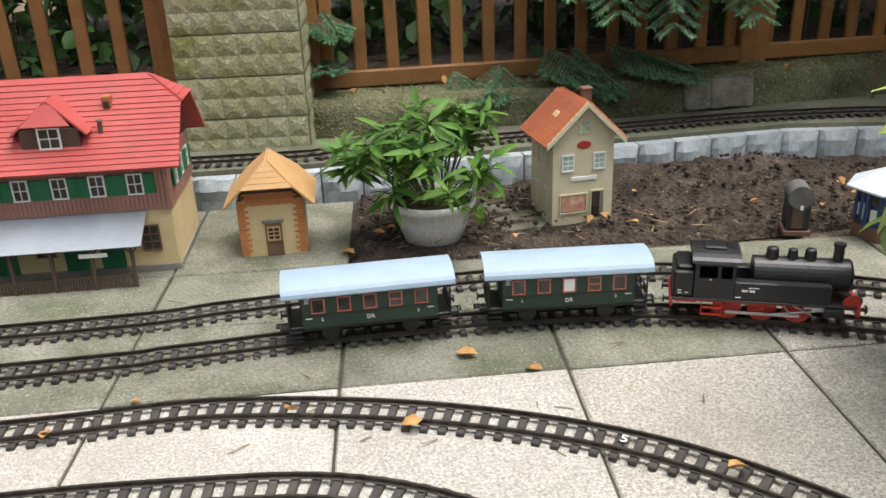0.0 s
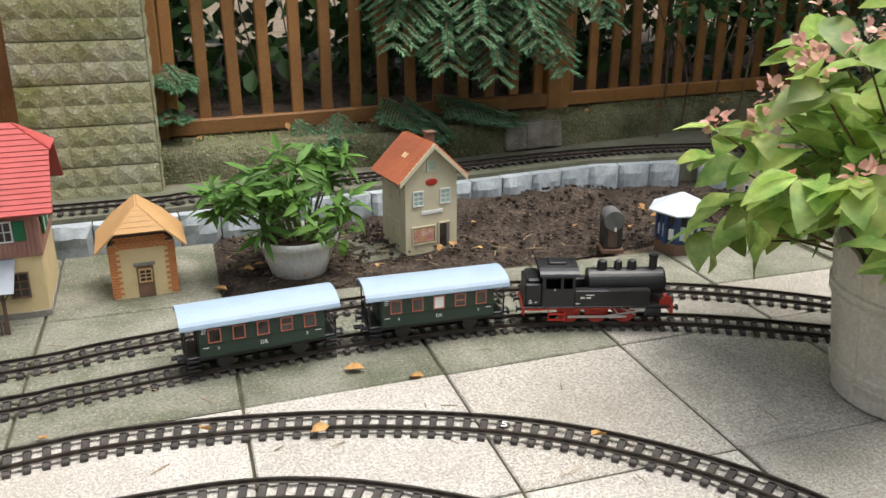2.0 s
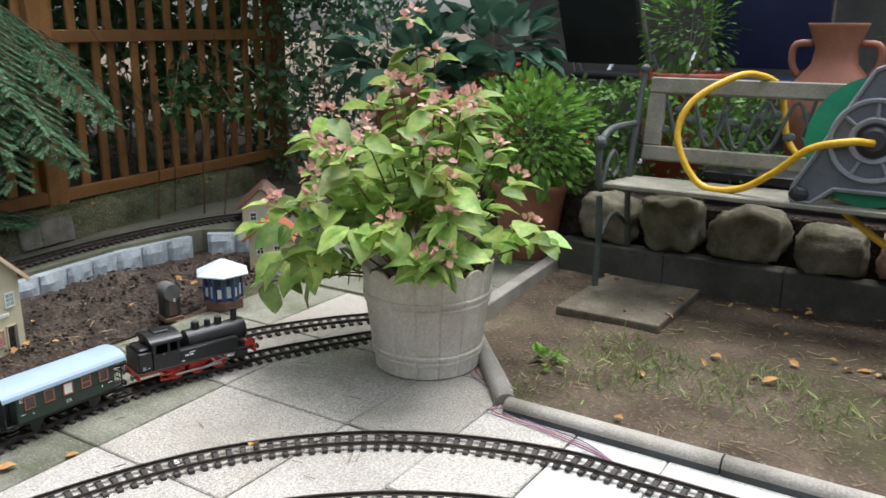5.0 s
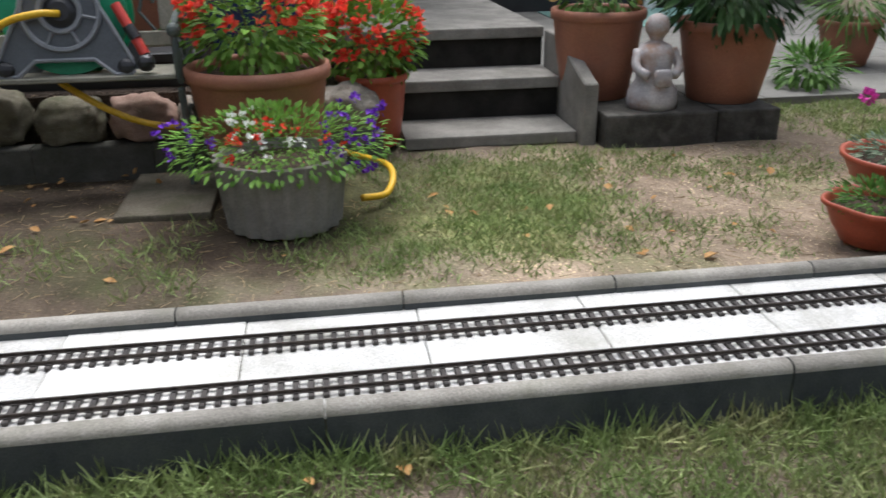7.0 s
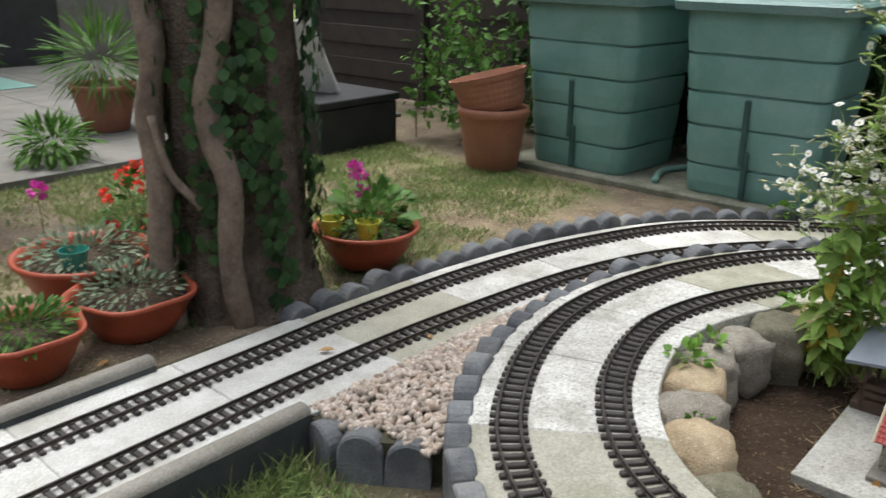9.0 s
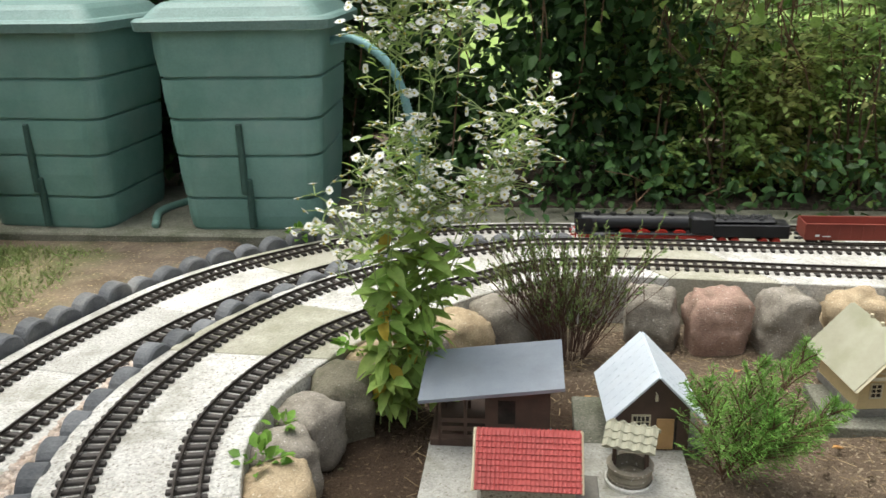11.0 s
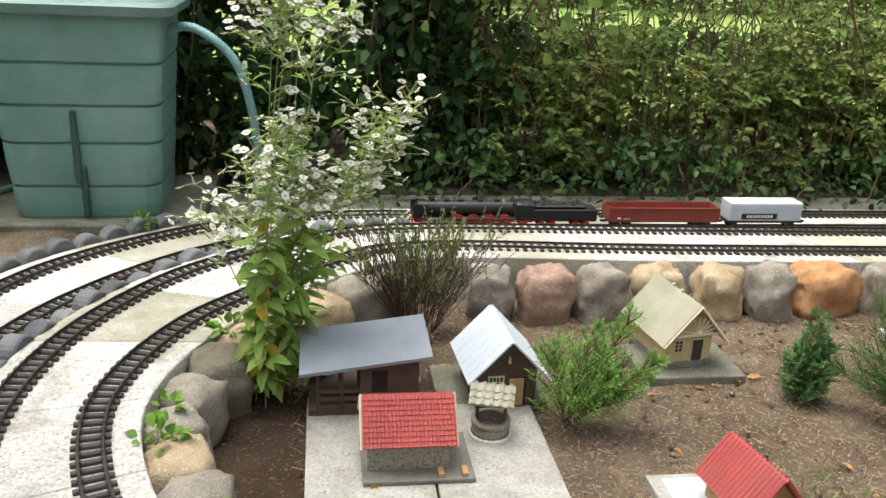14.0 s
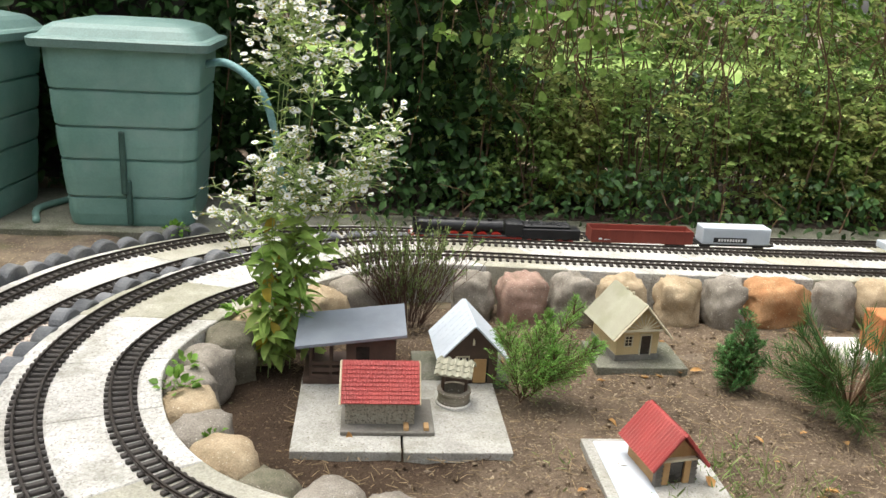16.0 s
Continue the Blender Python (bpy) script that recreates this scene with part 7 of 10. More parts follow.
# ---- pots, bench, tanks ----
M_POTSOIL = surface("potting_soil", (0.045, 0.032, 0.024), (0.08, 0.058, 0.042), 30, 1.0, 0.8, 160, (0.14, 0.10, 0.06), 30, 0.6)
M_WHITEPOT = surface("white_glazed_pot", (0.83, 0.82, 0.80), (0.87, 0.86, 0.84), 8, 0.35, 0.05, 120, (0.55, 0.53, 0.50), 14, 0.4)
M_WOODPOT = surface("whitewashed_tub", (0.52, 0.475, 0.40), (0.64, 0.60, 0.52), 9, 0.75, 0.4, 130, (0.38, 0.34, 0.27), 8, 0.6)
M_TROUGH = surface("ribbed_grey_concrete", (0.22, 0.205, 0.18), (0.30, 0.28, 0.245), 9, 0.9, 0.4, 140, (0.15, 0.15, 0.12), 6, 0.6)
M_STEM = surface("green_stem", (0.10, 0.13, 0.04), (0.16, 0.17, 0.06), 20, 0.7, 0.1, 100)
M_TWIG = surface("brown_twig", (0.12, 0.075, 0.045), (0.18, 0.115, 0.07), 20, 0.9, 0.2, 100)
M_IRON = surface("dark_cast_iron", (0.05, 0.065, 0.06), (0.08, 0.095, 0.085), 20, 0.6, 0.2, 120, (0.12, 0.09, 0.06), 12, 0.4)
M_YELLOWHOSE = surface("yellow_hose", (0.62, 0.36, 0.01), (0.70, 0.43, 0.02), 20, 0.4, 0.05, 120)
M_REELGREY = surface("grey_reel_plastic", (0.075, 0.082, 0.092), (0.10, 0.11, 0.12), 15, 0.5, 0.1, 150)
M_REELGREEN = surface("green_reel_plastic", (0.0, 0.19, 0.085), (0.01, 0.24, 0.11), 15, 0.4, 0.05, 150)
M_PINK = surface("pink_petal", (0.72, 0.34, 0.32), (0.76, 0.50, 0.40), 40, 0.6, 0, 60, (0.70, 0.56, 0.36), 18, 0.8, island=0.25, trans=0.3)
M_REDPETAL = surface("red_petal", (0.86, 0.055, 0.03), (0.88, 0.13, 0.085), 40, 0.5, 0, 60, island=0.2, trans=0.4)
M_WHITEPETAL = surface("white_petal", (0.87, 0.87, 0.83), (0.9, 0.9, 0.87), 40, 0.6, 0, 60, island=0.04, trans=0.3, mottle=(0.96, 1.03))
M_PURPLE = surface("purple_petal", (0.14, 0.035, 0.42), (0.2, 0.05, 0.5), 40, 0.6, 0, 60, island=0.2, trans=0.2)
M_MAGENTA = surface("magenta_petal", (0.62, 0.06, 0.38), (0.7, 0.1, 0.45), 40, 0.5, 0, 60, island=0.15, trans=0.2)
M_HYDLEAF = surface("hydrangea_leaf", (0.19, 0.36, 0.08), (0.47, 0.60, 0.18), 14, 0.45, 0.0, 70, (0.55, 0.50, 0.16), 9, 0.7, island=0.45, trans=0.45, spec=1.0)
M_BRIGHTLEAF = surface("bright_leaf", (0.12, 0.26, 0.035), (0.19, 0.34, 0.06), 14, 0.5, 0, 70, island=0.35, trans=0.3)
M_IVY = surface("ivy_leaf", (0.026, 0.066, 0.022), (0.055, 0.11, 0.036), 14, 0.4, 0, 70, island=0.4, trans=0.12)
M_HOSTA = surface("blue_green_leaf", (0.045, 0.11, 0.075), (0.075, 0.15, 0.10), 14, 0.5, 0, 70, island=0.25, trans=0.2)
M_SPRUCE = surface("spruce_needle", (0.12, 0.25, 0.13), (0.2, 0.36, 0.2), 8, 0.5, 0, 70, island=0.4, trans=0.25)
M_THUJA = surface("thuja_scale", (0.15, 0.32, 0.06), (0.24, 0.43, 0.10), 12, 0.5, 0, 70, island=0.3, trans=0.25)
M_DRYLEAF = surface("fallen_leaf", (0.38, 0.19, 0.06), (0.48, 0.30, 0.12), 40, 0.7, 0.1, 90, (0.20, 0.09, 0.04), 30, 0.6, island=0.35, trans=0.15)
M_STATUE = surface("painted_statue", (0.36, 0.335, 0.33), (0.5, 0.47, 0.46), 12, 0.6, 0.2, 100, (0.30, 0.16, 0.09), 9, 0.9)


def stalks(parent, pairs, r, material, name="stem"):
    bm = bmesh.new()
    for p, q in pairs:
        p, q = Vector(p), Vector(q)
        mid = (p + q) / 2 + Vector((0, 0, 0.06 * (q - p).length))
        tube(bm, [p, mid, q], lambda k: r * (1 - 0.5 * k), 5, False)
    return tagged(part(name, bm, material, parent), kind="stuff")


def foliage(parent, P, D, size, material, name="foliage", aspect=0.5, up=0.6, droop=0.15, seed=0, label="", oval=False):
    r = np.random.RandomState(seed)
    n = len(P)
    N = unit_ways(r, n, 0)
    N[:, 2] = np.abs(N[:, 2]) + up
    L = size[0] + (size[1] - size[0]) * r.rand(n)
    me = (oval_leaves if oval else leaf_mesh)(name, P, D, N, L, L * aspect, material, 0.15, droop)
    ob = new(name, me)
    ob.parent = parent
    tagged(ob, label, kind="stuff")
    return ob


def clump(r, n, c, radii, hollow=0.5):
    """n places inside a lumpy ellipsoid, most of them towards its outside, and their outward ways."""
    d = unit_ways(r, n)
    k = (hollow ** 3 + (1 - hollow ** 3) * r.rand(n)) ** (1 / 3)
    lump = np.array([1 + 0.22 * noise.noise(Vector(v * 2.3) + Vector(c)) for v in d])
    P = np.asarray(c) + d * (k * lump)[:, None] * np.asarray(radii)
    return P, d


def blossoms(parent, r, centres, rad, per, size, material, name, flat=0.6):
    """Flower heads: a ball of small petals at every centre."""
    P, D = [], []
    for c in centres:
        d = unit_ways(r, per, flat)
        P.append(np.asarray(c) + d * rad * 0.35)
        D.append(d)
    return foliage(parent, np.concatenate(P), np.concatenate(D), size, material, name, 0.85, 0.3, 0.05, int(r.randint(9999)))


def pot_part(parent, profile, material, soil_z, soil_r, ripple=None, seg=40, name="pot"):
    bm = bmesh.new()
    rings = lathe(bm, profile, seg, ripple=ripple)
    bm.faces.new(rings[0][::-1])
    p = part(name, bm, material, parent, smooth=False)
    for f in p.data.polygons:
        f.use_smooth = len(f.vertices) == 4
    bm = bmesh.new()
    rr = lathe(bm, [(soil_r, soil_z), (soil_r * 0.6, soil_z + 0.006), (soil_r * 0.2, soil_z + 0.01)], 24)
    bm.faces.new(rr[-1])
    part("soil", bm, M_POTSOIL, parent)
    return p


def round_pot(parent, r0, r1, h, material, rim=0.03):
    """A flower pot with a rolled rim."""
    prof = [(r0 * 0.96, 0), (r0, 0.006), (r0 + (r1 - r0) * 0.5, h * 0.5), (r1 * 0.94, h - rim), (r1 * 0.95, h - rim + 0.002), (r1, h - rim + 0.006), (r1 * 1.01, h - rim * 0.4), (r1 * 0.99, h), (r1 * 0.93, h), (r1 * 0.9, h - 0.012), (r1 * 0.88, h - 0.05)]
    return pot_part(parent, prof, material, h - 0.035, r1 * 0.89)


# hydrangea in its wooden-look tub
def hydrangea(m):
    t = thing("potted_hydrangea", "fading pink hydrangea in a whitewashed barrel-shaped tub", "potted plant", m)
    h = 0.305
    bm = bmesh.new()
    prof = [(0.142, 0), (0.148, 0.005), (0.1505, 0.040), (0.1555, 0.043), (0.1565, 0.049), (0.1515, 0.052), (0.1525, 0.056), (0.158, 0.059), (0.159, 0.066), (0.154, 0.069), (0.1555, 0.074), (0.157, 0.078), (0.1725, 0.196), (0.1775, 0.199), (0.1785, 0.205), (0.1735, 0.208), (0.1745, 0.213), (0.1795, 0.216), (0.1805, 0.223), (0.1755, 0.226), (0.178, 0.25), (0.184, h), (0.176, h), (0.168, 0.25), (0.16, 0.2)]
    last = len(prof) - 4
    rings = lathe(bm, prof, 160, ripple=lambda a, i: 0.978 if i <= last and round(a / math.pi * 80) % 10 == 0 else 1.0)
    for k, v in enumerate(rings[last]):
        v.co.z -= 0.02 * (1 - abs(math.sin(2 * math.pi * k / 160 * 8))) ** 1.6
        rings[last + 1][k].co.z = v.co.z
    bm.faces.new(rings[0][::-1])
    tub = part("tub", bm, M_WOODPOT, t, "whitewashed stave tub with scalloped rim and hoops")
    bm = bmesh.new()
    rr = lathe(bm, [(0.168, 0.255), (0.08, 0.262), (0.02, 0.266)], 24)
    bm.faces.new(rr[-1])
    part("soil", bm, M_POTSOIL, t)
    r = np.random.RandomState(12)
    tips, stems = [], []
    for k in range(48):
        a, s = r.uniform(0, 2 * math.pi), math.sqrt(r.rand())
        zt = 0.38 + 0.47 * (1 - s ** 1.6) * r.uniform(0.7, 1.03) + 0.10 * r.rand()
        if k % 8 == 0:
            zt = r.uniform(0.32, 0.4)
            s = r.uniform(0.75, 1.0)
        q = (0.37 * s * math.cos(a) - 0.02, 0.37 * s * math.sin(a) + 0.04, zt)
        tips.append(q)
        stems.append(((0.07 * s * math.cos(a), 0.07 * s * math.sin(a), 0.235), q))
    for q in ((-0.16, 0.40, 0.30), (-0.26, 0.36, 0.24), (-0.05, 0.46, 0.25), (-0.30, 0.25, 0.33), (-0.2, 0.44, 0.38), (-0.1, 0.36, 0.2)):
        stems.append(((q[0] * 0.3, q[1] * 0.3, 0.25), q))
    stalks(t, stems, 0.0035, M_TWIG)
    P, D = [], []
    for (p, q) in stems:
        p, q = np.array(p), np.array(q)
        for f in np.linspace(0.42, 1.0, 6):
            for s in (0, 1):
                a = r.uniform(0, 2 * math.pi)
                c = p + (q - p) * f + np.array((0, 0, 0.05 * math.sin(math.pi * f)))
                d = np.array((math.cos(a), math.sin(a), r.uniform(-0.95, 0.25))) + 0.4 * (q - p) / np.linalg.norm(q - p)
                P.append(c)
                D.append(d)
    foliage(t, np.array(P), np.array(D), (0.06, 0.13), M_HYDLEAF, "foliage", 0.56, 1.0, 0.3, 3, "large light green leaves, some yellowing", True)
    heads = [np.array(q) + np.array((0, 0, 0.015)) for q in tips if q[2] > 0.3][:46]
    blossoms(t, r, heads, 0.05, 17, (0.013, 0.026), M_PINK, "flower_head", 0.8)
    return t


hydrangea(pose(1.115, 0.905, 0.0))


def papyrus_pot(m):
    t = thing("potted_plant", "glossy green leafy plant in a white ridged pot", "potted plant", m)
    prof = [(0.066, 0), (0.072, 0.004), (0.088, 0.055), (0.098, 0.085), (0.103, 0.087), (0.107, 0.105), (0.101, 0.106), (0.095, 0.09), (0.09, 0.07)]
    pot_part(t, prof, M_WHITEPOT, 0.088, 0.094, lambda a, i: 1 + (0.012 * math.sin(9 * a + i * 1.5) if 0 < i < 4 else 0), 72)
    r = np.random.RandomState(5)
    stems, P, D = [], [], []
    for k in range(36):
        a = r.uniform(0, 2 * math.pi)
        s = r.uniform(0.25, 1.0)
        q = np.array((0.20 * s * math.cos(a) - 0.03, 0.17 * s * math.sin(a), r.uniform(0.19, 0.345) - 0.05 * s))
        stems.append(((0.03 * math.cos(a), 0.03 * math.sin(a), 0.09), tuple(q)))
        for j in range(16):
            b = 2 * math.pi * j / 16 + r.uniform(-0.3, 0.3)
            P.append(q + np.array((0, 0, r.uniform(-0.03, 0.01))))
            D.append((math.cos(b), math.sin(b), r.uniform(-0.7, 0.9)))
    stalks(t, stems, 0.003, M_STEM)
    foliage(t, np.array(P), np.array(D), (0.045, 0.09), M_LEAF, "foliage", 0.25, 0.8, 0.25, 4, "long narrow glossy leaves")
    P, d = clump(r, 60, (0.09, -0.02, 0.11), (0.05, 0.06, 0.05), 0.2)
    foliage(t, P, d, (0.025, 0.045), M_BRIGHTLEAF, "young_leaves", 0.7, 0.8, 0.1, 6)
    return t


papyrus_pot(pose(0.085, 1.895, 0.004))


def flower_pot(m, label, r0, r1, h, mat, leaves, flowers=(), rim=0.03, square=False, name="flower_pot", spread=1.0, height=0.2, leafmat=None, leafsize=(0.03, 0.055), seed=1, aspect=0.6):
    """A pot with soil, a mound of leaves, and blossoms given as (material, count, petals, size)."""
    t = thing(name, label, "potted plant", m)
    round_pot(t, r0, r1, h, mat, rim)
    r = np.random.RandomState(seed)
    if leaves:
        P, d = clump(r, leaves, (0, 0, h + height * 0.42), (r1 * spread, r1 * spread, height * 0.6), 0.35)
        keep = P[:, 2] > h - 0.03
        foliage(t, P[keep], d[keep], leafsize, leafmat or M_LEAF, "foliage", aspect, 0.9, 0.15, seed)
        stalks(t, [((0, 0, h - 0.03), tuple(p)) for p in P[keep][:14]], 0.003, M_STEM)
    for k, (fm, count, petals, size) in enumerate(flowers):
        P, d = clump(r, count, (0, 0, h + height * 0.5), (r1 * spread, r1 * spread, height * 0.68), 0.92)
        P = P[P[:, 2] > h + height * 0.25]
        blossoms(t, r, list(P), size * 0.9, petals, (size * 0.7, size), fm, "blossom")
    return t


flower_pot(pose(2.06, -0.665, -0.012), "broad terracotta pot of red begonias and small green leaves", 0.17, 0.245, 0.425, M_TERRA, 900, ((M_REDPETAL, 60, 12, 0.036),), 0.05, height=0.32, spread=0.95, seed=21, leafmat=M_BRIGHTLEAF)
flower_pot(pose(2.5, -1.08, 0.0), "red square-looking plastic pot overflowing with scarlet flowers", 0.105, 0.145, 0.29, M_TERRARED, 800, ((M_REDPETAL, 130, 10, 0.032),), 0.03, height=0.30, spread=1.35, seed=22, leafmat=M_BRIGHTLEAF)
flower_pot(pose(2.31, 1.2, 0.0), "terracotta pot with a tall bushy small-leaved herb", 0.105, 0.16, 0.31, M_TERRA, 1300, ((M_REDPETAL, 12, 6, 0.012),), 0.04, height=0.42, spread=1.6, seed=23, leafsize=(0.03, 0.055), leafmat=M_BRIGHTLEAF)
flower_pot(pose(2.70, -2.08, 0.118), "large terracotta pot with orange and yellow flowers", 0.145, 0.205, 0.375, M_TERRA, 260, ((M_REDPETAL, 14, 8, 0.025), (M_DRYLEAF, 10, 10, 0.05)), 0.045, height=0.16, seed=24)
flower_pot(pose(2.53, -2.60, 0.118), "large terracotta pot with a dark leathery oleander", 0.15, 0.215, 0.335, M_TERRA, 1100, (), 0.045, height=0.42, spread=1.35, seed=25, leafmat=M_DARKLEAF, leafsize=(0.06, 0.11), aspect=0.28)
flower_pot(pose(1.62, -2.98, 0.0), "small white pot with upright scarlet salvia", 0.07, 0.09, 0.10, M_WHITEPOT, 130, ((M_REDPETAL, 26, 10, 0.022),), 0.015, height=0.2, seed=26)
flower_pot(pose(3.75, -3.98, 0.012), "terracotta pot with arching striped grassy leaves", 0.12, 0.18, 0.26, M_TERRA, 500, (), 0.04, height=0.3, spread=1.2, seed=27, leafmat=M_LEAF, leafsize=(0.1, 0.2), aspect=0.08)
flower_pot(pose(3.55, -4.35, 0.0), "terracotta pot half hidden behind grassy leaves", 0.12, 0.18, 0.28, M_TERRA, 60, (), 0.04, height=0.1, seed=28)
_r = np.random.RandomState(31)
_t = thing("potted_plant", "low dark green leafy clump on the patio", "plant", pose(3.2, -3.42, 0.012))
_P, _d = clump(_r, 420, (0, 0, 0.08), (0.18, 0.16, 0.10), 0.2)
foliage(_t, _P[_P[:, 2] > 0], _d[_P[:, 2] > 0], (0.05, 0.10), M_LEAF, "foliage", 0.25, 0.9, 0.35, 5)


M_SUCCULENT = surface("grey_green_succulent", (0.14, 0.21, 0.13), (0.26, 0.33, 0.22), 14, 0.6, 0, 70, (0.35, 0.3, 0.2), 12, 0.6, island=0.4, trans=0.2)


def bowl(m, label, r1, h, mat, lobes, seed, extra=()):
    t = thing("plant_bowl", label, "plant bowl", m, "bowls round the tree")
    lob = (lambda a, i: 1 + (0.055 * math.cos(lobes * a) * min(i, 4) / 4)) if lobes else None
    prof = [(r1 * 0.52, 0), (r1 * 0.58, 0.004), (r1 * 0.8, h * 0.45), (r1 * 0.94, h * 0.88), (r1 * 1.0, h * 0.9), (r1 * 1.01, h), (r1 * 0.95, h), (r1 * 0.9, h * 0.85), (r1 * 0.86, h * 0.7)]
    pot_part(t, prof, mat, h * 0.78, r1 * 0.86, lob, 72)
    r = np.random.RandomState(seed)
    P, d = clump(r, 620, (0, 0, h), (r1 * 0.82, r1 * 0.82, 0.055), 0.1)
    keep = P[:, 2] > h * 0.8
    foliage(t, P[keep], d[keep], (0.014, 0.034), M_LEAF if seed % 2 else M_SUCCULENT, "foliage", 0.4, 0.8, 0.1, seed)
    for kind, x, y in extra:
        bm = bmesh.new()
        lathe(bm, [(0.03, 0), (0.04, 0.055), (0.043, 0.057), (0.039, 0.057), (0.03, 0.02)], 20, (x, y, h * 0.85))
        part("small_cup", bm, kind, t)
    return t


M_TEAL = surface("teal_plastic", (0.03, 0.24, 0.19), (0.05, 0.28, 0.22), 14, 0.4, 0.05, 120)
M_YELLOW = surface("yellow_plastic", (0.55, 0.48, 0.05), (0.6, 0.53, 0.08), 14, 0.4, 0.05, 120)
bowl(pose(1.16, -2.41, -0.01), "lobed red-orange plastic bowl of withering succulents", 0.145, 0.125, M_TERRARED, 5, 41)
bowl(pose(1.20, -2.715, -0.01), "lobed red plastic bowl of grey-green leaves", 0.165, 0.125, M_TERRARED, 5, 42)
bowl(pose(1.50, -2.74, -0.01), "wide round red plastic bowl with a teal cup in it", 0.20, 0.15, M_TERRARED, 0, 44, ((M_TEAL, -0.06, 0.06),))
_t = bowl(pose(1.14, -3.52, -0.01), "wide red plastic bowl with pink geranium and yellow cups", 0.175, 0.13, M_TERRARED, 0, 43, ((M_YELLOW, -0.06, 0.05), (M_YELLOW, 0.05, 0.11)))
_r = np.random.RandomState(44)
_P, _d = clump(_r, 90, (0.03, -0.06, 0.16), (0.13, 0.12, 0.08), 0.2)
foliage(_t, _P, _d, (0.04, 0.07), M_LEAF, "geranium_leaf", 0.95, 1.0, 0.1, 9)
blossoms(_t, _r, [(0.02, 0.03, 0.32), (0.09, -0.06, 0.27), (0.12, -0.1, 0.2)], 0.03, 26, (0.02, 0.03), M_MAGENTA, "geranium_blossom")
stalks(_t, [((0.02, -0.02, 0.15), (0.02, 0.03, 0.32)), ((0.05, -0.05, 0.15), (0.09, -0.06, 0.27))], 0.0025, M_STEM)
_t = thing("geranium", "single pink geranium stalk behind the wide bowl", "flower", pose(1.72, -2.72, 0.0))
blossoms(_t, _r, [(0, 0, 0.28)], 0.03, 26, (0.02, 0.03), M_MAGENTA, "blossom")
stalks(_t, [((0, 0, -0.02), (0, 0, 0.28))], 0.0025, M_STEM)


def trough(m):
    t = thing("flower_trough", "ribbed grey concrete planter with white, red and purple petunias", "potted plant", m)
    bm = bmesh.new()
    rings = lathe(bm, [(0.165, 0), (0.172, 0.004), (0.198, 0.22), (0.185, 0.222), (0.175, 0.18)], 144, ripple=lambda a, i: 1 + (0.034 * math.copysign(abs(math.sin(18 * a)) ** 0.7, math.sin(18 * a)) if i < 3 else 0))
    bm.faces.new(rings[0][::-1])
    part("planter", bm, M_TROUGH, t)
    bm = bmesh.new()
    rr = lathe(bm, [(0.176, 0.19), (0.05, 0.2)], 24)
    bm.faces.new(rr[-1])
    part("soil", bm, M_POTSOIL, t)
    r = np.random.RandomState(8)
    P, d = clump(r, 2300, (0, 0.0, 0.25), (0.24, 0.33, 0.11), 0.3)
    foliage(t, P, d, (0.014, 0.028), M_BRIGHTLEAF, "foliage", 0.55, 0.8, 0.15, 8)
    for mat, n, c, rad in ((M_WHITEPETAL, 17, (-0.05, 0.05, 0.29), (0.17, 0.12, 0.08)), (M_REDPETAL, 26, (-0.1, -0.02, 0.25), (0.13, 0.18, 0.1)), (M_PURPLE, 34, (0.0, -0.24, 0.27), (0.14, 0.12, 0.12)), (M_PURPLE, 10, (-0.05, 0.27, 0.28), (0.1, 0.08, 0.06))):
        P, d = clump(r, n, c, rad, 0.9)
        blossoms(t, r, list(P), 0.012, 8, (0.011, 0.019), mat, "blossom", 1.0)
    return t


trough(pose(1.645, -0.735, -0.012))


def stacked_pots():
    t = thing("plant_pot", "tall terracotta pot with a ringed rim, holding another", "plant pot", pose(1.70, -4.90, -0.015))
    round_pot(t, 0.125, 0.175, 0.30, M_TERRA, 0.05)
    t = thing("plant_pot", "ribbed terracotta pot tilted into the one below", "plant pot", pose(1.69, -4.90, 0.252, -6, 12, 0))
    bm = bmesh.new()
    prof = [(0.14, 0.02)] + [(0.15 + 0.003 * k + (0.002 if k % 2 else 0), 0.04 + 0.014 * k) for k in range(9)] + [(0.185, 0.165), (0.19, 0.19), (0.18, 0.19), (0.165, 0.15)]
    rr = lathe(bm, prof, 40)
    bm.faces.new(rr[0][::-1])
    part("pot", bm, M_TERRA, t)
    bm = bmesh.new()
    rr = lathe(bm, [(0.168, 0.15), (0.05, 0.155)], 24)
    bm.faces.new(rr[-1])
    part("soil", bm, M_POTSOIL, t)


stacked_pots()


M_TANKDARK = surface("shaded_channel_plastic", (0.03, 0.075, 0.06), (0.05, 0.11, 0.09), 9, 0.6, 0.1, 120)


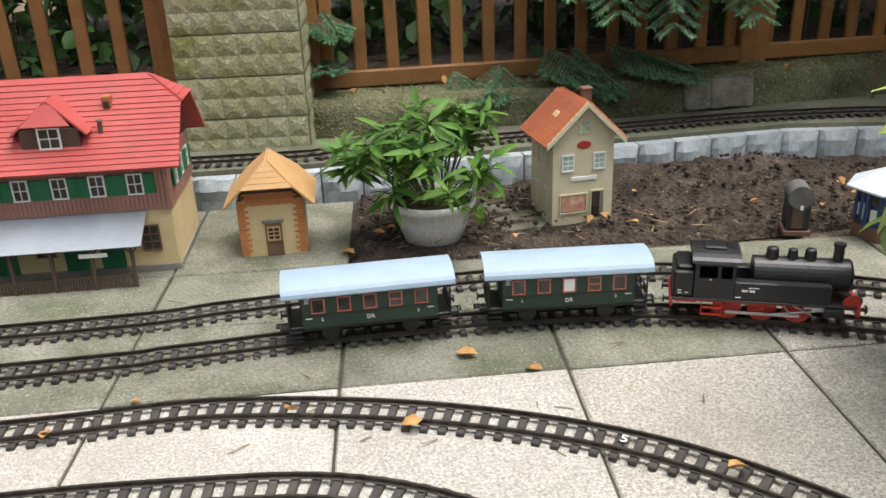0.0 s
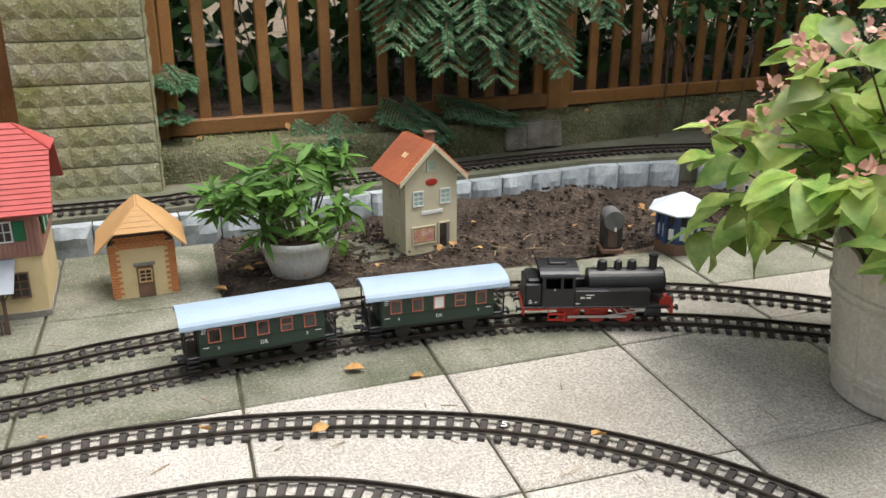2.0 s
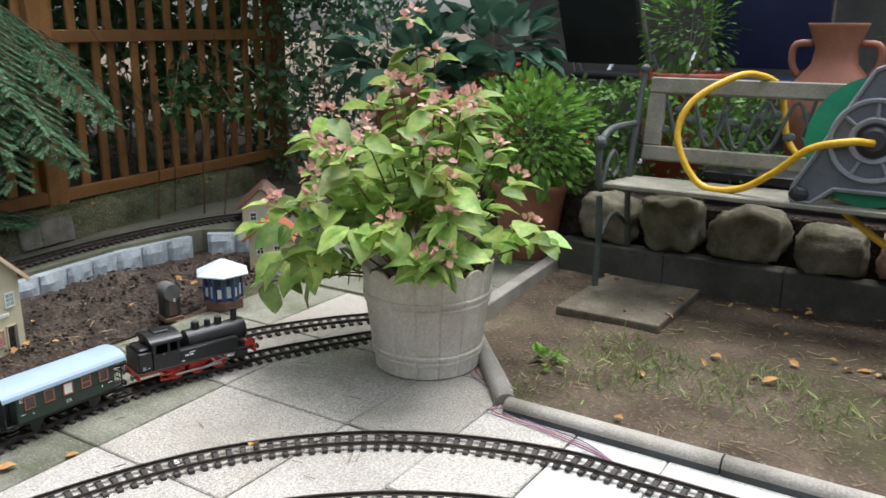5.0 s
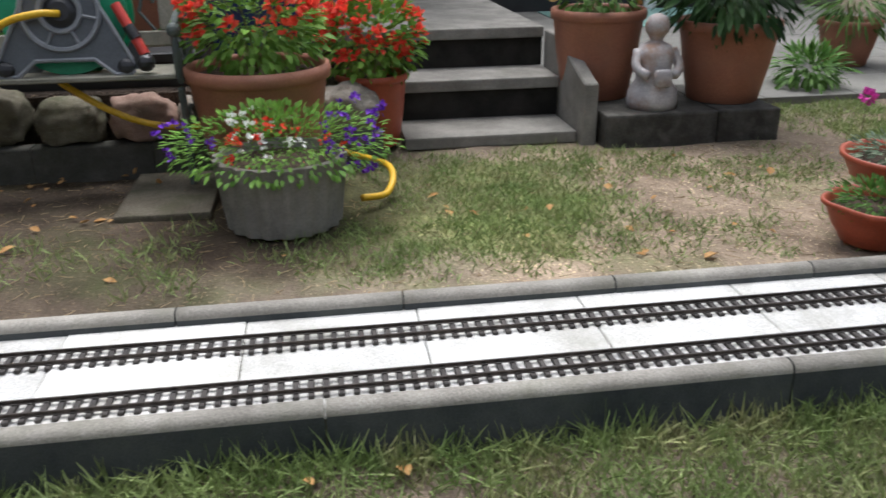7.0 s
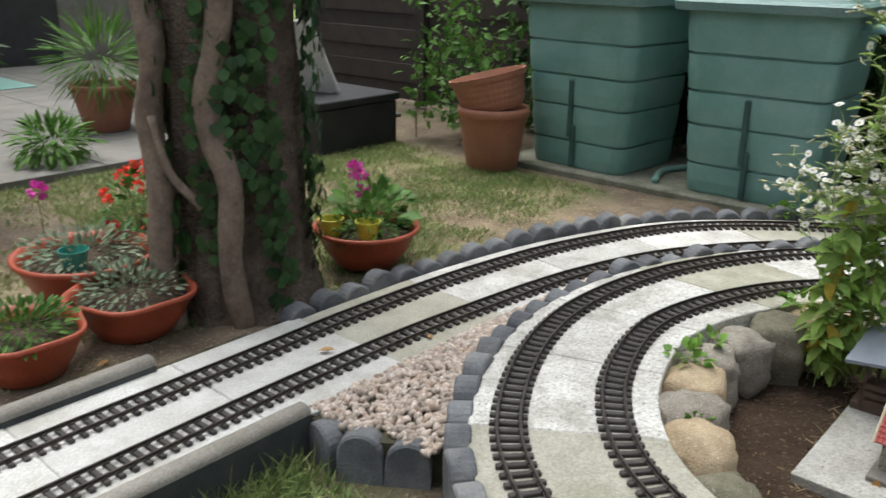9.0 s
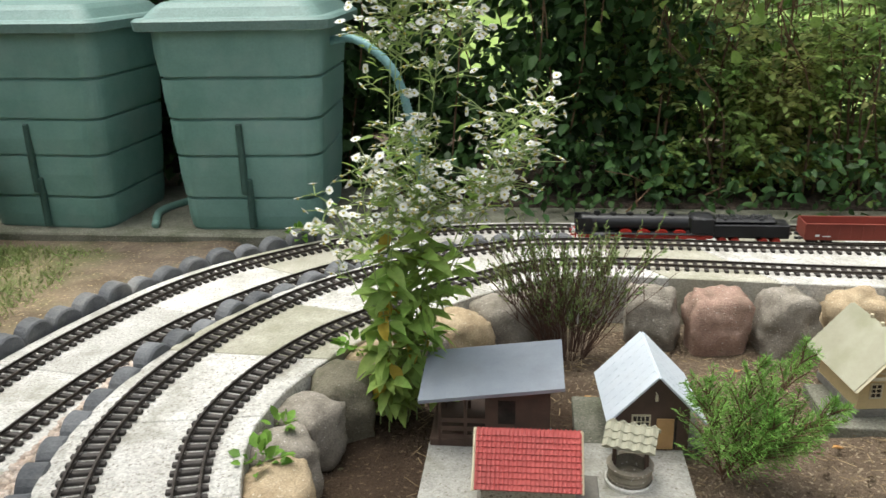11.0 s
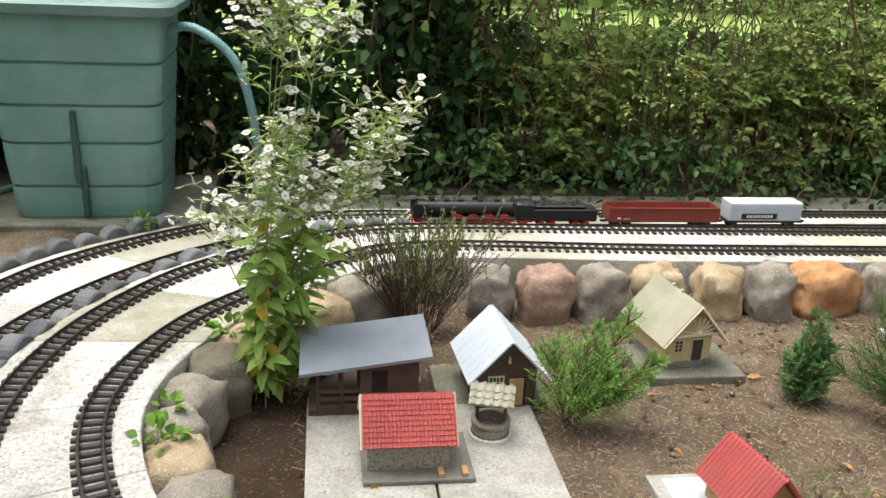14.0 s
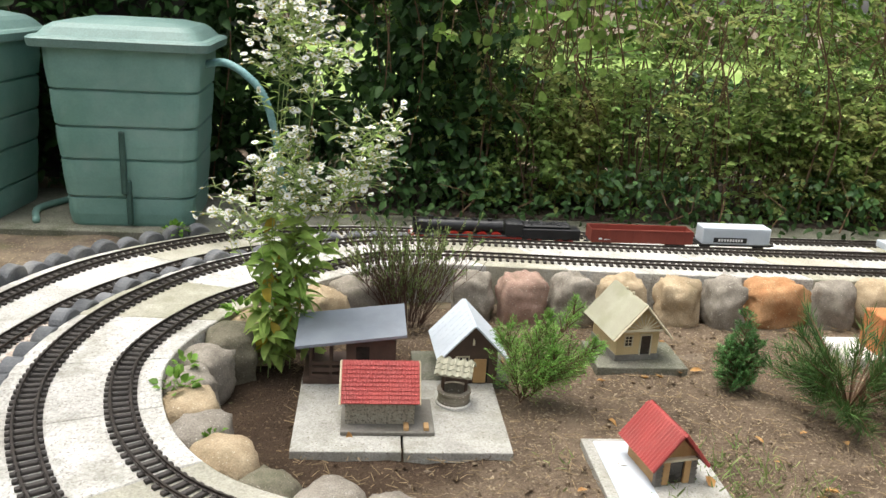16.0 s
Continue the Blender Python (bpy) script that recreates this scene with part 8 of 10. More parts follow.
def water_tank(m, label):
    """A tapered rectangular rain tank with a domed lid; front faces +y."""
    t = thing("water_tank", label, "water tank", m, "rain water tanks")
    bm = bmesh.new()

    def ring(z, grow):
        k = z / 0.775
        w, d, c = 0.265 + 0.055 * k + grow, 0.245 + 0.045 * k + grow, 0.07
        pts = []
        for cx, cy, a0 in ((w - c, d - c, 0), (-w + c, d - c, 90), (-w + c, -d + c, 180), (w - c, -d + c, 270)):
            for j in range(7):
                a = radians(a0 + 15 * j)
                pts.append((cx + c * math.cos(a), cy + c * math.sin(a), z))
        return [bm.verts.new(p) for p in pts]

    zs = [(0, -0.004), (0.012, 0.0)]
    for z in (0.130, 0.298, 0.440, 0.594):
        zs += [(z - 0.075, 0.003), (z - 0.006, 0.0), (z - 0.003, -0.011), (z + 0.003, -0.012), (z + 0.007, 0.001)]
    zs += [(0.68, 0.004), (0.775, 0.0)]
    rings = [ring(z, g) for z, g in zs]
    for a, b in zip(rings, rings[1:]):
        for k in range(28):
            bm.faces.new((a[k], a[(k + 1) % 28], b[(k + 1) % 28], b[k]))
    bm.faces.new(rings[-1])
    body = part("body", bm, M_TANK, t)
    # raised strips, coloured dark for the shade inside the gauge recess
    bm = bmesh.new()
    for x, z0, z1 in ((0.012, 0.15, 0.425), (-0.004, 0.01, 0.21)):
        box(bm, x - 0.012, 0.25, z0, x + 0.012, 0.268 + 0.03 * z1, z1, 0.005)
    part("gauge_channel", bm, M_TANKDARK, body, "gauge strip in dark green for a shaded recess")
    bm = bmesh.new()
    prev = None
    for z, s in ((0.765, 1.06), (0.768, 1.085), (0.80, 1.10), (0.81, 1.06), (0.813, 0.99), (0.845, 0.9), (0.862, 0.82), (0.878, 0.6), (0.884, 0.3)):
        pts = []
        w, d, c = 0.335 * s, 0.305 * s, 0.06 * s
        for cx, cy, a0 in ((w - c, d - c, 0), (-w + c, d - c, 90), (-w + c, -d + c, 180), (w - c, -d + c, 270)):
            for j in range(7):
                a = radians(a0 + 15 * j)
                pts.append(bm.verts.new((cx + c * math.cos(a), cy + c * math.sin(a), z)))
        if prev:
            for k in range(28):
                bm.faces.new((prev[k], prev[(k + 1) % 28], pts[(k + 1) % 28], pts[k]))
        prev = pts
    bm.faces.new(prev)
    part("lid", bm, M_TANKLID, t, "paler weathered domed lid")
    return t


M_TANKLID = surface("weathered_green_lid", (0.12, 0.21, 0.19), (0.16, 0.26, 0.235), 5, 0.55, 0.1, 120, (0.2, 0.28, 0.26), 4, 0.5)
water_tank(pose(0.525, -5.345, 0.004, 0, 0, 2), "weathered green plastic rain tank with a domed lid")
water_tank(pose(1.345, -5.345, 0.004, 0, 0, -4), "weathered green plastic rain tank partly shaded by its neighbour")
_b = bmesh.new()
_pts = spline([(0.24, -5.30, 0.70), (0.10, -5.22, 0.72), (-0.04, -5.18, 0.62), (-0.10, -5.2, 0.44), (-0.12, -5.3, 0.2), (-0.14, -5.45, 0.02)], 0.006)
tube(_b, _pts, lambda k: 0.0165 + 0.0022 * math.sin(k * 420), 10)
M_HOSE = surface("pale_teal_hose", (0.16, 0.33, 0.33), (0.22, 0.40, 0.40), 20, 0.5, 0.05, 100)
solo("corrugated_hose", _b, M_HOSE, "pale teal corrugated overflow hose from the tank", "hose", smooth=True)
_b = bmesh.new()
tube(_b, spline([(0.92, -5.1, 0.018), (0.98, -5.3, 0.018), (0.9, -5.5, 0.018)], 0.01), 0.016, 10)
solo("corrugated_hose", _b, M_TANK, "green corrugated hose lying between the tanks", "hose", smooth=True)


def bench():
    t = thing("garden_bench", "weathered grey slatted garden bench with cast-iron ends", "bench")
    y0, y1 = -0.41, 0.74
    for k in range(4):
        x = 1.95 + 0.082 * k
        slab_part("seat_slat", t, M_WOOD, x, y0, 0.385 + 0.004 * (k == 0) - 0.006 * k, x + 0.068, y1, 0.407 - 0.006 * k, 0.004)
    tilt = pose(2.27, 0, 0.45, 0, 12, 0)
    slab_part("top_rail", t, M_WOOD, -0.012, y0 + 0.02, 0.245, 0.014, y1 - 0.02, 0.305, 0.006, at=tilt)
    slab_part("lower_rail", t, M_WOOD, -0.012, y0 + 0.02, 0.0, 0.014, y1 - 0.02, 0.055, 0.006, at=tilt)
    for y in (y0 + 0.02, y1 - 0.085):
        slab_part("back_stile", t, M_WOOD, -0.010, y, 0.055, 0.012, y + 0.065, 0.245, 0.004, at=tilt)
    # scrolling vines of cast iron in the back
    bm = bmesh.new()
    r = rng_of(6)
    for k in range(7):
        ya = y0 + 0.10 + 0.145 * k
        pts = [(0, ya + 0.17 * u, 0.15 + 0.085 * math.sin(6.3 * u + k * 1.7)) for u in (j / 14 for j in range(15))]
        tube(bm, pts, 0.007, 6)
        for j in range(3):
            c = (0, ya + 0.04 + 0.05 * j, 0.15 + r.uniform(-0.07, 0.07))
            ball(bm, c, 0.024, 1, (0.2, 1.0, 0.7))
        tube(bm, [(0, ya, 0.055), (0, ya + 0.05, 0.12), (0, ya + 0.02, 0.245)], 0.006, 6)
    part("ornament", bm, M_IRON, t, "cast-iron vine ornament in the backrest", at=tilt)
    for y in (y0 - 0.012, y1 + 0.012):
        bm = bmesh.new()
        tube(bm, spline([(1.96, y, 0.03), (1.975, y, 0.2), (1.955, y, 0.385)], 0.03), 0.012, 8)
        tube(bm, spline([(2.28, y, 0.03), (2.25, y, 0.2), (2.24, y, 0.4), (2.29, y, 0.58), (2.345, y, 0.765)], 0.03), 0.012, 8)
        tube(bm, spline([(1.955, y, 0.39), (1.94, y, 0.48), (1.97, y, 0.56), (2.08, y, 0.585), (2.29, y, 0.58)], 0.03), 0.012, 8)
        tube(bm, spline([(1.975, y, 0.385), (2.02, y, 0.47), (2.08, y, 0.5), (2.12, y, 0.44), (2.07, y, 0.41), (2.04, y, 0.45)], 0.02), 0.007, 8)
        tube(bm, [(1.96, y, 0.38), (2.24, y, 0.375)], 0.010, 8)
        tube(bm, spline([(1.975, y, 0.2), (2.1, y, 0.27), (2.25, y, 0.2)], 0.03), 0.008, 8)
        ball(bm, (1.945, y, 0.545), 0.024, 2)
        ball(bm, (2.348, y, 0.775), 0.02, 2)
        part("end_frame", bm, M_IRON, t, "cast-iron end frame with scrolled arm")
    return t


bench()


def hose_reel():
    t = thing("hose_reel", "grey and green triangular garden hose reel lying on the bench", "hose reel", pose(2.0, -0.075, 0.605, 0, 10, 0))
    # local: x towards the viewer is -x, y across, z up
    bm = bmesh.new()
    cyl(bm, (0.035, 0, 0.0), (0.055, 0, 0.0), 0.195, 0.195, 40)
    cyl(bm, (0.14, 0, 0.0), (0.155, 0, 0.0), 0.195, 0.195, 40)
    part("drum", bm, M_REELGREEN, t, "green reel flanges")
    bm = bmesh.new()
    cyl(bm, (0.055, 0, 0.0), (0.14, 0, 0.0), 0.15, 0.15, 32)
    part("wound_hose", bm, M_YELLOWHOSE, t)
    for x, nm in ((0.0, "front"), (0.17, "back")):
        bm = bmesh.new()
        apex, bl, br = (0.0, 0.22), (0.205, -0.19), (-0.205, -0.19)
        outl = [(0.022, 0.205), (0.0, 0.215), (-0.022, 0.205), (-0.205, -0.155), (-0.205, -0.195), (-0.15, -0.2), (-0.09, -0.15), (0.09, -0.15), (0.15, -0.2), (0.205, -0.195), (0.205, -0.155)]
        f = bm.faces.new([bm.verts.new((x, y, z)) for y, z in outl])
        e = bmesh.ops.extrude_face_region(bm, geom=[f])
        for v in [g for g in e["geom"] if isinstance(g, bmesh.types.BMVert)]:
            v.co.x += 0.016
        bmesh.ops.recalc_face_normals(bm, faces=list(bm.faces))
        p = part("side_frame", bm, M_REELGREY, t, "grey triangular side frame with moulded ribs")
        if x == 0.0:
            bm = bmesh.new()
            for rr in (0.118, 0.062):
                tube(bm, [(-0.004, rr * math.cos(a), rr * math.sin(a)) for a in (2 * math.pi * k / 36 for k in range(37))], 0.009, 6)
            for k in range(7):
                a = math.pi / 2 + 2 * math.pi * k / 7
                tube(bm, [(-0.004, 0.118 * math.cos(a), 0.118 * math.sin(a)), (-0.004, 0.06 * math.cos(a), 0.06 * math.sin(a))], 0.006, 6)
            for a, b in zip(outl, outl[1:] + outl[:1]):
                tube(bm, [(-0.003, *a), (-0.003, *b)], 0.007, 6)
            part("rib", bm, M_REELGREY2, p)
            bm = bmesh.new()
            cyl(bm, (-0.012, 0, 0), (0.0, 0, 0), 0.03, 0.05, 24)
            part("hub", bm, M_BLACK, p)
            for y in (-0.185, 0.185):
                bm = bmesh.new()
                ball(bm, (-0.002, y, -0.175), 0.03, 2, (0.5, 1, 0.9))
                part("foot", bm, M_BLACK, p, "black rubber foot")
    bm = bmesh.new()
    cyl(bm, (0.02, -0.165, 0.02), (0.0, -0.245, -0.14), 0.016, 0.016, 12)
    part("nozzle", bm, M_RED, t, "red spray nozzle")
    bm = bmesh.new()
    ball(bm, (0.0, -0.245, -0.165), 0.03, 2)
    part("nozzle_head", bm, M_BLACK, t)
    bm = bmesh.new()
    cyl(bm, (0.01, -0.2, -0.05), (0.005, -0.222, -0.09), 0.019, seg=12)
    part("nozzle_collar", bm, M_BLACK, t)
    return t


M_REELGREY2 = surface("light_grey_rib", (0.17, 0.18, 0.195), (0.21, 0.22, 0.235), 15, 0.5, 0.1, 150)
hose_reel()
_b = bmesh.new()
tube(_b, spline([(1.985, -0.075, 0.6), (1.95, -0.02, 0.605), (1.955, 0.09, 0.575), (1.98, 0.19, 0.49), (2.0, 0.30, 0.423), (2.02, 0.43, 0.425), (2.05, 0.52, 0.56), (2.1, 0.50, 0.68), (2.2, 0.40, 0.76), (2.3, 0.34, 0.77), (2.36, 0.27, 0.72), (2.32, 0.22, 0.55), (2.25, 0.1, 0.44)], 0.02), 0.0115, 10)
solo("garden_hose", _b, M_YELLOWHOSE, "yellow hose looping over the bench back", "hose", smooth=True)
_b = bmesh.new()
tube(_b, spline([(2.2, 0.06, 0.42), (2.12, 0.0, 0.37), (2.1, -0.06, 0.328), (2.1, -0.154, 0.266), (2.1, -0.266, 0.217), (2.12, -0.407, 0.19), (2.16, -0.51, 0.19), (2.32, -0.72, 0.12), (2.2, -0.95, 0.05), (1.95, -1.09, 0.06), (1.78, -1.07, 0.02), (1.7, -0.97, 0.03)], 0.02), 0.0115, 10)
solo("garden_hose", _b, M_YELLOWHOSE, "yellow hose trailing from the bench to the trough", "hose", smooth=True)


def statue():
    """A seated garden figure, kept plain."""
    bm = bmesh.new()
    rr = lathe(bm, [(0.10, 0), (0.105, 0.03), (0.10, 0.07), (0.075, 0.11), (0.07, 0.16), (0.078, 0.22), (0.06, 0.255), (0.025, 0.27), (0.03, 0.285), (0.047, 0.31), (0.05, 0.335), (0.038, 0.365), (0.012, 0.378)], 24)
    bm.faces.new(rr[0][::-1])
    bm.faces.new(rr[-1])
    for s in (-1, 1):
        tube(bm, spline([(0, s * 0.075, 0.235), (-0.04, s * 0.09, 0.17), (-0.085, s * 0.05, 0.14)], 0.02), 0.02, 8)
    box(bm, -0.115, -0.035, 0.10, -0.085, 0.035, 0.17, 0.008)
    solo("garden_statue", bm, M_STATUE, "small pale painted garden statue standing on the plinth", "statue", m=pose(2.42, -2.235, 0.118), smooth=True)


statue()


# ---- tree with ivy ----
def tree():
    t = thing("tree", "old tree trunk with furrowed bark, climbing stems and ivy", "tree", pose(1.21, -3.07, -0.03))
    bm = bmesh.new()
    seg, rows = 96, 70
    prev = None
    for j in range(rows + 1):
        z = 2.6 * j / rows
        base = 0.185 + 0.06 * math.exp(-z / 0.12) - 0.012 * z
        ring = []
        for k in range(seg):
            a = 2 * math.pi * k / seg
            n1 = noise.noise(Vector((math.cos(a) * 3.2, math.sin(a) * 3.2, z * 0.7)))
            n2 = noise.noise(Vector((math.cos(a) * 9, math.sin(a) * 9, z * 1.6 + 7)))
            n3 = noise.noise(Vector((math.cos(a) * 22, math.sin(a) * 22, z * 3 + 2)))
            rr = base * (1 + 0.12 * n1 + 0.10 * n2 - 0.10 * abs(n3))
            ring.append(bm.verts.new((rr * math.cos(a) - 0.02 * z, rr * math.sin(a) - 0.015 * z, z)))
        if prev:
            for k in range(seg):
                bm.faces.new((prev[k], prev[(k + 1) % seg], ring[(k + 1) % seg], ring[k]))
        prev = ring
    part("trunk", bm, M_BARK, t, smooth=True)
    r = rng_of(17)
    M = M_VINE
    for pts, rad in ((((-0.06, 0.26, 0.0), (-0.02, 0.265, 0.2), (0.0, 0.235, 0.4), (0.05, 0.22, 0.58), (0.02, 0.21, 0.75), (0.06, 0.2, 1.0), (0.03, 0.18, 1.8)), 0.035), (((-0.17, 0.12, 0.0), (-0.175, 0.15, 0.2), (-0.18, 0.14, 0.42), (-0.13, 0.16, 0.6), (-0.17, 0.13, 0.85), (-0.16, 0.1, 1.2), (-0.18, 0.1, 2.0)), 0.034), (((-0.11, 0.18, 0.35), (-0.05, 0.235, 0.45), (0.02, 0.235, 0.6)), 0.012)):
        bm = bmesh.new()
        line = spline(pts, 0.02)
        tube(bm, line, lambda k: rad * (1 + 0.22 * noise.noise(Vector((k * 14, rad * 90, 0)))), 12)
        part("climbing_stem", bm, M, t, "pale smooth climbing stem", smooth=True)
    rs = np.random.RandomState(3)
    P, D, N = [], [], []
    while len(P) < 2600:
        a, z = rs.uniform(0, 2 * math.pi), rs.uniform(0.02, 2.0)
        if noise.noise(Vector((math.cos(a) * 2.2, math.sin(a) * 2.2, z * 2.4))) < -0.02:
            continue
        rr = 0.2 - 0.012 * z + rs.uniform(0, 0.05)
        P.append((rr * math.cos(a) - 0.02 * z, rr * math.sin(a) - 0.015 * z, z))
        D.append((rs.uniform(-0.6, 0.6) * -math.sin(a), rs.uniform(-0.6, 0.6) * math.cos(a), -1))
        N.append((math.cos(a), math.sin(a), 0.4))
    L = rs.uniform(0.026, 0.052, len(P))
    o = new("ivy", leaf_mesh("ivy", P, D, N, L, L * 0.95, M_IVY, 0.08, 0.05))
    o.parent = t
    tagged(o, "dark glossy ivy leaves", kind="stuff")
    # the crown, above the view
    P, d = clump(rs, 1600, (-0.1, 0.0, 4.3), (1.1, 1.1, 0.7), 0.3)
    foliage(t, P, d, (0.08, 0.13), M_LEAF, "crown", 0.6, 0.5, 0.1, 5)
    bm = bmesh.new()
    for k in range(6):
        a = k * 1.05
        tube(bm, spline([(-0.05, -0.04, 2.4), (0.4 * math.cos(a), 0.4 * math.sin(a), 3.4), (0.8 * math.cos(a), 0.8 * math.sin(a), 4.2)], 0.1), lambda q: 0.07 * (1 - 0.8 * q), 8)
    part("limb", bm, M_BARK, t)
    return t


M_VINE = surface("pale_climbing_bark", (0.15, 0.115, 0.088), (0.25, 0.195, 0.15), 18, 0.85, 0.5, 100, (0.13, 0.09, 0.065), 12, 0.6)
tree()


# ---- hedges and dark shrubs round the garden ----
def leaf_wall(name, label, n, box_lo, box_hi, size, material, seed, thick=1.0, face=(0, 1, 0), gaps=0.0, cat="hedge"):
    t = thing(name, label, cat)
    r = np.random.RandomState(seed)
    lo, hi = np.array(box_lo), np.array(box_hi)
    P = lo + (hi - lo) * r.rand(n, 3)
    if gaps:
        k = np.array([noise.noise(Vector(p * np.array((1.6, 1.6, 1.9)))) + 0.5 * noise.noise(Vector(p * 4.1)) for p in P])
        P = P[k > gaps - 0.35]
    D = unit_ways(r, len(P))
    D += np.asarray(face) * 0.5
    D[:, 2] -= 0.25
    foliage(t, P, D, size, material, "foliage", 0.62, 0.5, 0.12, seed)
    bm = bmesh.new()
    for _ in range(int((hi[0] - lo[0] + hi[1] - lo[1]) * 6)):
        x, y = r.uniform(lo[0], hi[0]), r.uniform(lo[1], hi[1])
        h = r.uniform(0.5, 1.0) * (hi[2] - lo[2])
        tube(bm, spline([(x, y, 0), (x + r.uniform(-0.15, 0.15), y + r.uniform(-0.1, 0.1), h * 0.5), (x + r.uniform(-0.8, 0.8) * min(1.0, h * 0.8), y + r.uniform(-0.15, 0.15), h)], 0.15), lambda q: 0.0045 * (1 - 0.7 * q), 5, False)
    tagged(part("twig", bm, M_TWIG, t), kind="stuff")
    return t


def twig_hedge(label, n, lo, hi, seed, material, size, thin):
    """A loose hedge: upright canes, and arching side twigs with leaves set in pairs; thin(x, z) is the share kept."""
    t = thing("hedge", label, "hedge")
    r = np.random.RandomState(seed)
    P, D, canes, twigs = [], [], [], []
    for k in range(int((hi[0] - lo[0]) * 26)):
        x, y = r.uniform(lo[0], hi[0]), r.uniform(lo[1], hi[1])
        h = r.uniform(0.5, 1.0) * hi[2]
        canes.append([(x, y, -0.05), (x + r.normal() * 0.05, y + r.normal() * 0.04, h * 0.4), (x + r.normal() * 0.16, y + r.normal() * 0.08, h * 0.75), (x + r.normal() * 0.3, y + r.normal() * 0.12, h)])
    made = 0
    while made < n:
        b = np.array((r.uniform(lo[0], hi[0]), r.uniform(lo[1], hi[1]), r.uniform(0.02, hi[2])))
        k = noise.noise(Vector((b[0] * 2.1, b[1] * 2.1, b[2] * 2.4))) + 0.55 * noise.noise(Vector(b * 5.3))
        if k + r.uniform(-0.22, 0.22) < 0.02 or r.rand() > thin(b[0], b[2]):
            continue
        made += 1
        d = unit_ways(r, 1)[0] * np.array((1, 0.55, 0.6)) + np.array((0, 0.45, 0.15))
        d /= np.linalg.norm(d)
        l = r.uniform(0.10, 0.24)
        side = np.cross(d, (0, 0, 1)) + unit_ways(r, 1)[0] * 0.3
        side /= np.linalg.norm(side)
        e = b + d * l - np.array((0, 0, 0.25 * l))
        twigs.append((tuple(b), tuple(e)))
        for j in range(6):
            g = 0.15 + 0.85 * j / 5
            c = b + d * l * g - np.array((0, 0, 0.25 * l * g * g))
            for s in (-1, 1):
                P.append(c)
                D.append(side * s + d * 0.5 + np.array((0, 0.25, -0.25)) + unit_ways(r, 1)[0] * 0.35)
    foliage(t, np.array(P), np.array(D), size, material, "foliage", 0.6, 0.7, 0.15, seed)
    bm = bmesh.new()
    for c in canes:
        tube(bm, spline(c, 0.12), lambda q: 0.006 * (1 - 0.65 * q), 5, False)
    tagged(part("cane", bm, M_TWIG, t), kind="stuff")
    bm = bmesh.new()
    for p, q in twigs[::2]:
        tube(bm, [p, q], 0.0016, 3, False)
    tagged(part("twig", bm, M_TWIG, t), kind="stuff")
    return t


def open_top(x, z):
    return 1.0 - 0.85 * smooth_step(0.45, 0.95, z) * smooth_step(-0.9, -1.3, x)


twig_hedge("loose mixed hedge with small green and yellowing leaves", 2300, (-4.6, -6.25, 0.0), (-0.95, -5.72, 1.7), 1, M_HEDGELEAF, (0.026, 0.052), open_top)
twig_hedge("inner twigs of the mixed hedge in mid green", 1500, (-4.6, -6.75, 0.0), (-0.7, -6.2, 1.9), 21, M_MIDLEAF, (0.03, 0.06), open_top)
# dark leaf colour low down stands in for the hedge's inner shade
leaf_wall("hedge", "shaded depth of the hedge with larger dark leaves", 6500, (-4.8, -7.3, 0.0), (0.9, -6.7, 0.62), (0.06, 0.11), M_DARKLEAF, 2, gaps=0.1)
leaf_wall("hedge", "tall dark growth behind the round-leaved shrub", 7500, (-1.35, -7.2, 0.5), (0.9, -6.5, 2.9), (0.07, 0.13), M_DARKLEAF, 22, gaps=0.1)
_t = thing("hazel_branch", "hanging hazel twigs with round lime-green leaves", "branch")
_r = np.random.RandomState(91)
_P, _D, _segs = [], [], []
for _k in range(11):
    _a = np.array((_r.uniform(-1.75, -0.9), _r.uniform(-5.75, -5.55), _r.uniform(1.2, 1.6)))
    _e = np.array((_a[0] + _r.uniform(-0.15, 0.15), _a[1] + 0.08, _r.uniform(0.62, 0.95)))
    _segs.append((tuple(_a), tuple(_e)))
    for _j in range(9):
        _P.append(_a + (_e - _a) * _r.uniform(0.2, 1.0) + _r.normal(size=3) * 0.02)
        _D.append((_r.normal(), _r.normal() * 0.6, -0.7))
stalks(_t, _segs, 0.004, M_TWIG)
foliage(_t, np.array(_P), np.array(_D), (0.05, 0.085), M_HAZEL, "foliage", 0.92, 0.5, 0.12, 92, "round lime-green leaves", True)
_v, _f = [], []
for _j in range(9):
    for _i in range(25):
        _v.append((-16 + 28 * _i / 24, -24.5 + 17 * _j / 8, 0.02 + 0.03 * noise.noise(Vector((_i * 0.7, _j * 0.9, 3)))))
_f = [(j * 25 + i, j * 25 + i + 1, (j + 1) * 25 + i + 1, (j + 1) * 25 + i) for j in range(8) for i in range(24)]
tagged(new("lawn", quads_mesh("lawn", _v, _f, M_LAWN, True)), "sunlit mown lawn beyond the hedge", "lawn", kind="structure")
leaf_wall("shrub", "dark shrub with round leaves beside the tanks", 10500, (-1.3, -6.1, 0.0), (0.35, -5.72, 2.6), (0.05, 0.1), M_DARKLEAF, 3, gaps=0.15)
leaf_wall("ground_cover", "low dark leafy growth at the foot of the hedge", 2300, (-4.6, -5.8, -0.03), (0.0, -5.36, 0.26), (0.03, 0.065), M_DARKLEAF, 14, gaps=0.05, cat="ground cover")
leaf_wall("hedge", "tall far hedge behind the neighbouring lawn", 8000, (-14.0, -19.5, 0.0), (10.0, -18.0, 4.5), (0.25, 0.45), M_MIDLEAF, 4, gaps=0.0)
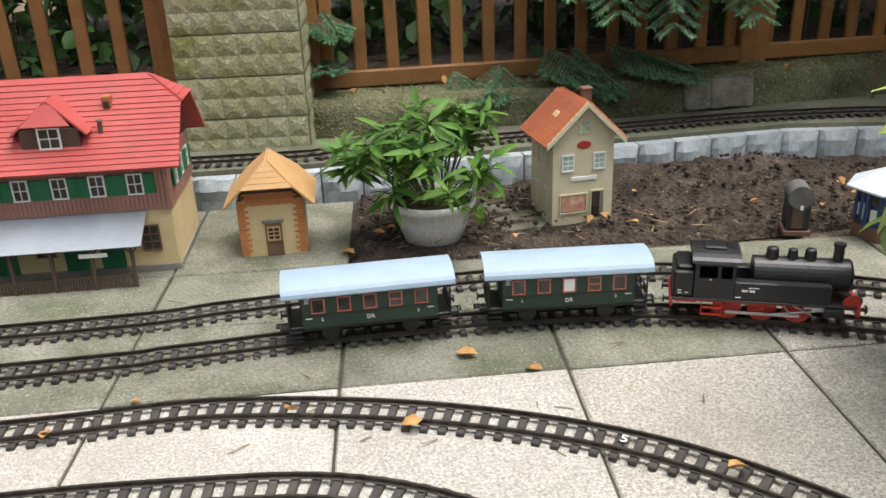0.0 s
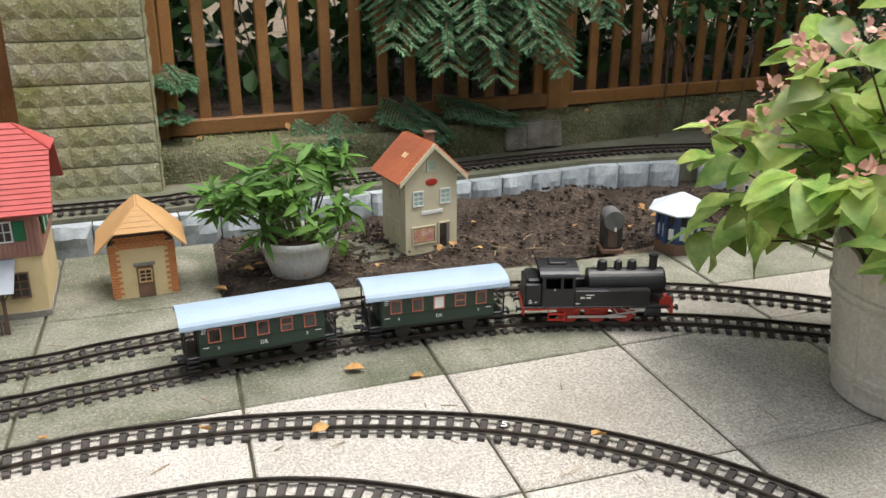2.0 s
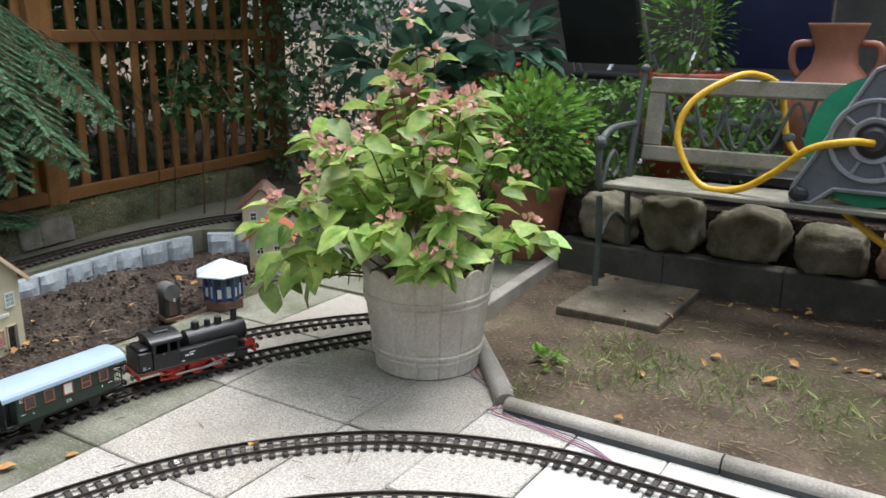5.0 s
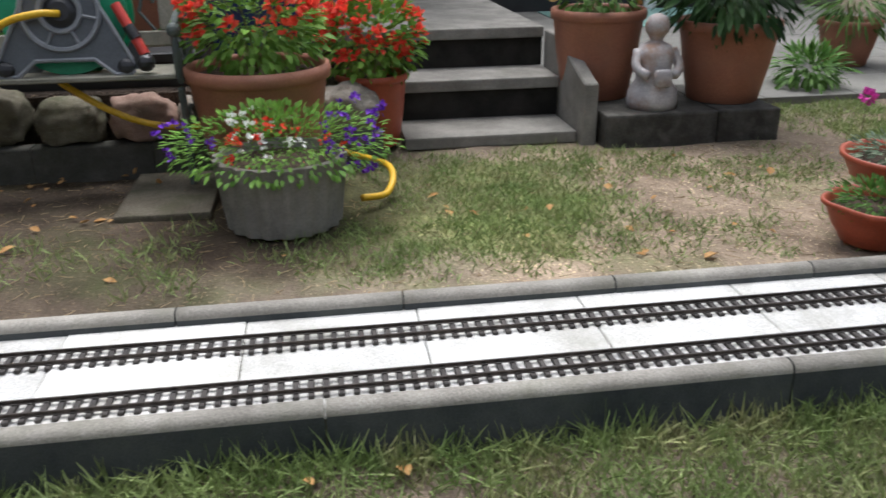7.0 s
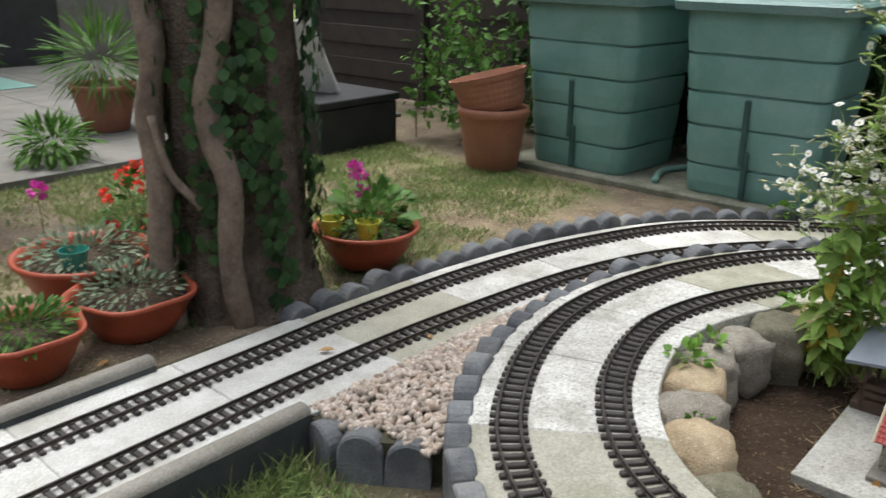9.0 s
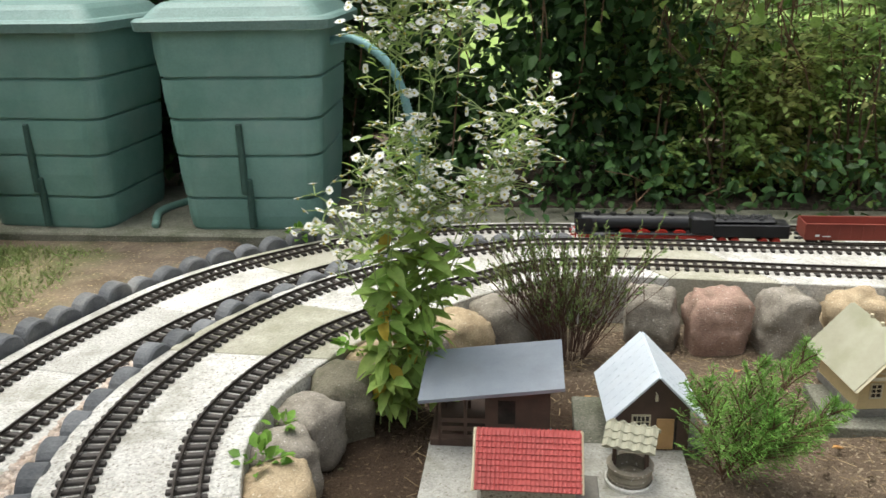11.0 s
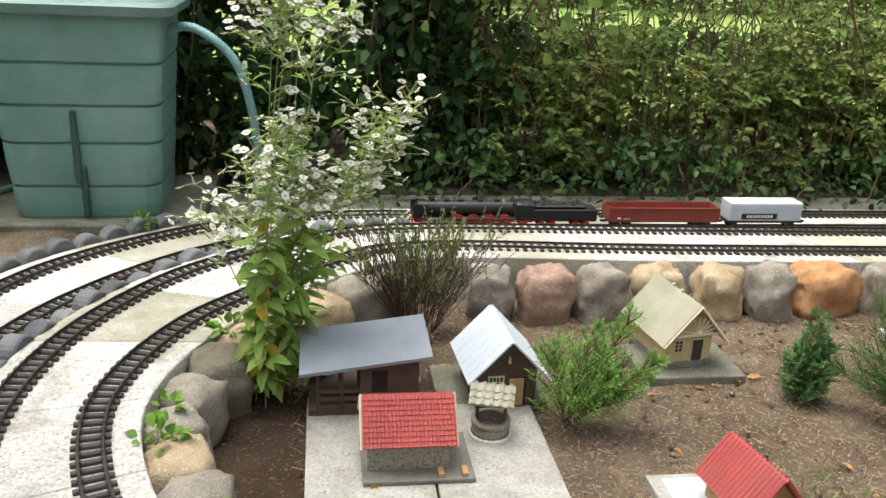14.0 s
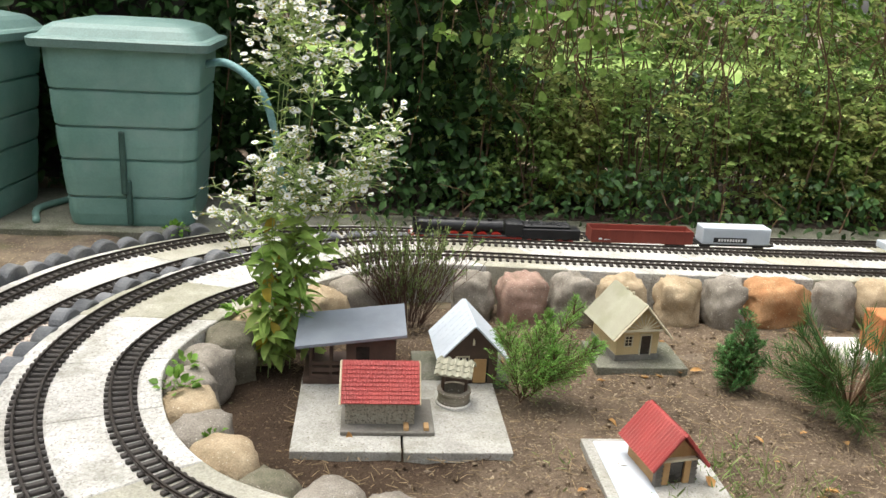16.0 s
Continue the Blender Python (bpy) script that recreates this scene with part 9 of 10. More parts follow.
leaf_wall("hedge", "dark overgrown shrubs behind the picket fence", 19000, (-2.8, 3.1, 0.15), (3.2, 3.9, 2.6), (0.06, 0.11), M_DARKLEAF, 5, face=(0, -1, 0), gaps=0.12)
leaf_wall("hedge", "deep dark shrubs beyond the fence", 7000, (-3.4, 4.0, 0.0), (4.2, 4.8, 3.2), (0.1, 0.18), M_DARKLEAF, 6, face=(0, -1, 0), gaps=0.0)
leaf_wall("shrub", "dark conifer-like shrub at the fence corner", 7000, (2.55, 2.25, 0.1), (3.3, 3.0, 2.2), (0.03, 0.06), M_SPRUCE, 7, face=(-1, -1, 0), gaps=0.1, cat="shrub")
# added backing that darkens the gap between the tanks
leaf_wall("shrub", "dark leaves added as backing behind the water tanks", 9500, (0.3, -6.3, 0.0), (2.2, -5.68, 1.9), (0.05, 0.1), M_DARKLEAF, 12, gaps=0.0, cat="shrub")
leaf_wall("shrub", "leafy green shrub beside the tanks and pots", 1500, (1.75, -5.5, 0.1), (2.5, -5.05, 0.85), (0.03, 0.07), M_LEAF, 8, gaps=0.2, cat="shrub")
leaf_wall("climber", "bright yellow-green climber behind the tanks", 900, (1.45, -5.75, 0.4), (1.95, -5.5, 1.3), (0.04, 0.08), M_BRIGHTLEAF, 9, gaps=0.1, cat="climber")
leaf_wall("shrub", "dense leafy plants along the raised bed", 3800, (2.46, 0.35, 0.26), (2.75, 1.6, 0.72), (0.022, 0.045), M_LEAF, 10, face=(-1, 0, 0), gaps=0.15, cat="shrub")
leaf_wall("shrub", "sparse green plants behind the bench", 900, (2.44, -0.9, 0.26), (2.62, 0.4, 0.48), (0.03, 0.055), M_LEAF, 11, face=(-1, 0, 0), gaps=0.3, cat="shrub")


# out of view overhead, placed only to shade the fence corner
leaf_wall("fence_shade_foliage", "unseen overhead foliage added to shade the fence corner", 5200, (1.55, 2.2, 1.3), (3.3, 3.2, 2.4), (0.06, 0.12), M_DARKLEAF, 15, face=(-1, -1, 0), gaps=0.05, cat="shrub")


def spruce_branch(t, p, q, seed, scale=1.0):
    """A drooping branch with side twigs clad in needles."""
    r = np.random.RandomState(seed)
    p, q = np.array(p), np.array(q)
    ax = q - p
    ln = np.linalg.norm(ax)
    side = np.cross(ax, (0, 0, 1))
    side /= np.linalg.norm(side)
    P, D = [], []
    segs = [(p, q)]
    for k in range(14):
        f = 0.1 + 0.86 * k / 13
        for s in (-1, 1):
            c = p + ax * f - np.array((0, 0, 0.08 * f * f * ln))
            l = ln * 0.42 * (1.05 - f) * r.uniform(0.7, 1.1) + 0.03
            e = c + (side * s * 0.8 + ax / ln * 0.55) * l - np.array((0, 0, 0.3 * l))
            segs.append((c, e))
    for a, b in segs:
        n = int(np.linalg.norm(b - a) * 1500)
        for _ in range(n):
            f = r.rand()
            w = (b - a) / np.linalg.norm(b - a)
            flat = np.cross(w, (0, 0, 1.0))
            flat /= np.linalg.norm(flat) + 1e-6
            P.append(a + (b - a) * f)
            D.append(w * 0.75 + flat * r.choice((-0.8, 0.8)) + unit_ways(r, 1)[0] * 0.22)
    stalks(t, [(tuple(a), tuple(b)) for a, b in segs], 0.003, M_TWIG, "twig")
    foliage(t, np.array(P), np.array(D), (0.018, 0.032), M_SPRUCE, "needle", 0.17, 0.3, 0.0, seed)


_t = thing("spruce_branches", "drooping blue-green spruce boughs in front of the fence", "spruce", pose(0, 0, 0))
for _k, (p, q) in enumerate((((0.8, 2.95, 0.95), (0.48, 2.42, 0.56)), ((0.8, 2.95, 0.85), (0.66, 2.40, 0.49)), ((0.95, 2.95, 0.85), (0.82, 2.38, 0.45)), ((1.0, 2.95, 0.85), (1.07, 2.38, 0.47)), ((0.95, 2.95, 0.98), (0.75, 2.36, 0.58)), ((1.0, 2.95, 0.98), (0.95, 2.36, 0.56)), ((1.1, 2.95, 1.05), (1.25, 2.42, 0.62)), ((0.75, 2.95, 1.1), (0.5, 2.45, 0.72)), ((0.95, 2.95, 1.12), (0.85, 2.4, 0.7)))):
    spruce_branch(_t, p, q, 50 + _k)
_b = bmesh.new()
tube(_b, [(1.05, 3.1, 0.1), (1.05, 3.1, 2.6)], lambda k: 0.06 * (1 - 0.6 * k), 10)
part("trunk", _b, M_BARK, _t)
# crown above the boughs, out of view, added to shade behind the fence
_P, _d = clump(np.random.RandomState(88), 2600, (1.0, 3.6, 2.3), (1.9, 0.9, 0.8), 0.2)
foliage(_t, _P, _d, (0.1, 0.2), M_SPRUCE, "crown", 0.3, 0.4, 0.2, 89)
_t = thing("spruce_twigs", "low dark green fir twigs over the terrace wall", "spruce", pose(0, 0, 0))
for _k, (p, q) in enumerate((((0.36, 2.72, 0.26), (0.31, 2.57, 0.2)), ((0.52, 2.74, 0.30), (0.62, 2.56, 0.24)), ((0.6, 2.74, 0.30), (0.71, 2.57, 0.2)), ((0.72, 2.76, 0.30), (0.93, 2.60, 0.24)), ((0.8, 2.76, 0.28), (0.98, 2.60, 0.23)), ((0.2, 2.7, 0.25), (0.3, 2.6, 0.19)), ((-0.2, 2.72, 0.3), (-0.2, 2.6, 0.3)), ((-0.2, 2.74, 0.45), (-0.15, 2.62, 0.4)))):
    spruce_branch(_t, p, q, 70 + _k)
_t = thing("leafy_branch", "leafy twig hanging in front of the fence", "branch", pose(0, 0, 0))
_r = np.random.RandomState(77)
_P, _D = [], []
_segs = [((1.9, 2.75, 0.85), (1.42, 2.3, 0.60)), ((1.9, 2.75, 0.85), (1.55, 2.28, 0.55)), ((1.95, 2.75, 0.8), (1.76, 2.28, 0.55)), ((2.0, 2.75, 0.85), (2.02, 2.25, 0.6))]
for a, b in _segs:
    a, b = np.array(a), np.array(b)
    for _ in range(60):
        _P.append(a + (b - a) * _r.uniform(0.3, 1) + _r.normal(size=3) * 0.03)
        _D.append(unit_ways(_r, 1, -0.3)[0])
stalks(_t, _segs, 0.004, M_TWIG)
foliage(_t, np.array(_P), np.array(_D), (0.035, 0.06), M_DARKLEAF, "foliage", 0.8, 0.9, 0.1, 5)


# ---- plants of the sunken bed ----
M_YOUNGFIR = surface("young_fir_scale", (0.075, 0.19, 0.055), (0.13, 0.27, 0.085), 12, 0.5, 0, 70, island=0.35, trans=0.2)
M_PINE = surface("pine_needle", (0.05, 0.12, 0.03), (0.10, 0.17, 0.05), 9, 0.5, 0, 70, island=0.35, trans=0.15)

M_WEEDLEAF = surface("soft_weed_leaf", (0.25, 0.41, 0.09), (0.40, 0.54, 0.15), 9, 0.55, 0, 60, (0.40, 0.40, 0.10), 6, 0.5, island=0.3, trans=0.4)
M_DARKTWIG = surface("dark_twig", (0.085, 0.05, 0.038), (0.14, 0.085, 0.065), 20, 0.9, 0, 60)


M_WILTED = surface("wilted_leaf", (0.50, 0.36, 0.05), (0.58, 0.45, 0.08), 12, 0.7, 0, 60, (0.30, 0.15, 0.05), 9, 0.7, island=0.3, trans=0.3)
M_PALESTEM = surface("pale_green_stem", (0.24, 0.33, 0.11), (0.33, 0.41, 0.16), 20, 0.7, 0.0, 100)


def fleabane(m):
    t = thing("fleabane", "tall wild fleabane covered in small white daisies", "wild flower", m)
    r = np.random.RandomState(9)
    segs, P, D, heads, P2, D2, P3, D3 = [], [], [], [], [], [], [], []

    def way(lo=-0.5, hi=0.5):
        g = r.uniform(0, 2 * math.pi)
        return (math.cos(g), math.sin(g), r.uniform(lo, hi))

    def stalk(b, top, bend=0.0):
        """A bent stalk as short pieces; returns a function giving places on it."""
        b, top = np.array(b, float), np.array(top, float)
        at = lambda f: b + (top - b) * f + np.array((-bend * math.sin(math.pi * f), 0, 0))
        for k in range(5):
            segs.append((tuple(at(k / 5)), tuple(at((k + 1) / 5))))
        return at

    def spray(c, root, n, wide):
        """A flat-topped head of daisies on thin stalks."""
        segs.append((tuple(root), tuple(c)))
        for _ in range(n):
            q = c + r.normal(size=3) * np.array((wide, wide, wide * 0.55))
            segs.append((tuple(c - (c - root) * r.uniform(0.1, 0.45)), tuple(q)))
            heads.append(q)
        for _ in range(1):
            P2.append(c - (c - root) * r.uniform(0.2, 0.9))
            D2.append(way(-0.3, 0.8))

    main = [stalk((r.normal() * 0.03, r.normal() * 0.03, 0), (-0.08 + r.normal() * 0.05, r.normal() * 0.05, r.uniform(1.0, 1.2)), r.normal() * 0.015) for _ in range(5)]
    mid = [stalk((r.normal() * 0.035, r.normal() * 0.035, 0), (-0.03 + r.normal() * 0.06, r.normal() * 0.06, r.uniform(0.62, 0.8)), r.normal() * 0.02) for _ in range(5)]
    east = [stalk((-0.02, r.normal() * 0.03, 0.0), (r.uniform(-0.42, -0.26), r.normal() * 0.06, r.uniform(0.72, 0.86)), r.uniform(-0.06, -0.02)) for _ in range(4)]
    west = [stalk((0.02, r.normal() * 0.03, 0.05), (r.uniform(0.13, 0.2), r.normal() * 0.04, r.uniform(0.5, 0.66)), 0.03) for _ in range(2)]
    for group, n, f0, f1, reach, count, wide in ((main, 13, 0.86, 1.02, 0.11, 4, 0.026), (main, 5, 0.55, 0.85, 0.08, 2, 0.02), (mid, 13, 0.72, 1.05, 0.10, 4, 0.028), (east, 15, 0.70, 1.08, 0.10, 4, 0.028), (west, 8, 0.75, 1.1, 0.07, 3, 0.022)):
        for at in group:
            for _ in range(n):
                f = r.uniform(f0, f1)
                root = at(f - 0.06)
                spray(root + np.array(way(0.3, 0.9)) * r.uniform(0.4, 1.0) * reach, root, count, wide)
    for group, n, f1 in ((main, 34, 0.5), (mid, 30, 0.68), (east, 18, 0.55), (west, 10, 0.6)):
        for at in group:
            for _ in range(n):
                f = r.uniform(0.05, f1) ** 0.9
                low = f * (1.1 if group is main else 0.75) < 0.5
                (P if low else P2).append(at(f))
                (D if low else D2).append(way(-0.45, 0.65))
    for at in main:
        for _ in range(26):
            P2.append(at(r.uniform(0.5, 1.0)) + r.normal(size=3) * 0.03)
            D2.append(way(-0.3, 0.8))
    for at in east:
        for _ in range(22):
            P2.append(at(r.uniform(0.45, 0.95)) + r.normal(size=3) * 0.025)
            D2.append(way(-0.3, 0.8))
    for _ in range(26):
        P3.append(main[_ % 5](r.uniform(0.05, 0.48)))
        D3.append(way(-1.4, -0.4))
    stalks(t, segs, 0.0016, M_PALESTEM)
    foliage(t, np.array(P), np.array(D), (0.04, 0.11), M_WEEDLEAF, "foliage", 0.32, 1.0, 0.28, 9, "soft green drooping leaves", True)
    foliage(t, np.array(P2), np.array(D2), (0.022, 0.055), M_WEEDLEAF, "upper_foliage", 0.26, 0.9, 0.2, 10)
    foliage(t, np.array(P3), np.array(D3), (0.05, 0.085), M_WILTED, "wilted_leaf", 0.45, 0.6, 0.3, 11, "withered yellow and brown leaves", True)
    HP, HD, HN = [], [], []
    for h in heads:
        up = unit_ways(r, 1, 2.2)[0]
        s = np.cross(up, (1, 0, 0.1))
        s /= np.linalg.norm(s)
        w = np.cross(up, s)
        for j in range(10):
            a = 2 * math.pi * j / 10
            HP.append(h)
            HD.append(s * math.cos(a) + w * math.sin(a) + up * 0.12)
            HN.append(up)
    L = r.uniform(0.010, 0.0135, len(HP))
    o = new("daisy", leaf_mesh("daisy", HP, HD, HN, L, L * 0.75, M_WHITEPETAL, 0.05, 0.0))
    o.parent = t
    tagged(o, "white ray flowers", kind="stuff")
    bm = bmesh.new()
    for h in heads:
        bmesh.ops.create_icosphere(bm, subdivisions=1, radius=0.0035, matrix=Matrix.Translation(h))
    tagged(part("daisy_eye", bm, M_YELLOW, t), kind="stuff")
    return t


fleabane(pose(-0.245, -3.90, -0.11))


def conifer(m, label, leaders, seed, mat, spray=0.12, rings=9, per=7, up=0.75):
    """A young conifer: leaders given as (foot, tip) with flat sprays, each twig clad in scale leaves."""
    t = thing("young_conifer", label, "conifer", m, "young conifers in the bed")
    r = np.random.RandomState(seed)
    P, D, segs = [], [], []
    for foot, tip in leaders:
        foot, tip = np.array(foot, float), np.array(tip, float)
        segs.append((tuple(foot), tuple(tip)))
        ax = (tip - foot) / np.linalg.norm(tip - foot)
        for i in range(rings):
            f = 0.08 + 0.9 * i / (rings - 1)
            for k in range(per if f < 0.85 else 3):
                a = r.uniform(0, 2 * math.pi)
                l = spray * (1.05 - 0.72 * f) * r.uniform(0.65, 1.2)
                b = foot + (tip - foot) * min(1, f + r.uniform(-0.04, 0.04))
                d = np.array((math.cos(a), math.sin(a), 0)) * (1 - 0.35 * f) + ax * up + unit_ways(r, 1)[0] * 0.15
                d /= np.linalg.norm(d)
                e = b + d * l
                segs.append((tuple(b), tuple(e)))
                side = np.cross(d, unit_ways(r, 1)[0])
                side /= np.linalg.norm(side)
                for j in range(7):
                    g = 0.18 + 0.8 * j / 6
                    for s in (-1, 1):
                        root = b + (e - b) * g
                        w = (d * 0.8 + side * s) * l * 0.42 * (1.1 - g)
                        for q in range(4):
                            P.append(root + w * q / 4)
                            D.append(w / np.linalg.norm(w) + unit_ways(r, 1)[0] * 0.45)
                for q in range(6):
                    P.append(b + (e - b) * (0.5 + 0.5 * q / 6))
                    D.append(d + unit_ways(r, 1)[0] * 0.4)
    stalks(t, segs, 0.002, M_TWIG)
    foliage(t, np.array(P), np.array(D), (0.008, 0.019), mat, "spray", 0.17, 0.4, 0.05, seed)
    return t


def pine_shrub(m, label, n, rad, seed):
    """A low pine: branches that turn up at their ends, with tufts of long needles."""
    t = thing("pine_shrub", label, "conifer", m)
    r = np.random.RandomState(seed)
    P, D, segs = [], [], []
    for k in range(n):
        a = r.uniform(0, 2 * math.pi)
        w = rad * r.uniform(0.35, 1.0)
        e = np.array((w * math.cos(a), w * math.sin(a), rad * r.uniform(0.25, 1.0)))
        segs.append(((0, 0, 0.02), tuple(e)))
        ax = e / np.linalg.norm(e)
        for j in range(75):
            P.append(e * r.uniform(0.5, 1.02))
            D.append(ax * 0.8 + unit_ways(r, 1, 0.3)[0] * 0.6)
    stalks(t, segs, 0.003, M_TWIG)
    foliage(t, np.array(P), np.array(D), (0.04, 0.075), M_PINE, "needle", 0.045, 0.4, 0.05, seed)
    return t


conifer(pose(-1.0, -3.70, -0.11), "bright green feathery young thuja beside the zinc-roofed shed", [((0, 0, 0), (-0.15, -0.03, 0.30)), ((0, 0, 0.02), (-0.06, -0.05, 0.25)), ((0.0, 0, 0.0), (0.06, 0.02, 0.24)), ((-0.03, 0.0, 0.05), (-0.20, 0.03, 0.20)), ((-0.03, 0, 0.02), (-0.08, 0.05, 0.17))], 1, M_THUJA, 0.15, 8, 5, 1.25)
conifer(pose(-1.717, -3.80, -0.11), "small dense dark green young conifer", [((0, 0, 0), (-0.01, 0, 0.25)), ((0, 0, 0.0), (0.045, 0.01, 0.17)), ((0, 0, 0.0), (-0.05, 0.01, 0.18))], 2, M_YOUNGFIR, 0.085, 9, 7, 0.7)
pine_shrub(pose(-2.02, -3.65, -0.11), "low spreading pine shrub with long needles", 64, 0.27, 3)


def heather(m, seed):
    t = thing("heather", "straggly brown and green heather between the stones", "heather", m)
    r = np.random.RandomState(seed)
    segs, P, D = [], [], []
    for k in range(100):
        a = r.uniform(0, 2 * math.pi)
        q = np.array((r.uniform(0.05, 0.27) * math.cos(a), r.uniform(0.03, 0.12) * math.sin(a), r.uniform(0.14, 0.36)))
        segs.append(((0.05 * math.cos(a), 0.03 * math.sin(a), 0), tuple(q)))
        for j in range(5):
            c = q * r.uniform(0.35, 0.95)
            e = c + (q / np.linalg.norm(q) * 0.6 + np.array((0, 0, 0.6)) + unit_ways(r, 1)[0] * 0.55) * r.uniform(0.04, 0.11)
            segs.append((tuple(c), tuple(e)))
            if k % 2 == 0 or c[2] > 0.22:
                for _ in range(22):
                    f = r.uniform(0.2, 1.05)
                    P.append(c + (e - c) * f)
                    D.append((e - c) / np.linalg.norm(e - c) + unit_ways(r, 1)[0] * 0.7)
    stalks(t, segs, 0.0012, M_DARKTWIG)
    foliage(t, np.array(P), np.array(D), (0.008, 0.017), M_HEATHTIP, "foliage", 0.3, 0.5, 0, seed)


M_HEATHTIP = surface("heather_tip", (0.17, 0.27, 0.08), (0.26, 0.35, 0.13), 7, 0.7, 0, 60, (0.24, 0.13, 0.09), 6, 0.7, island=0.3, trans=0.2)
heather(pose(-0.68, -4.28, -0.10), 5)
for _k, (x, y, z, n, s) in enumerate(((-0.03, -3.47, 0.03, 26, 0.045), (-0.12, -3.97, 0.05, 12, 0.03), (-0.03, -3.62, 0.02, 14, 0.035), (-0.62, -3.05, -0.1, 40, 0.05), (0.3, -4.99, 0.01, 26, 0.04), (-0.15, -3.25, 0.0, 12, 0.03), (0.46, 0.1, -0.1, 40, 0.055), (0.3, -0.2, -0.11, 20, 0.04), (1.3, 0.62, -0.01, 20, 0.04))):
    _t = thing("weed", "bright green weed sprouting beside the slabs", "weed", pose(x, y, z), "weeds")
    _r = np.random.RandomState(100 + _k)
    _P, _d = clump(_r, int(n * 1.5), (0, 0, 0.02), (s, s, s * 0.6), 0.1)
    foliage(_t, _P, _d + np.array((0, 0, 0.3)), (0.018, 0.038), M_BRIGHTLEAF, "foliage", 0.75, 1.0, 0.15, _k)


# ---- grass, leaves, litter ----
def grass_patch(name, label, n, sampler, h, seed, mat=None):
    r = np.random.RandomState(seed)
    P = []
    while len(P) < n:
        q = sampler(r)
        if q:
            P.append(q)
    P = np.array(P)
    D = unit_ways(r, n) * np.array((0.75, 0.75, 0.3))
    D[:, 2] = np.abs(D[:, 2]) + 0.55
    L = h[0] + (h[1] - h[0]) * r.rand(n) ** 1.5
    ob = new(name, leaf_mesh(name, P, D, unit_ways(r, n), L, np.full(n, 0.0042) * (0.7 + 0.6 * r.rand(n)), mat or M_GRASS, 0.1, 0.35))
    return tagged(ob, label, "grass", kind="stuff")


def tuft_field(x0, x1, y0, y1, cut, s=2.3, zoff=0.0):
    def pick(r):
        x, y = r.uniform(x0, x1), r.uniform(y0, y1)
        k = noise.noise(Vector((x * s, y * s, 4))) + 0.6 * noise.noise(Vector((x * s * 3, y * s * 3, 8)))
        rim = min(x - x0, x1 - x, y - y0, y1 - y)
        if k - 0.9 * max(0.0, 1 - rim / 0.12) + r.uniform(-0.55, 0.55) < cut:
            return None
        return (x, y, ground_z(x, y) - 0.004 + zoff)
    return pick


def near_lawn(r):
    x, y = r.uniform(-0.6, 0.49), r.uniform(-2.7, 0.3)
    if x > 0.49 - max(0, y - 0.12) or (y < -2.62 and x < 0.1) or (y > -0.12 and r.rand() > 0.12):
        return None
    k = noise.noise(Vector((x * 2.5, y * 2.5, 4)))
    k += 0.6 * noise.noise(Vector((x * 8, y * 8, 2)))
    if k + r.uniform(-0.3, 0.3) < -0.34:
        return None
    return (x, y, ground_z(x, y) - 0.004)


grass_patch("lawn_grass", "uneven green and straw-coloured grass below the kerb", 42000, near_lawn, (0.016, 0.062), 1)
grass_patch("kerb_grass", "long ragged grass along the foot of the kerb", 2600, lambda r: (lambda x, y: (x, y, ground_z(x, y) - 0.004) if noise.noise(Vector((y * 5, 1, 0))) > -0.2 else None)(0.492 - abs(r.normal()) * 0.05, r.uniform(-2.7, -0.1)), (0.04, 0.11), 8)
grass_patch("lawn_grass", "thin patches of grass on bare soil behind the kerb", 9500, tuft_field(1.0, 2.3, -2.9, -0.85, 0.26), (0.012, 0.045), 2)
grass_patch("lawn_grass", "lush grass round the ribbed planter", 5200, tuft_field(1.1, 2.42, -2.0, -0.6, 0.12, 2.6), (0.014, 0.055), 9)
grass_patch("lawn_grass", "tufts of grass in front of the bench", 1300, tuft_field(1.0, 1.75, -0.6, 0.75, 0.3, 3.1), (0.015, 0.06), 3)
grass_patch("lawn_grass", "thin grass between the tree and the tanks", 34000, tuft_field(0.95, 2.6, -5.0, -3.0, -0.12), (0.014, 0.042), 4)
grass_patch("lawn_grass", "grass in front of the patio", 2600, tuft_field(2.2, 2.95, -3.6, -2.75, -0.1), (0.02, 0.05), 5)
grass_patch("bed_weeds", "sparse grass in the sunken bed", 700, tuft_field(-2.3, -0.9, -3.5, -2.9, 0.2, 3.0, 0.025), (0.02, 0.06), 6)
grass_patch("ledge_grass", "tiny tufts on the mossy terrace", 600, lambda r: (lambda x: (x, 2.62 + 0.09 * x + r.uniform(0, 0.1), 0.2))(r.uniform(-0.2, 2.2)), (0.01, 0.03), 7)


def fallen(name, label, places, seed, size=(0.02, 0.045), mat=None):
    r = np.random.RandomState(seed)
    n = len(places)
    D = unit_ways(r, n) * np.array((1, 1, 0.25))
    N = unit_ways(r, n) * 0.3 + np.array((0, 0, 1.0))
    L = r.uniform(size[0], size[1], n)
    for k in range(n):
        t = new(name, leaf_mesh(name, [places[k]], [D[k]], [N[k]], [L[k]], [L[k] * r.uniform(0.5, 0.8)], mat or M_DRYLEAF, 0.25, -0.1))
        tagged(t, label, "fallen leaf", group="fallen leaves")


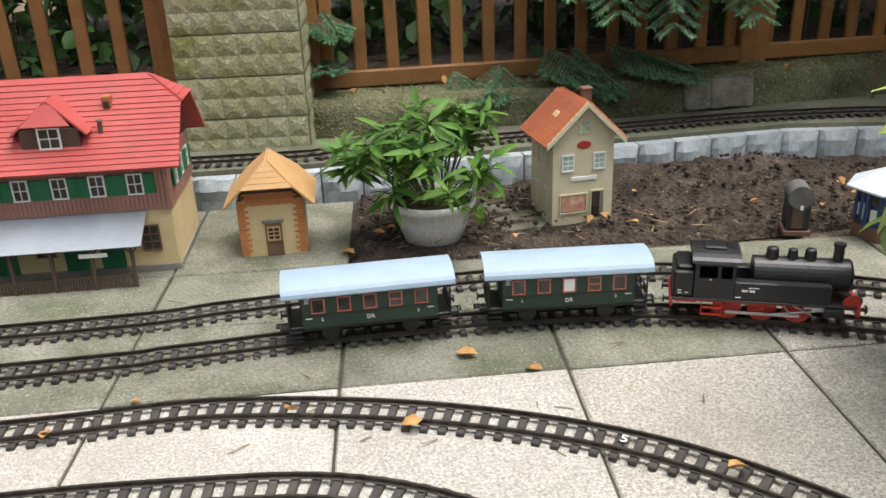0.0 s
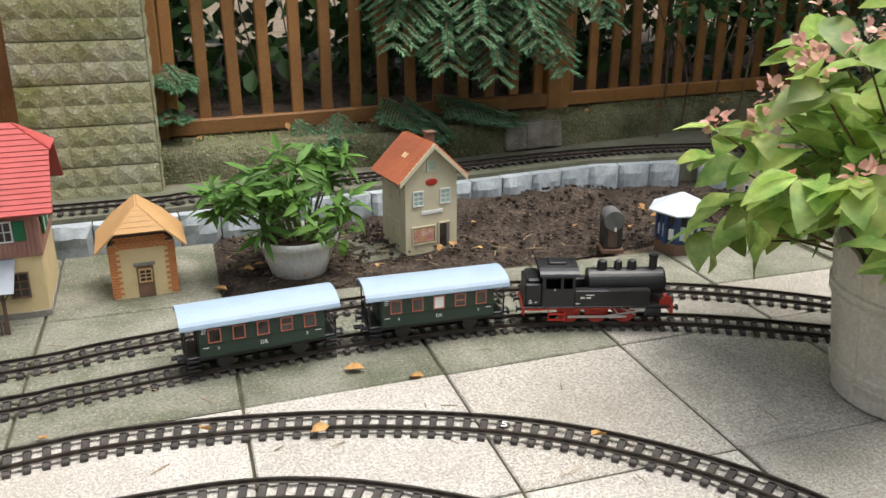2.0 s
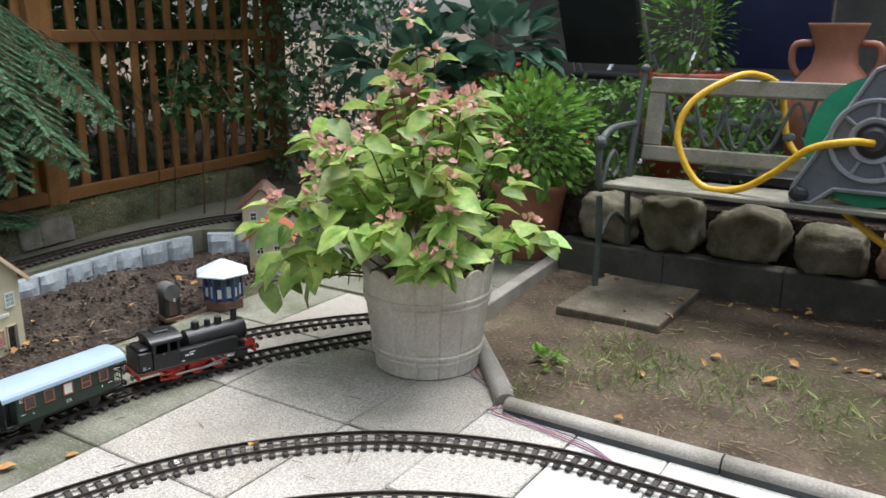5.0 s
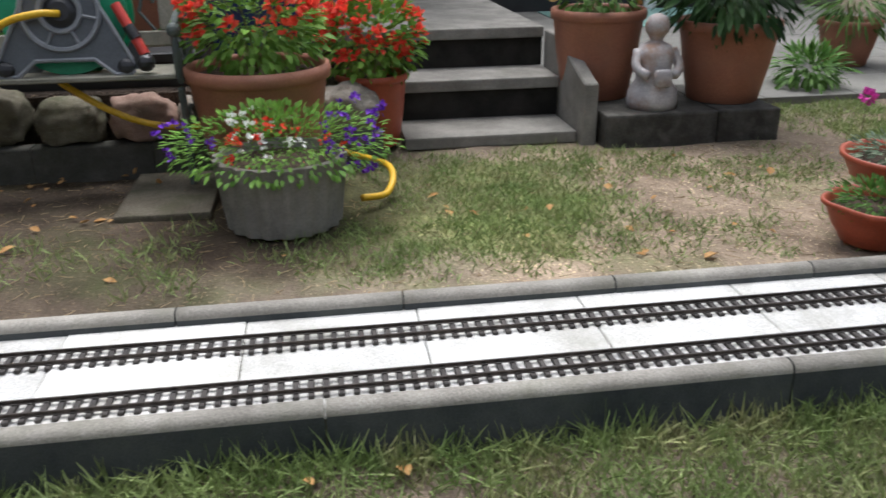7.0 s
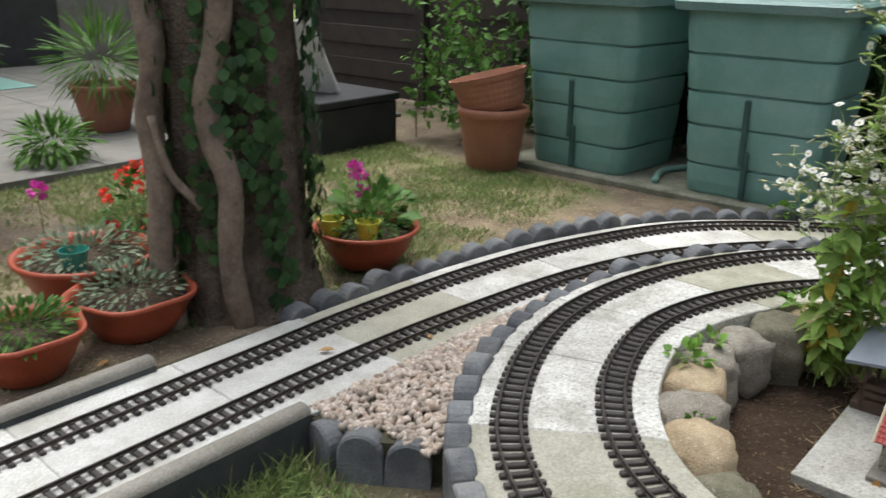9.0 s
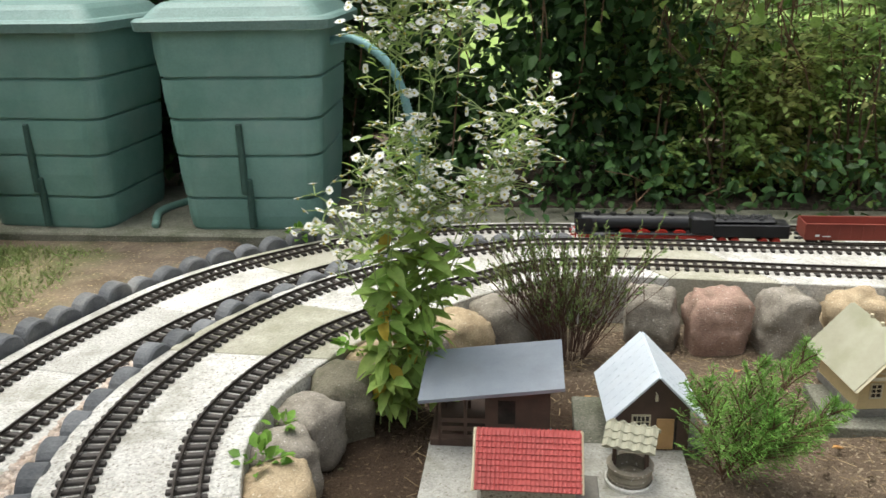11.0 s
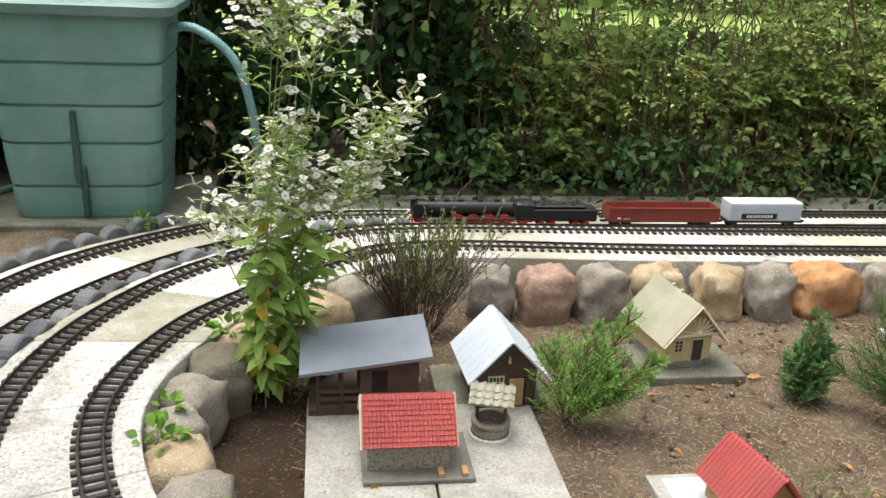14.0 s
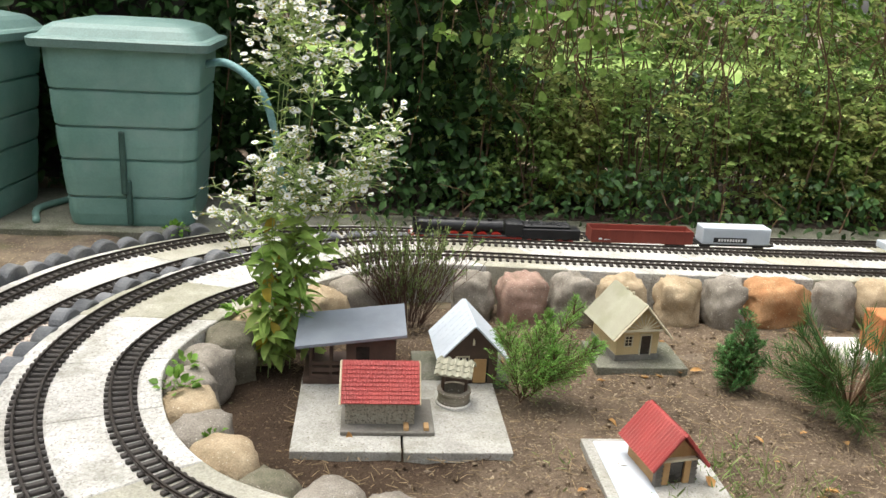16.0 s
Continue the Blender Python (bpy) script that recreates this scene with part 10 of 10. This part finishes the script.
_r = rng_of(33)
fallen("fallen_leaf", "dry orange-brown leaf lying on the paving", [(0.09, 1.325, 0.006), (0.235, 1.245, 0.006), (-0.47, 1.235, 0.006), (-0.57, 1.12, 0.02), (-0.18, 1.15, 0.02), (0.02, 1.10, 0.02), (0.62, 0.27, 0.006), (0.64, 0.22, 0.006), (-0.14, 1.83, 0.008), (0.47, 0.93, 0.02), (0.58, -3.2, 0.006), (0.72, -2.95, 0.006)], 1, (0.025, 0.045))
fallen("fallen_leaf", "dry yellow-brown leaf lying on the soil", [(x, y, ground_z(x, y) + 0.008) for x, y in ((_r.uniform(1.05, 2.2), _r.uniform(-2.9, 0.8)) for _ in range(60))] + [(x, y, ground_z(x, y) + 0.02) for x, y in ((_r.uniform(-0.3, 0.45), _r.uniform(-2.6, -0.2)) for _ in range(14))], 2, (0.02, 0.05))
fallen("fallen_leaf", "withered brown leaf on the dark soil", [(_r.uniform(-0.1, 1.5), _r.uniform(1.8, 2.2), 0.035) for _ in range(24)] + [(_r.uniform(-0.2, 2.2), 2.66 + _r.uniform(0, 0.1), 0.215) for _ in range(26)], 3, (0.02, 0.04))
fallen("fallen_leaf", "withered brown leaf in the sunken bed", [(_r.uniform(-2.3, -0.35), _r.uniform(-4.3, -3.0), -0.098) for _ in range(46)], 4, (0.02, 0.045))
fallen("fallen_leaf", "dry leaf caught under the bench", [(_r.uniform(1.7, 2.25), _r.uniform(-0.4, 0.9), 0.0) for _ in range(26)], 5, (0.02, 0.04))


def litter(label, n, pick, seed):
    r = rng_of(seed)
    bm = bmesh.new()
    for _ in range(n):
        x, y, z = pick(r)
        a, l = r.uniform(0, 6.3), r.uniform(0.01, 0.045)
        cyl(bm, (x, y, z), (x + l * math.cos(a), y + l * math.sin(a), z + r.uniform(-0.002, 0.006)), 0.0011, seg=4, caps=False)
    solo("twig_litter", bm, M_STRAW, label, "litter", kind="stuff")


M_STRAW = surface("straw_twig", (0.22, 0.16, 0.09), (0.34, 0.26, 0.16), 30, 0.9, 0.0, 100, island=0.4)
litter("dry needles and twigs strewn over the sunken bed", 2600, lambda r: (r.uniform(-2.4, -0.3), r.uniform(-4.35, -2.95), -0.1), 1)
litter("dry grass stalks strewn over the lawn", 1500, lambda r: (lambda x, y: (x, y, ground_z(x, y) + 0.004))(r.uniform(1.0, 2.25), r.uniform(-3.0, 0.8)), 2)
litter("dry bits on the paving", 60, lambda r: (r.uniform(-0.5, 0.9), r.uniform(0.7, 1.75), 0.003), 3)
litter("twigs on the dark soil", 200, lambda r: (r.uniform(-0.1, 1.6), r.uniform(1.8, 2.2), 0.02), 4)

# small clods on the soil
_b = bmesh.new()
_r = rng_of(55)
for _ in range(800):
    x, y = _r.uniform(-0.1, 1.6), _r.uniform(1.82, 2.2)
    rock(_b, (x, y, 0.018 + 0.08 * math.exp(-((x - 0.95) / 0.32) ** 2 - ((y - 2.12) / 0.13) ** 2)), (_r.uniform(0.002, 0.0075),) * 3, _r.random() * 90, 1)
solo("soil_clods", _b, M_SOIL, "crumbs and clods of dark soil", "soil", kind="stuff")
_b = bmesh.new()
for _ in range(420):
    x, y = _r.uniform(-2.4, -0.3), _r.uniform(-4.3, -2.95)
    rock(_b, (x, y, -0.106), (_r.uniform(0.003, 0.009),) * 3, _r.random() * 90, 1)
solo("soil_clods", _b, M_BEDSOIL, "crumbs and clods of dry brown soil", "soil", kind="stuff")

# ---- porch and things behind the bench ----
def amphora():
    t = thing("amphora", "terracotta amphora with two handles behind the bench", "amphora", pose(2.85, 0.18, 0.27))
    bm = bmesh.new()
    rr = lathe(bm, [(0.10, 0), (0.13, 0.05), (0.165, 0.3), (0.15, 0.44), (0.085, 0.52), (0.075, 0.58), (0.105, 0.66), (0.11, 0.675), (0.09, 0.675), (0.07, 0.6)], 36)
    bm.faces.new(rr[0][::-1])
    part("body", bm, M_TERRA, t, smooth=True)
    for s in (-1, 1):
        bm = bmesh.new()
        tube(bm, spline([(0, s * 0.085, 0.6), (0, s * 0.15, 0.59), (0, s * 0.155, 0.52), (0, s * 0.12, 0.46)], 0.015), 0.014, 8)
        part("handle", bm, M_TERRA, t, smooth=True)


amphora()
flower_pot(pose(3.0, -0.2, 0.27), "broad terracotta pot with bare stalks behind the bench", 0.16, 0.23, 0.44, M_TERRA, 120, ((M_REDPETAL, 6, 6, 0.02),), 0.04, height=0.5, seed=61)
flower_pot(pose(2.95, 0.78, 0.27), "scalloped red plastic planter with straggly flowers", 0.16, 0.2, 0.47, M_TERRARED, 420, ((M_REDPETAL, 10, 6, 0.018),), 0.04, height=0.4, seed=62)
for _k, (x, y) in enumerate(((2.55, 1.95), (2.95, 1.75))):
    flower_pot(pose(x, y, 0.0 if x < 2.6 else 0.27), "brown pot with broad blue-green hosta leaves", 0.14, 0.2, 0.66 if x < 2.6 else 0.45, M_TERRA, 90, (), 0.04, height=0.26, spread=1.5, seed=63 + _k, leafmat=M_HOSTA, leafsize=(0.13, 0.2), aspect=0.75)


def box_bin(name, label, x0, y0, z0, x1, y1, z1, mat, cat):
    t = thing(name, label, cat)
    slab_part("body", t, mat, x0, y0, z0, x1, y1, z1 - 0.04, 0.01)
    slab_part("rim", t, mat, x0 - 0.012, y0 - 0.012, z1 - 0.04, x1 + 0.012, y1 + 0.012, z1, 0.006)


M_NAVY = surface("navy_plastic", (0.012, 0.022, 0.075), (0.018, 0.03, 0.10), 10, 0.5, 0.05, 120)
M_BLACKPL = surface("black_plastic", (0.014, 0.014, 0.015), (0.025, 0.025, 0.026), 10, 0.55, 0.1, 120)
box_bin("storage_box", "dark navy plastic storage box beside the porch steps", 2.75, -0.85, 0.27, 3.1, -0.45, 0.66, M_NAVY, "box")
box_bin("planter_box", "long black plastic planter behind the bench", 2.47, -0.42, 0.26, 2.62, 0.55, 0.40, M_BLACKPL, "planter")
box_bin("mortar_tub", "black plastic tub on the lawn edge", 2.45, -5.0, -0.02, 3.35, -4.45, 0.26, M_BLACKPL, "tub")


def folding_chair(m, label, col):
    t = thing("folding_chair", label, "chair", m, "chairs on the porch")
    for s in (-0.24, 0.24):
        for a, b in (((-0.2, s, 0), (0.25, s, 0.55)), ((0.2, s, 0), (-0.22, s, 0.62)), ((-0.15, s, 0.42), (-0.35, s, 1.0))):
            bm = bmesh.new()
            cyl(bm, a, b, 0.012, seg=8)
            part("leg", bm, M_STEEL, t)
    slab_part("seat", t, col, -0.2, -0.24, 0.40, 0.25, 0.24, 0.43, 0.01)
    slab_part("backrest", t, col, -0.015, -0.24, 0.0, 0.015, 0.24, 0.5, 0.01, at=pose(-0.2, 0, 0.48, 0, -18, 0))


folding_chair(pose(3.45, 0.55, 0.27, 0, 0, 10), "folding garden chair with dark blue cloth", M_NAVY)
folding_chair(pose(3.5, 1.25, 0.27, 0, 0, -15), "folding garden chair with dark cloth", M_BLACKPL)
folding_chair(pose(3.55, -0.25, 0.27, 0, 0, 5), "folding garden chair with steel tube frame", M_BLACKPL)

M_BOARD = surface("dark_brown_boards", (0.03, 0.023, 0.018), (0.052, 0.04, 0.03), 9, 0.8, 0.3, 90, (0.04, 0.03, 0.022), 4, 0.5, piece=0.25)
M_DIMWALL = surface("light_block_render", (0.10, 0.095, 0.08), (0.15, 0.14, 0.12), 4, 0.95, 0.3, 90, (0.07, 0.08, 0.05), 2, 0.6)
# unseen wall, added to keep low light off faces turned to -x
light_block_wall = thing("light_block_wall", "plain unseen wall added to block low side light", "wall", kind="structure")
M_HOUSE = surface("grey_render", (0.14, 0.13, 0.115), (0.20, 0.19, 0.17), 4, 0.9, 0.3, 90, (0.1, 0.095, 0.085), 3, 0.5)
house_wall = thing("house_wall", "rendered wall of the house behind the porch", "wall", kind="structure")
slab_part("wall", house_wall, M_HOUSE, 5.2, -1.8, 0, 5.4, 3.2, 3.0, 0.01)
slab_part("wall", house_wall, M_HOUSE, 6.9, -6.0, 0, 7.1, -1.8, 3.0, 0.01)
slab_part("wall", house_wall, M_HOUSE, 5.2, -2.0, 0, 7.0, -1.8, 3.0, 0.01)
slab_part("wall", light_block_wall, M_DIMWALL, -3.75, -5.7, -0.15, -3.6, 2.45, 2.3, 0.01)
slab_part("garage_opening", house_wall, M_BLACKPL, 6.86, -5.2, 0.0, 6.91, -2.3, 2.1, 0.0)
slab_part("door_post", house_wall, M_WHITE, 6.82, -4.05, 0.0, 6.9, -3.93, 2.1, 0.004)
slab_part("porch_roof", house_wall, M_BOARD, 3.6, -1.9, 2.3, 5.3, 3.0, 2.4, 0.0)
slab_part("doormat", house_wall, M_TANK, 5.6, -4.4, 0.012, 6.8, -2.9, 0.02, 0.002)
screen_fence = thing("screen_fence", "dark brown board fence, extended behind the tanks as backing", "fence", kind="structure")
# boards carried on behind the tanks, added to darken the gap between them
for _k in range(16):
    slab_part("board", screen_fence, M_BOARD, 0.4, -5.95 + 0.008 * (_k % 2), 0.02 + 0.115 * _k, 4.4, -5.925 + 0.008 * (_k % 2), 0.15 + 0.115 * _k, 0.004)
for x in (0.45, 1.9, 3.1, 4.35):
    slab_part("post", screen_fence, M_BOARD, x - 0.04, -5.925, 0, x + 0.04, -5.87, 1.95, 0.004)
_b = bmesh.new()
box(_b, -0.15, -0.012, 0, 0.15, 0.012, 0.42, 0.006)
solo("leaning_board", _b, M_SLABPALE, "pale board leaning against the black tub", "board", m=pose(2.75, -4.7, 0.24, -18, 12, 8))
# thin wires along the kerb
M_WIRE = [surface("wire_" + n, c, tuple(v * 1.15 for v in c), 20, 0.5, 0, 100) for n, c in (("violet", (0.14, 0.10, 0.2)), ("grey", (0.3, 0.28, 0.32)), ("red", (0.3, 0.06, 0.06)))]
for _k in range(4):
    _b = bmesh.new()
    o = 0.012 * _k
    tube(_b, spline([(1.22 - o, 0.80, 0.004), (1.12 - o, 0.70 + o, 0.005), (1.02 - o, 0.60 - o, 0.005), (0.95 - o, 0.56 + o, 0.006), (0.92 - o * 0.6, 0.45, 0.005), (0.90 - o, 0.33 - o, 0.006), (0.84, 0.22, 0.006)], 0.02), 0.0016, 5)
    solo("cable", _b, M_WIRE[_k % 3], "thin coloured wire lying along the kerb", "cable", "track wires")
_b = bmesh.new()
box(_b, -0.009, -0.008, 0.009, 0.009, 0.008, 0.0125, 0.001)
_o = thing("track_marker", "dark sleeper plate with a white number five", "marker", pose(0.318, 1.022, 0.0, 0, 0, -25))
part("plate", _b, M_SLEEPER, _o)
words("numeral", "5", 0.026, pose(0, 0, 0.013, -90, 0, 0), _o, M_WHITE)

# dark leaf mould beyond the fence
_v, _f = [], []
for _j in range(13):
    for _i in range(41):
        x, y = -3.0 + 7.0 * _i / 40, 2.93 + 0.09 * (-3.0 + 7.0 * _i / 40) * 0.9 + 2.4 * _j / 12
        _v.append((x, y, 0.222 + 0.02 * noise.noise(Vector((x * 3, y * 3, 0)))))
_f = [(j * 41 + i, j * 41 + i + 1, (j + 1) * 41 + i + 1, (j + 1) * 41 + i) for j in range(12) for i in range(40)]
tagged(new("leaf_mould", quads_mesh("leaf_mould", _v, _f, M_SOIL, True)), "dark leaf mould under the shrubs", "soil", kind="structure")
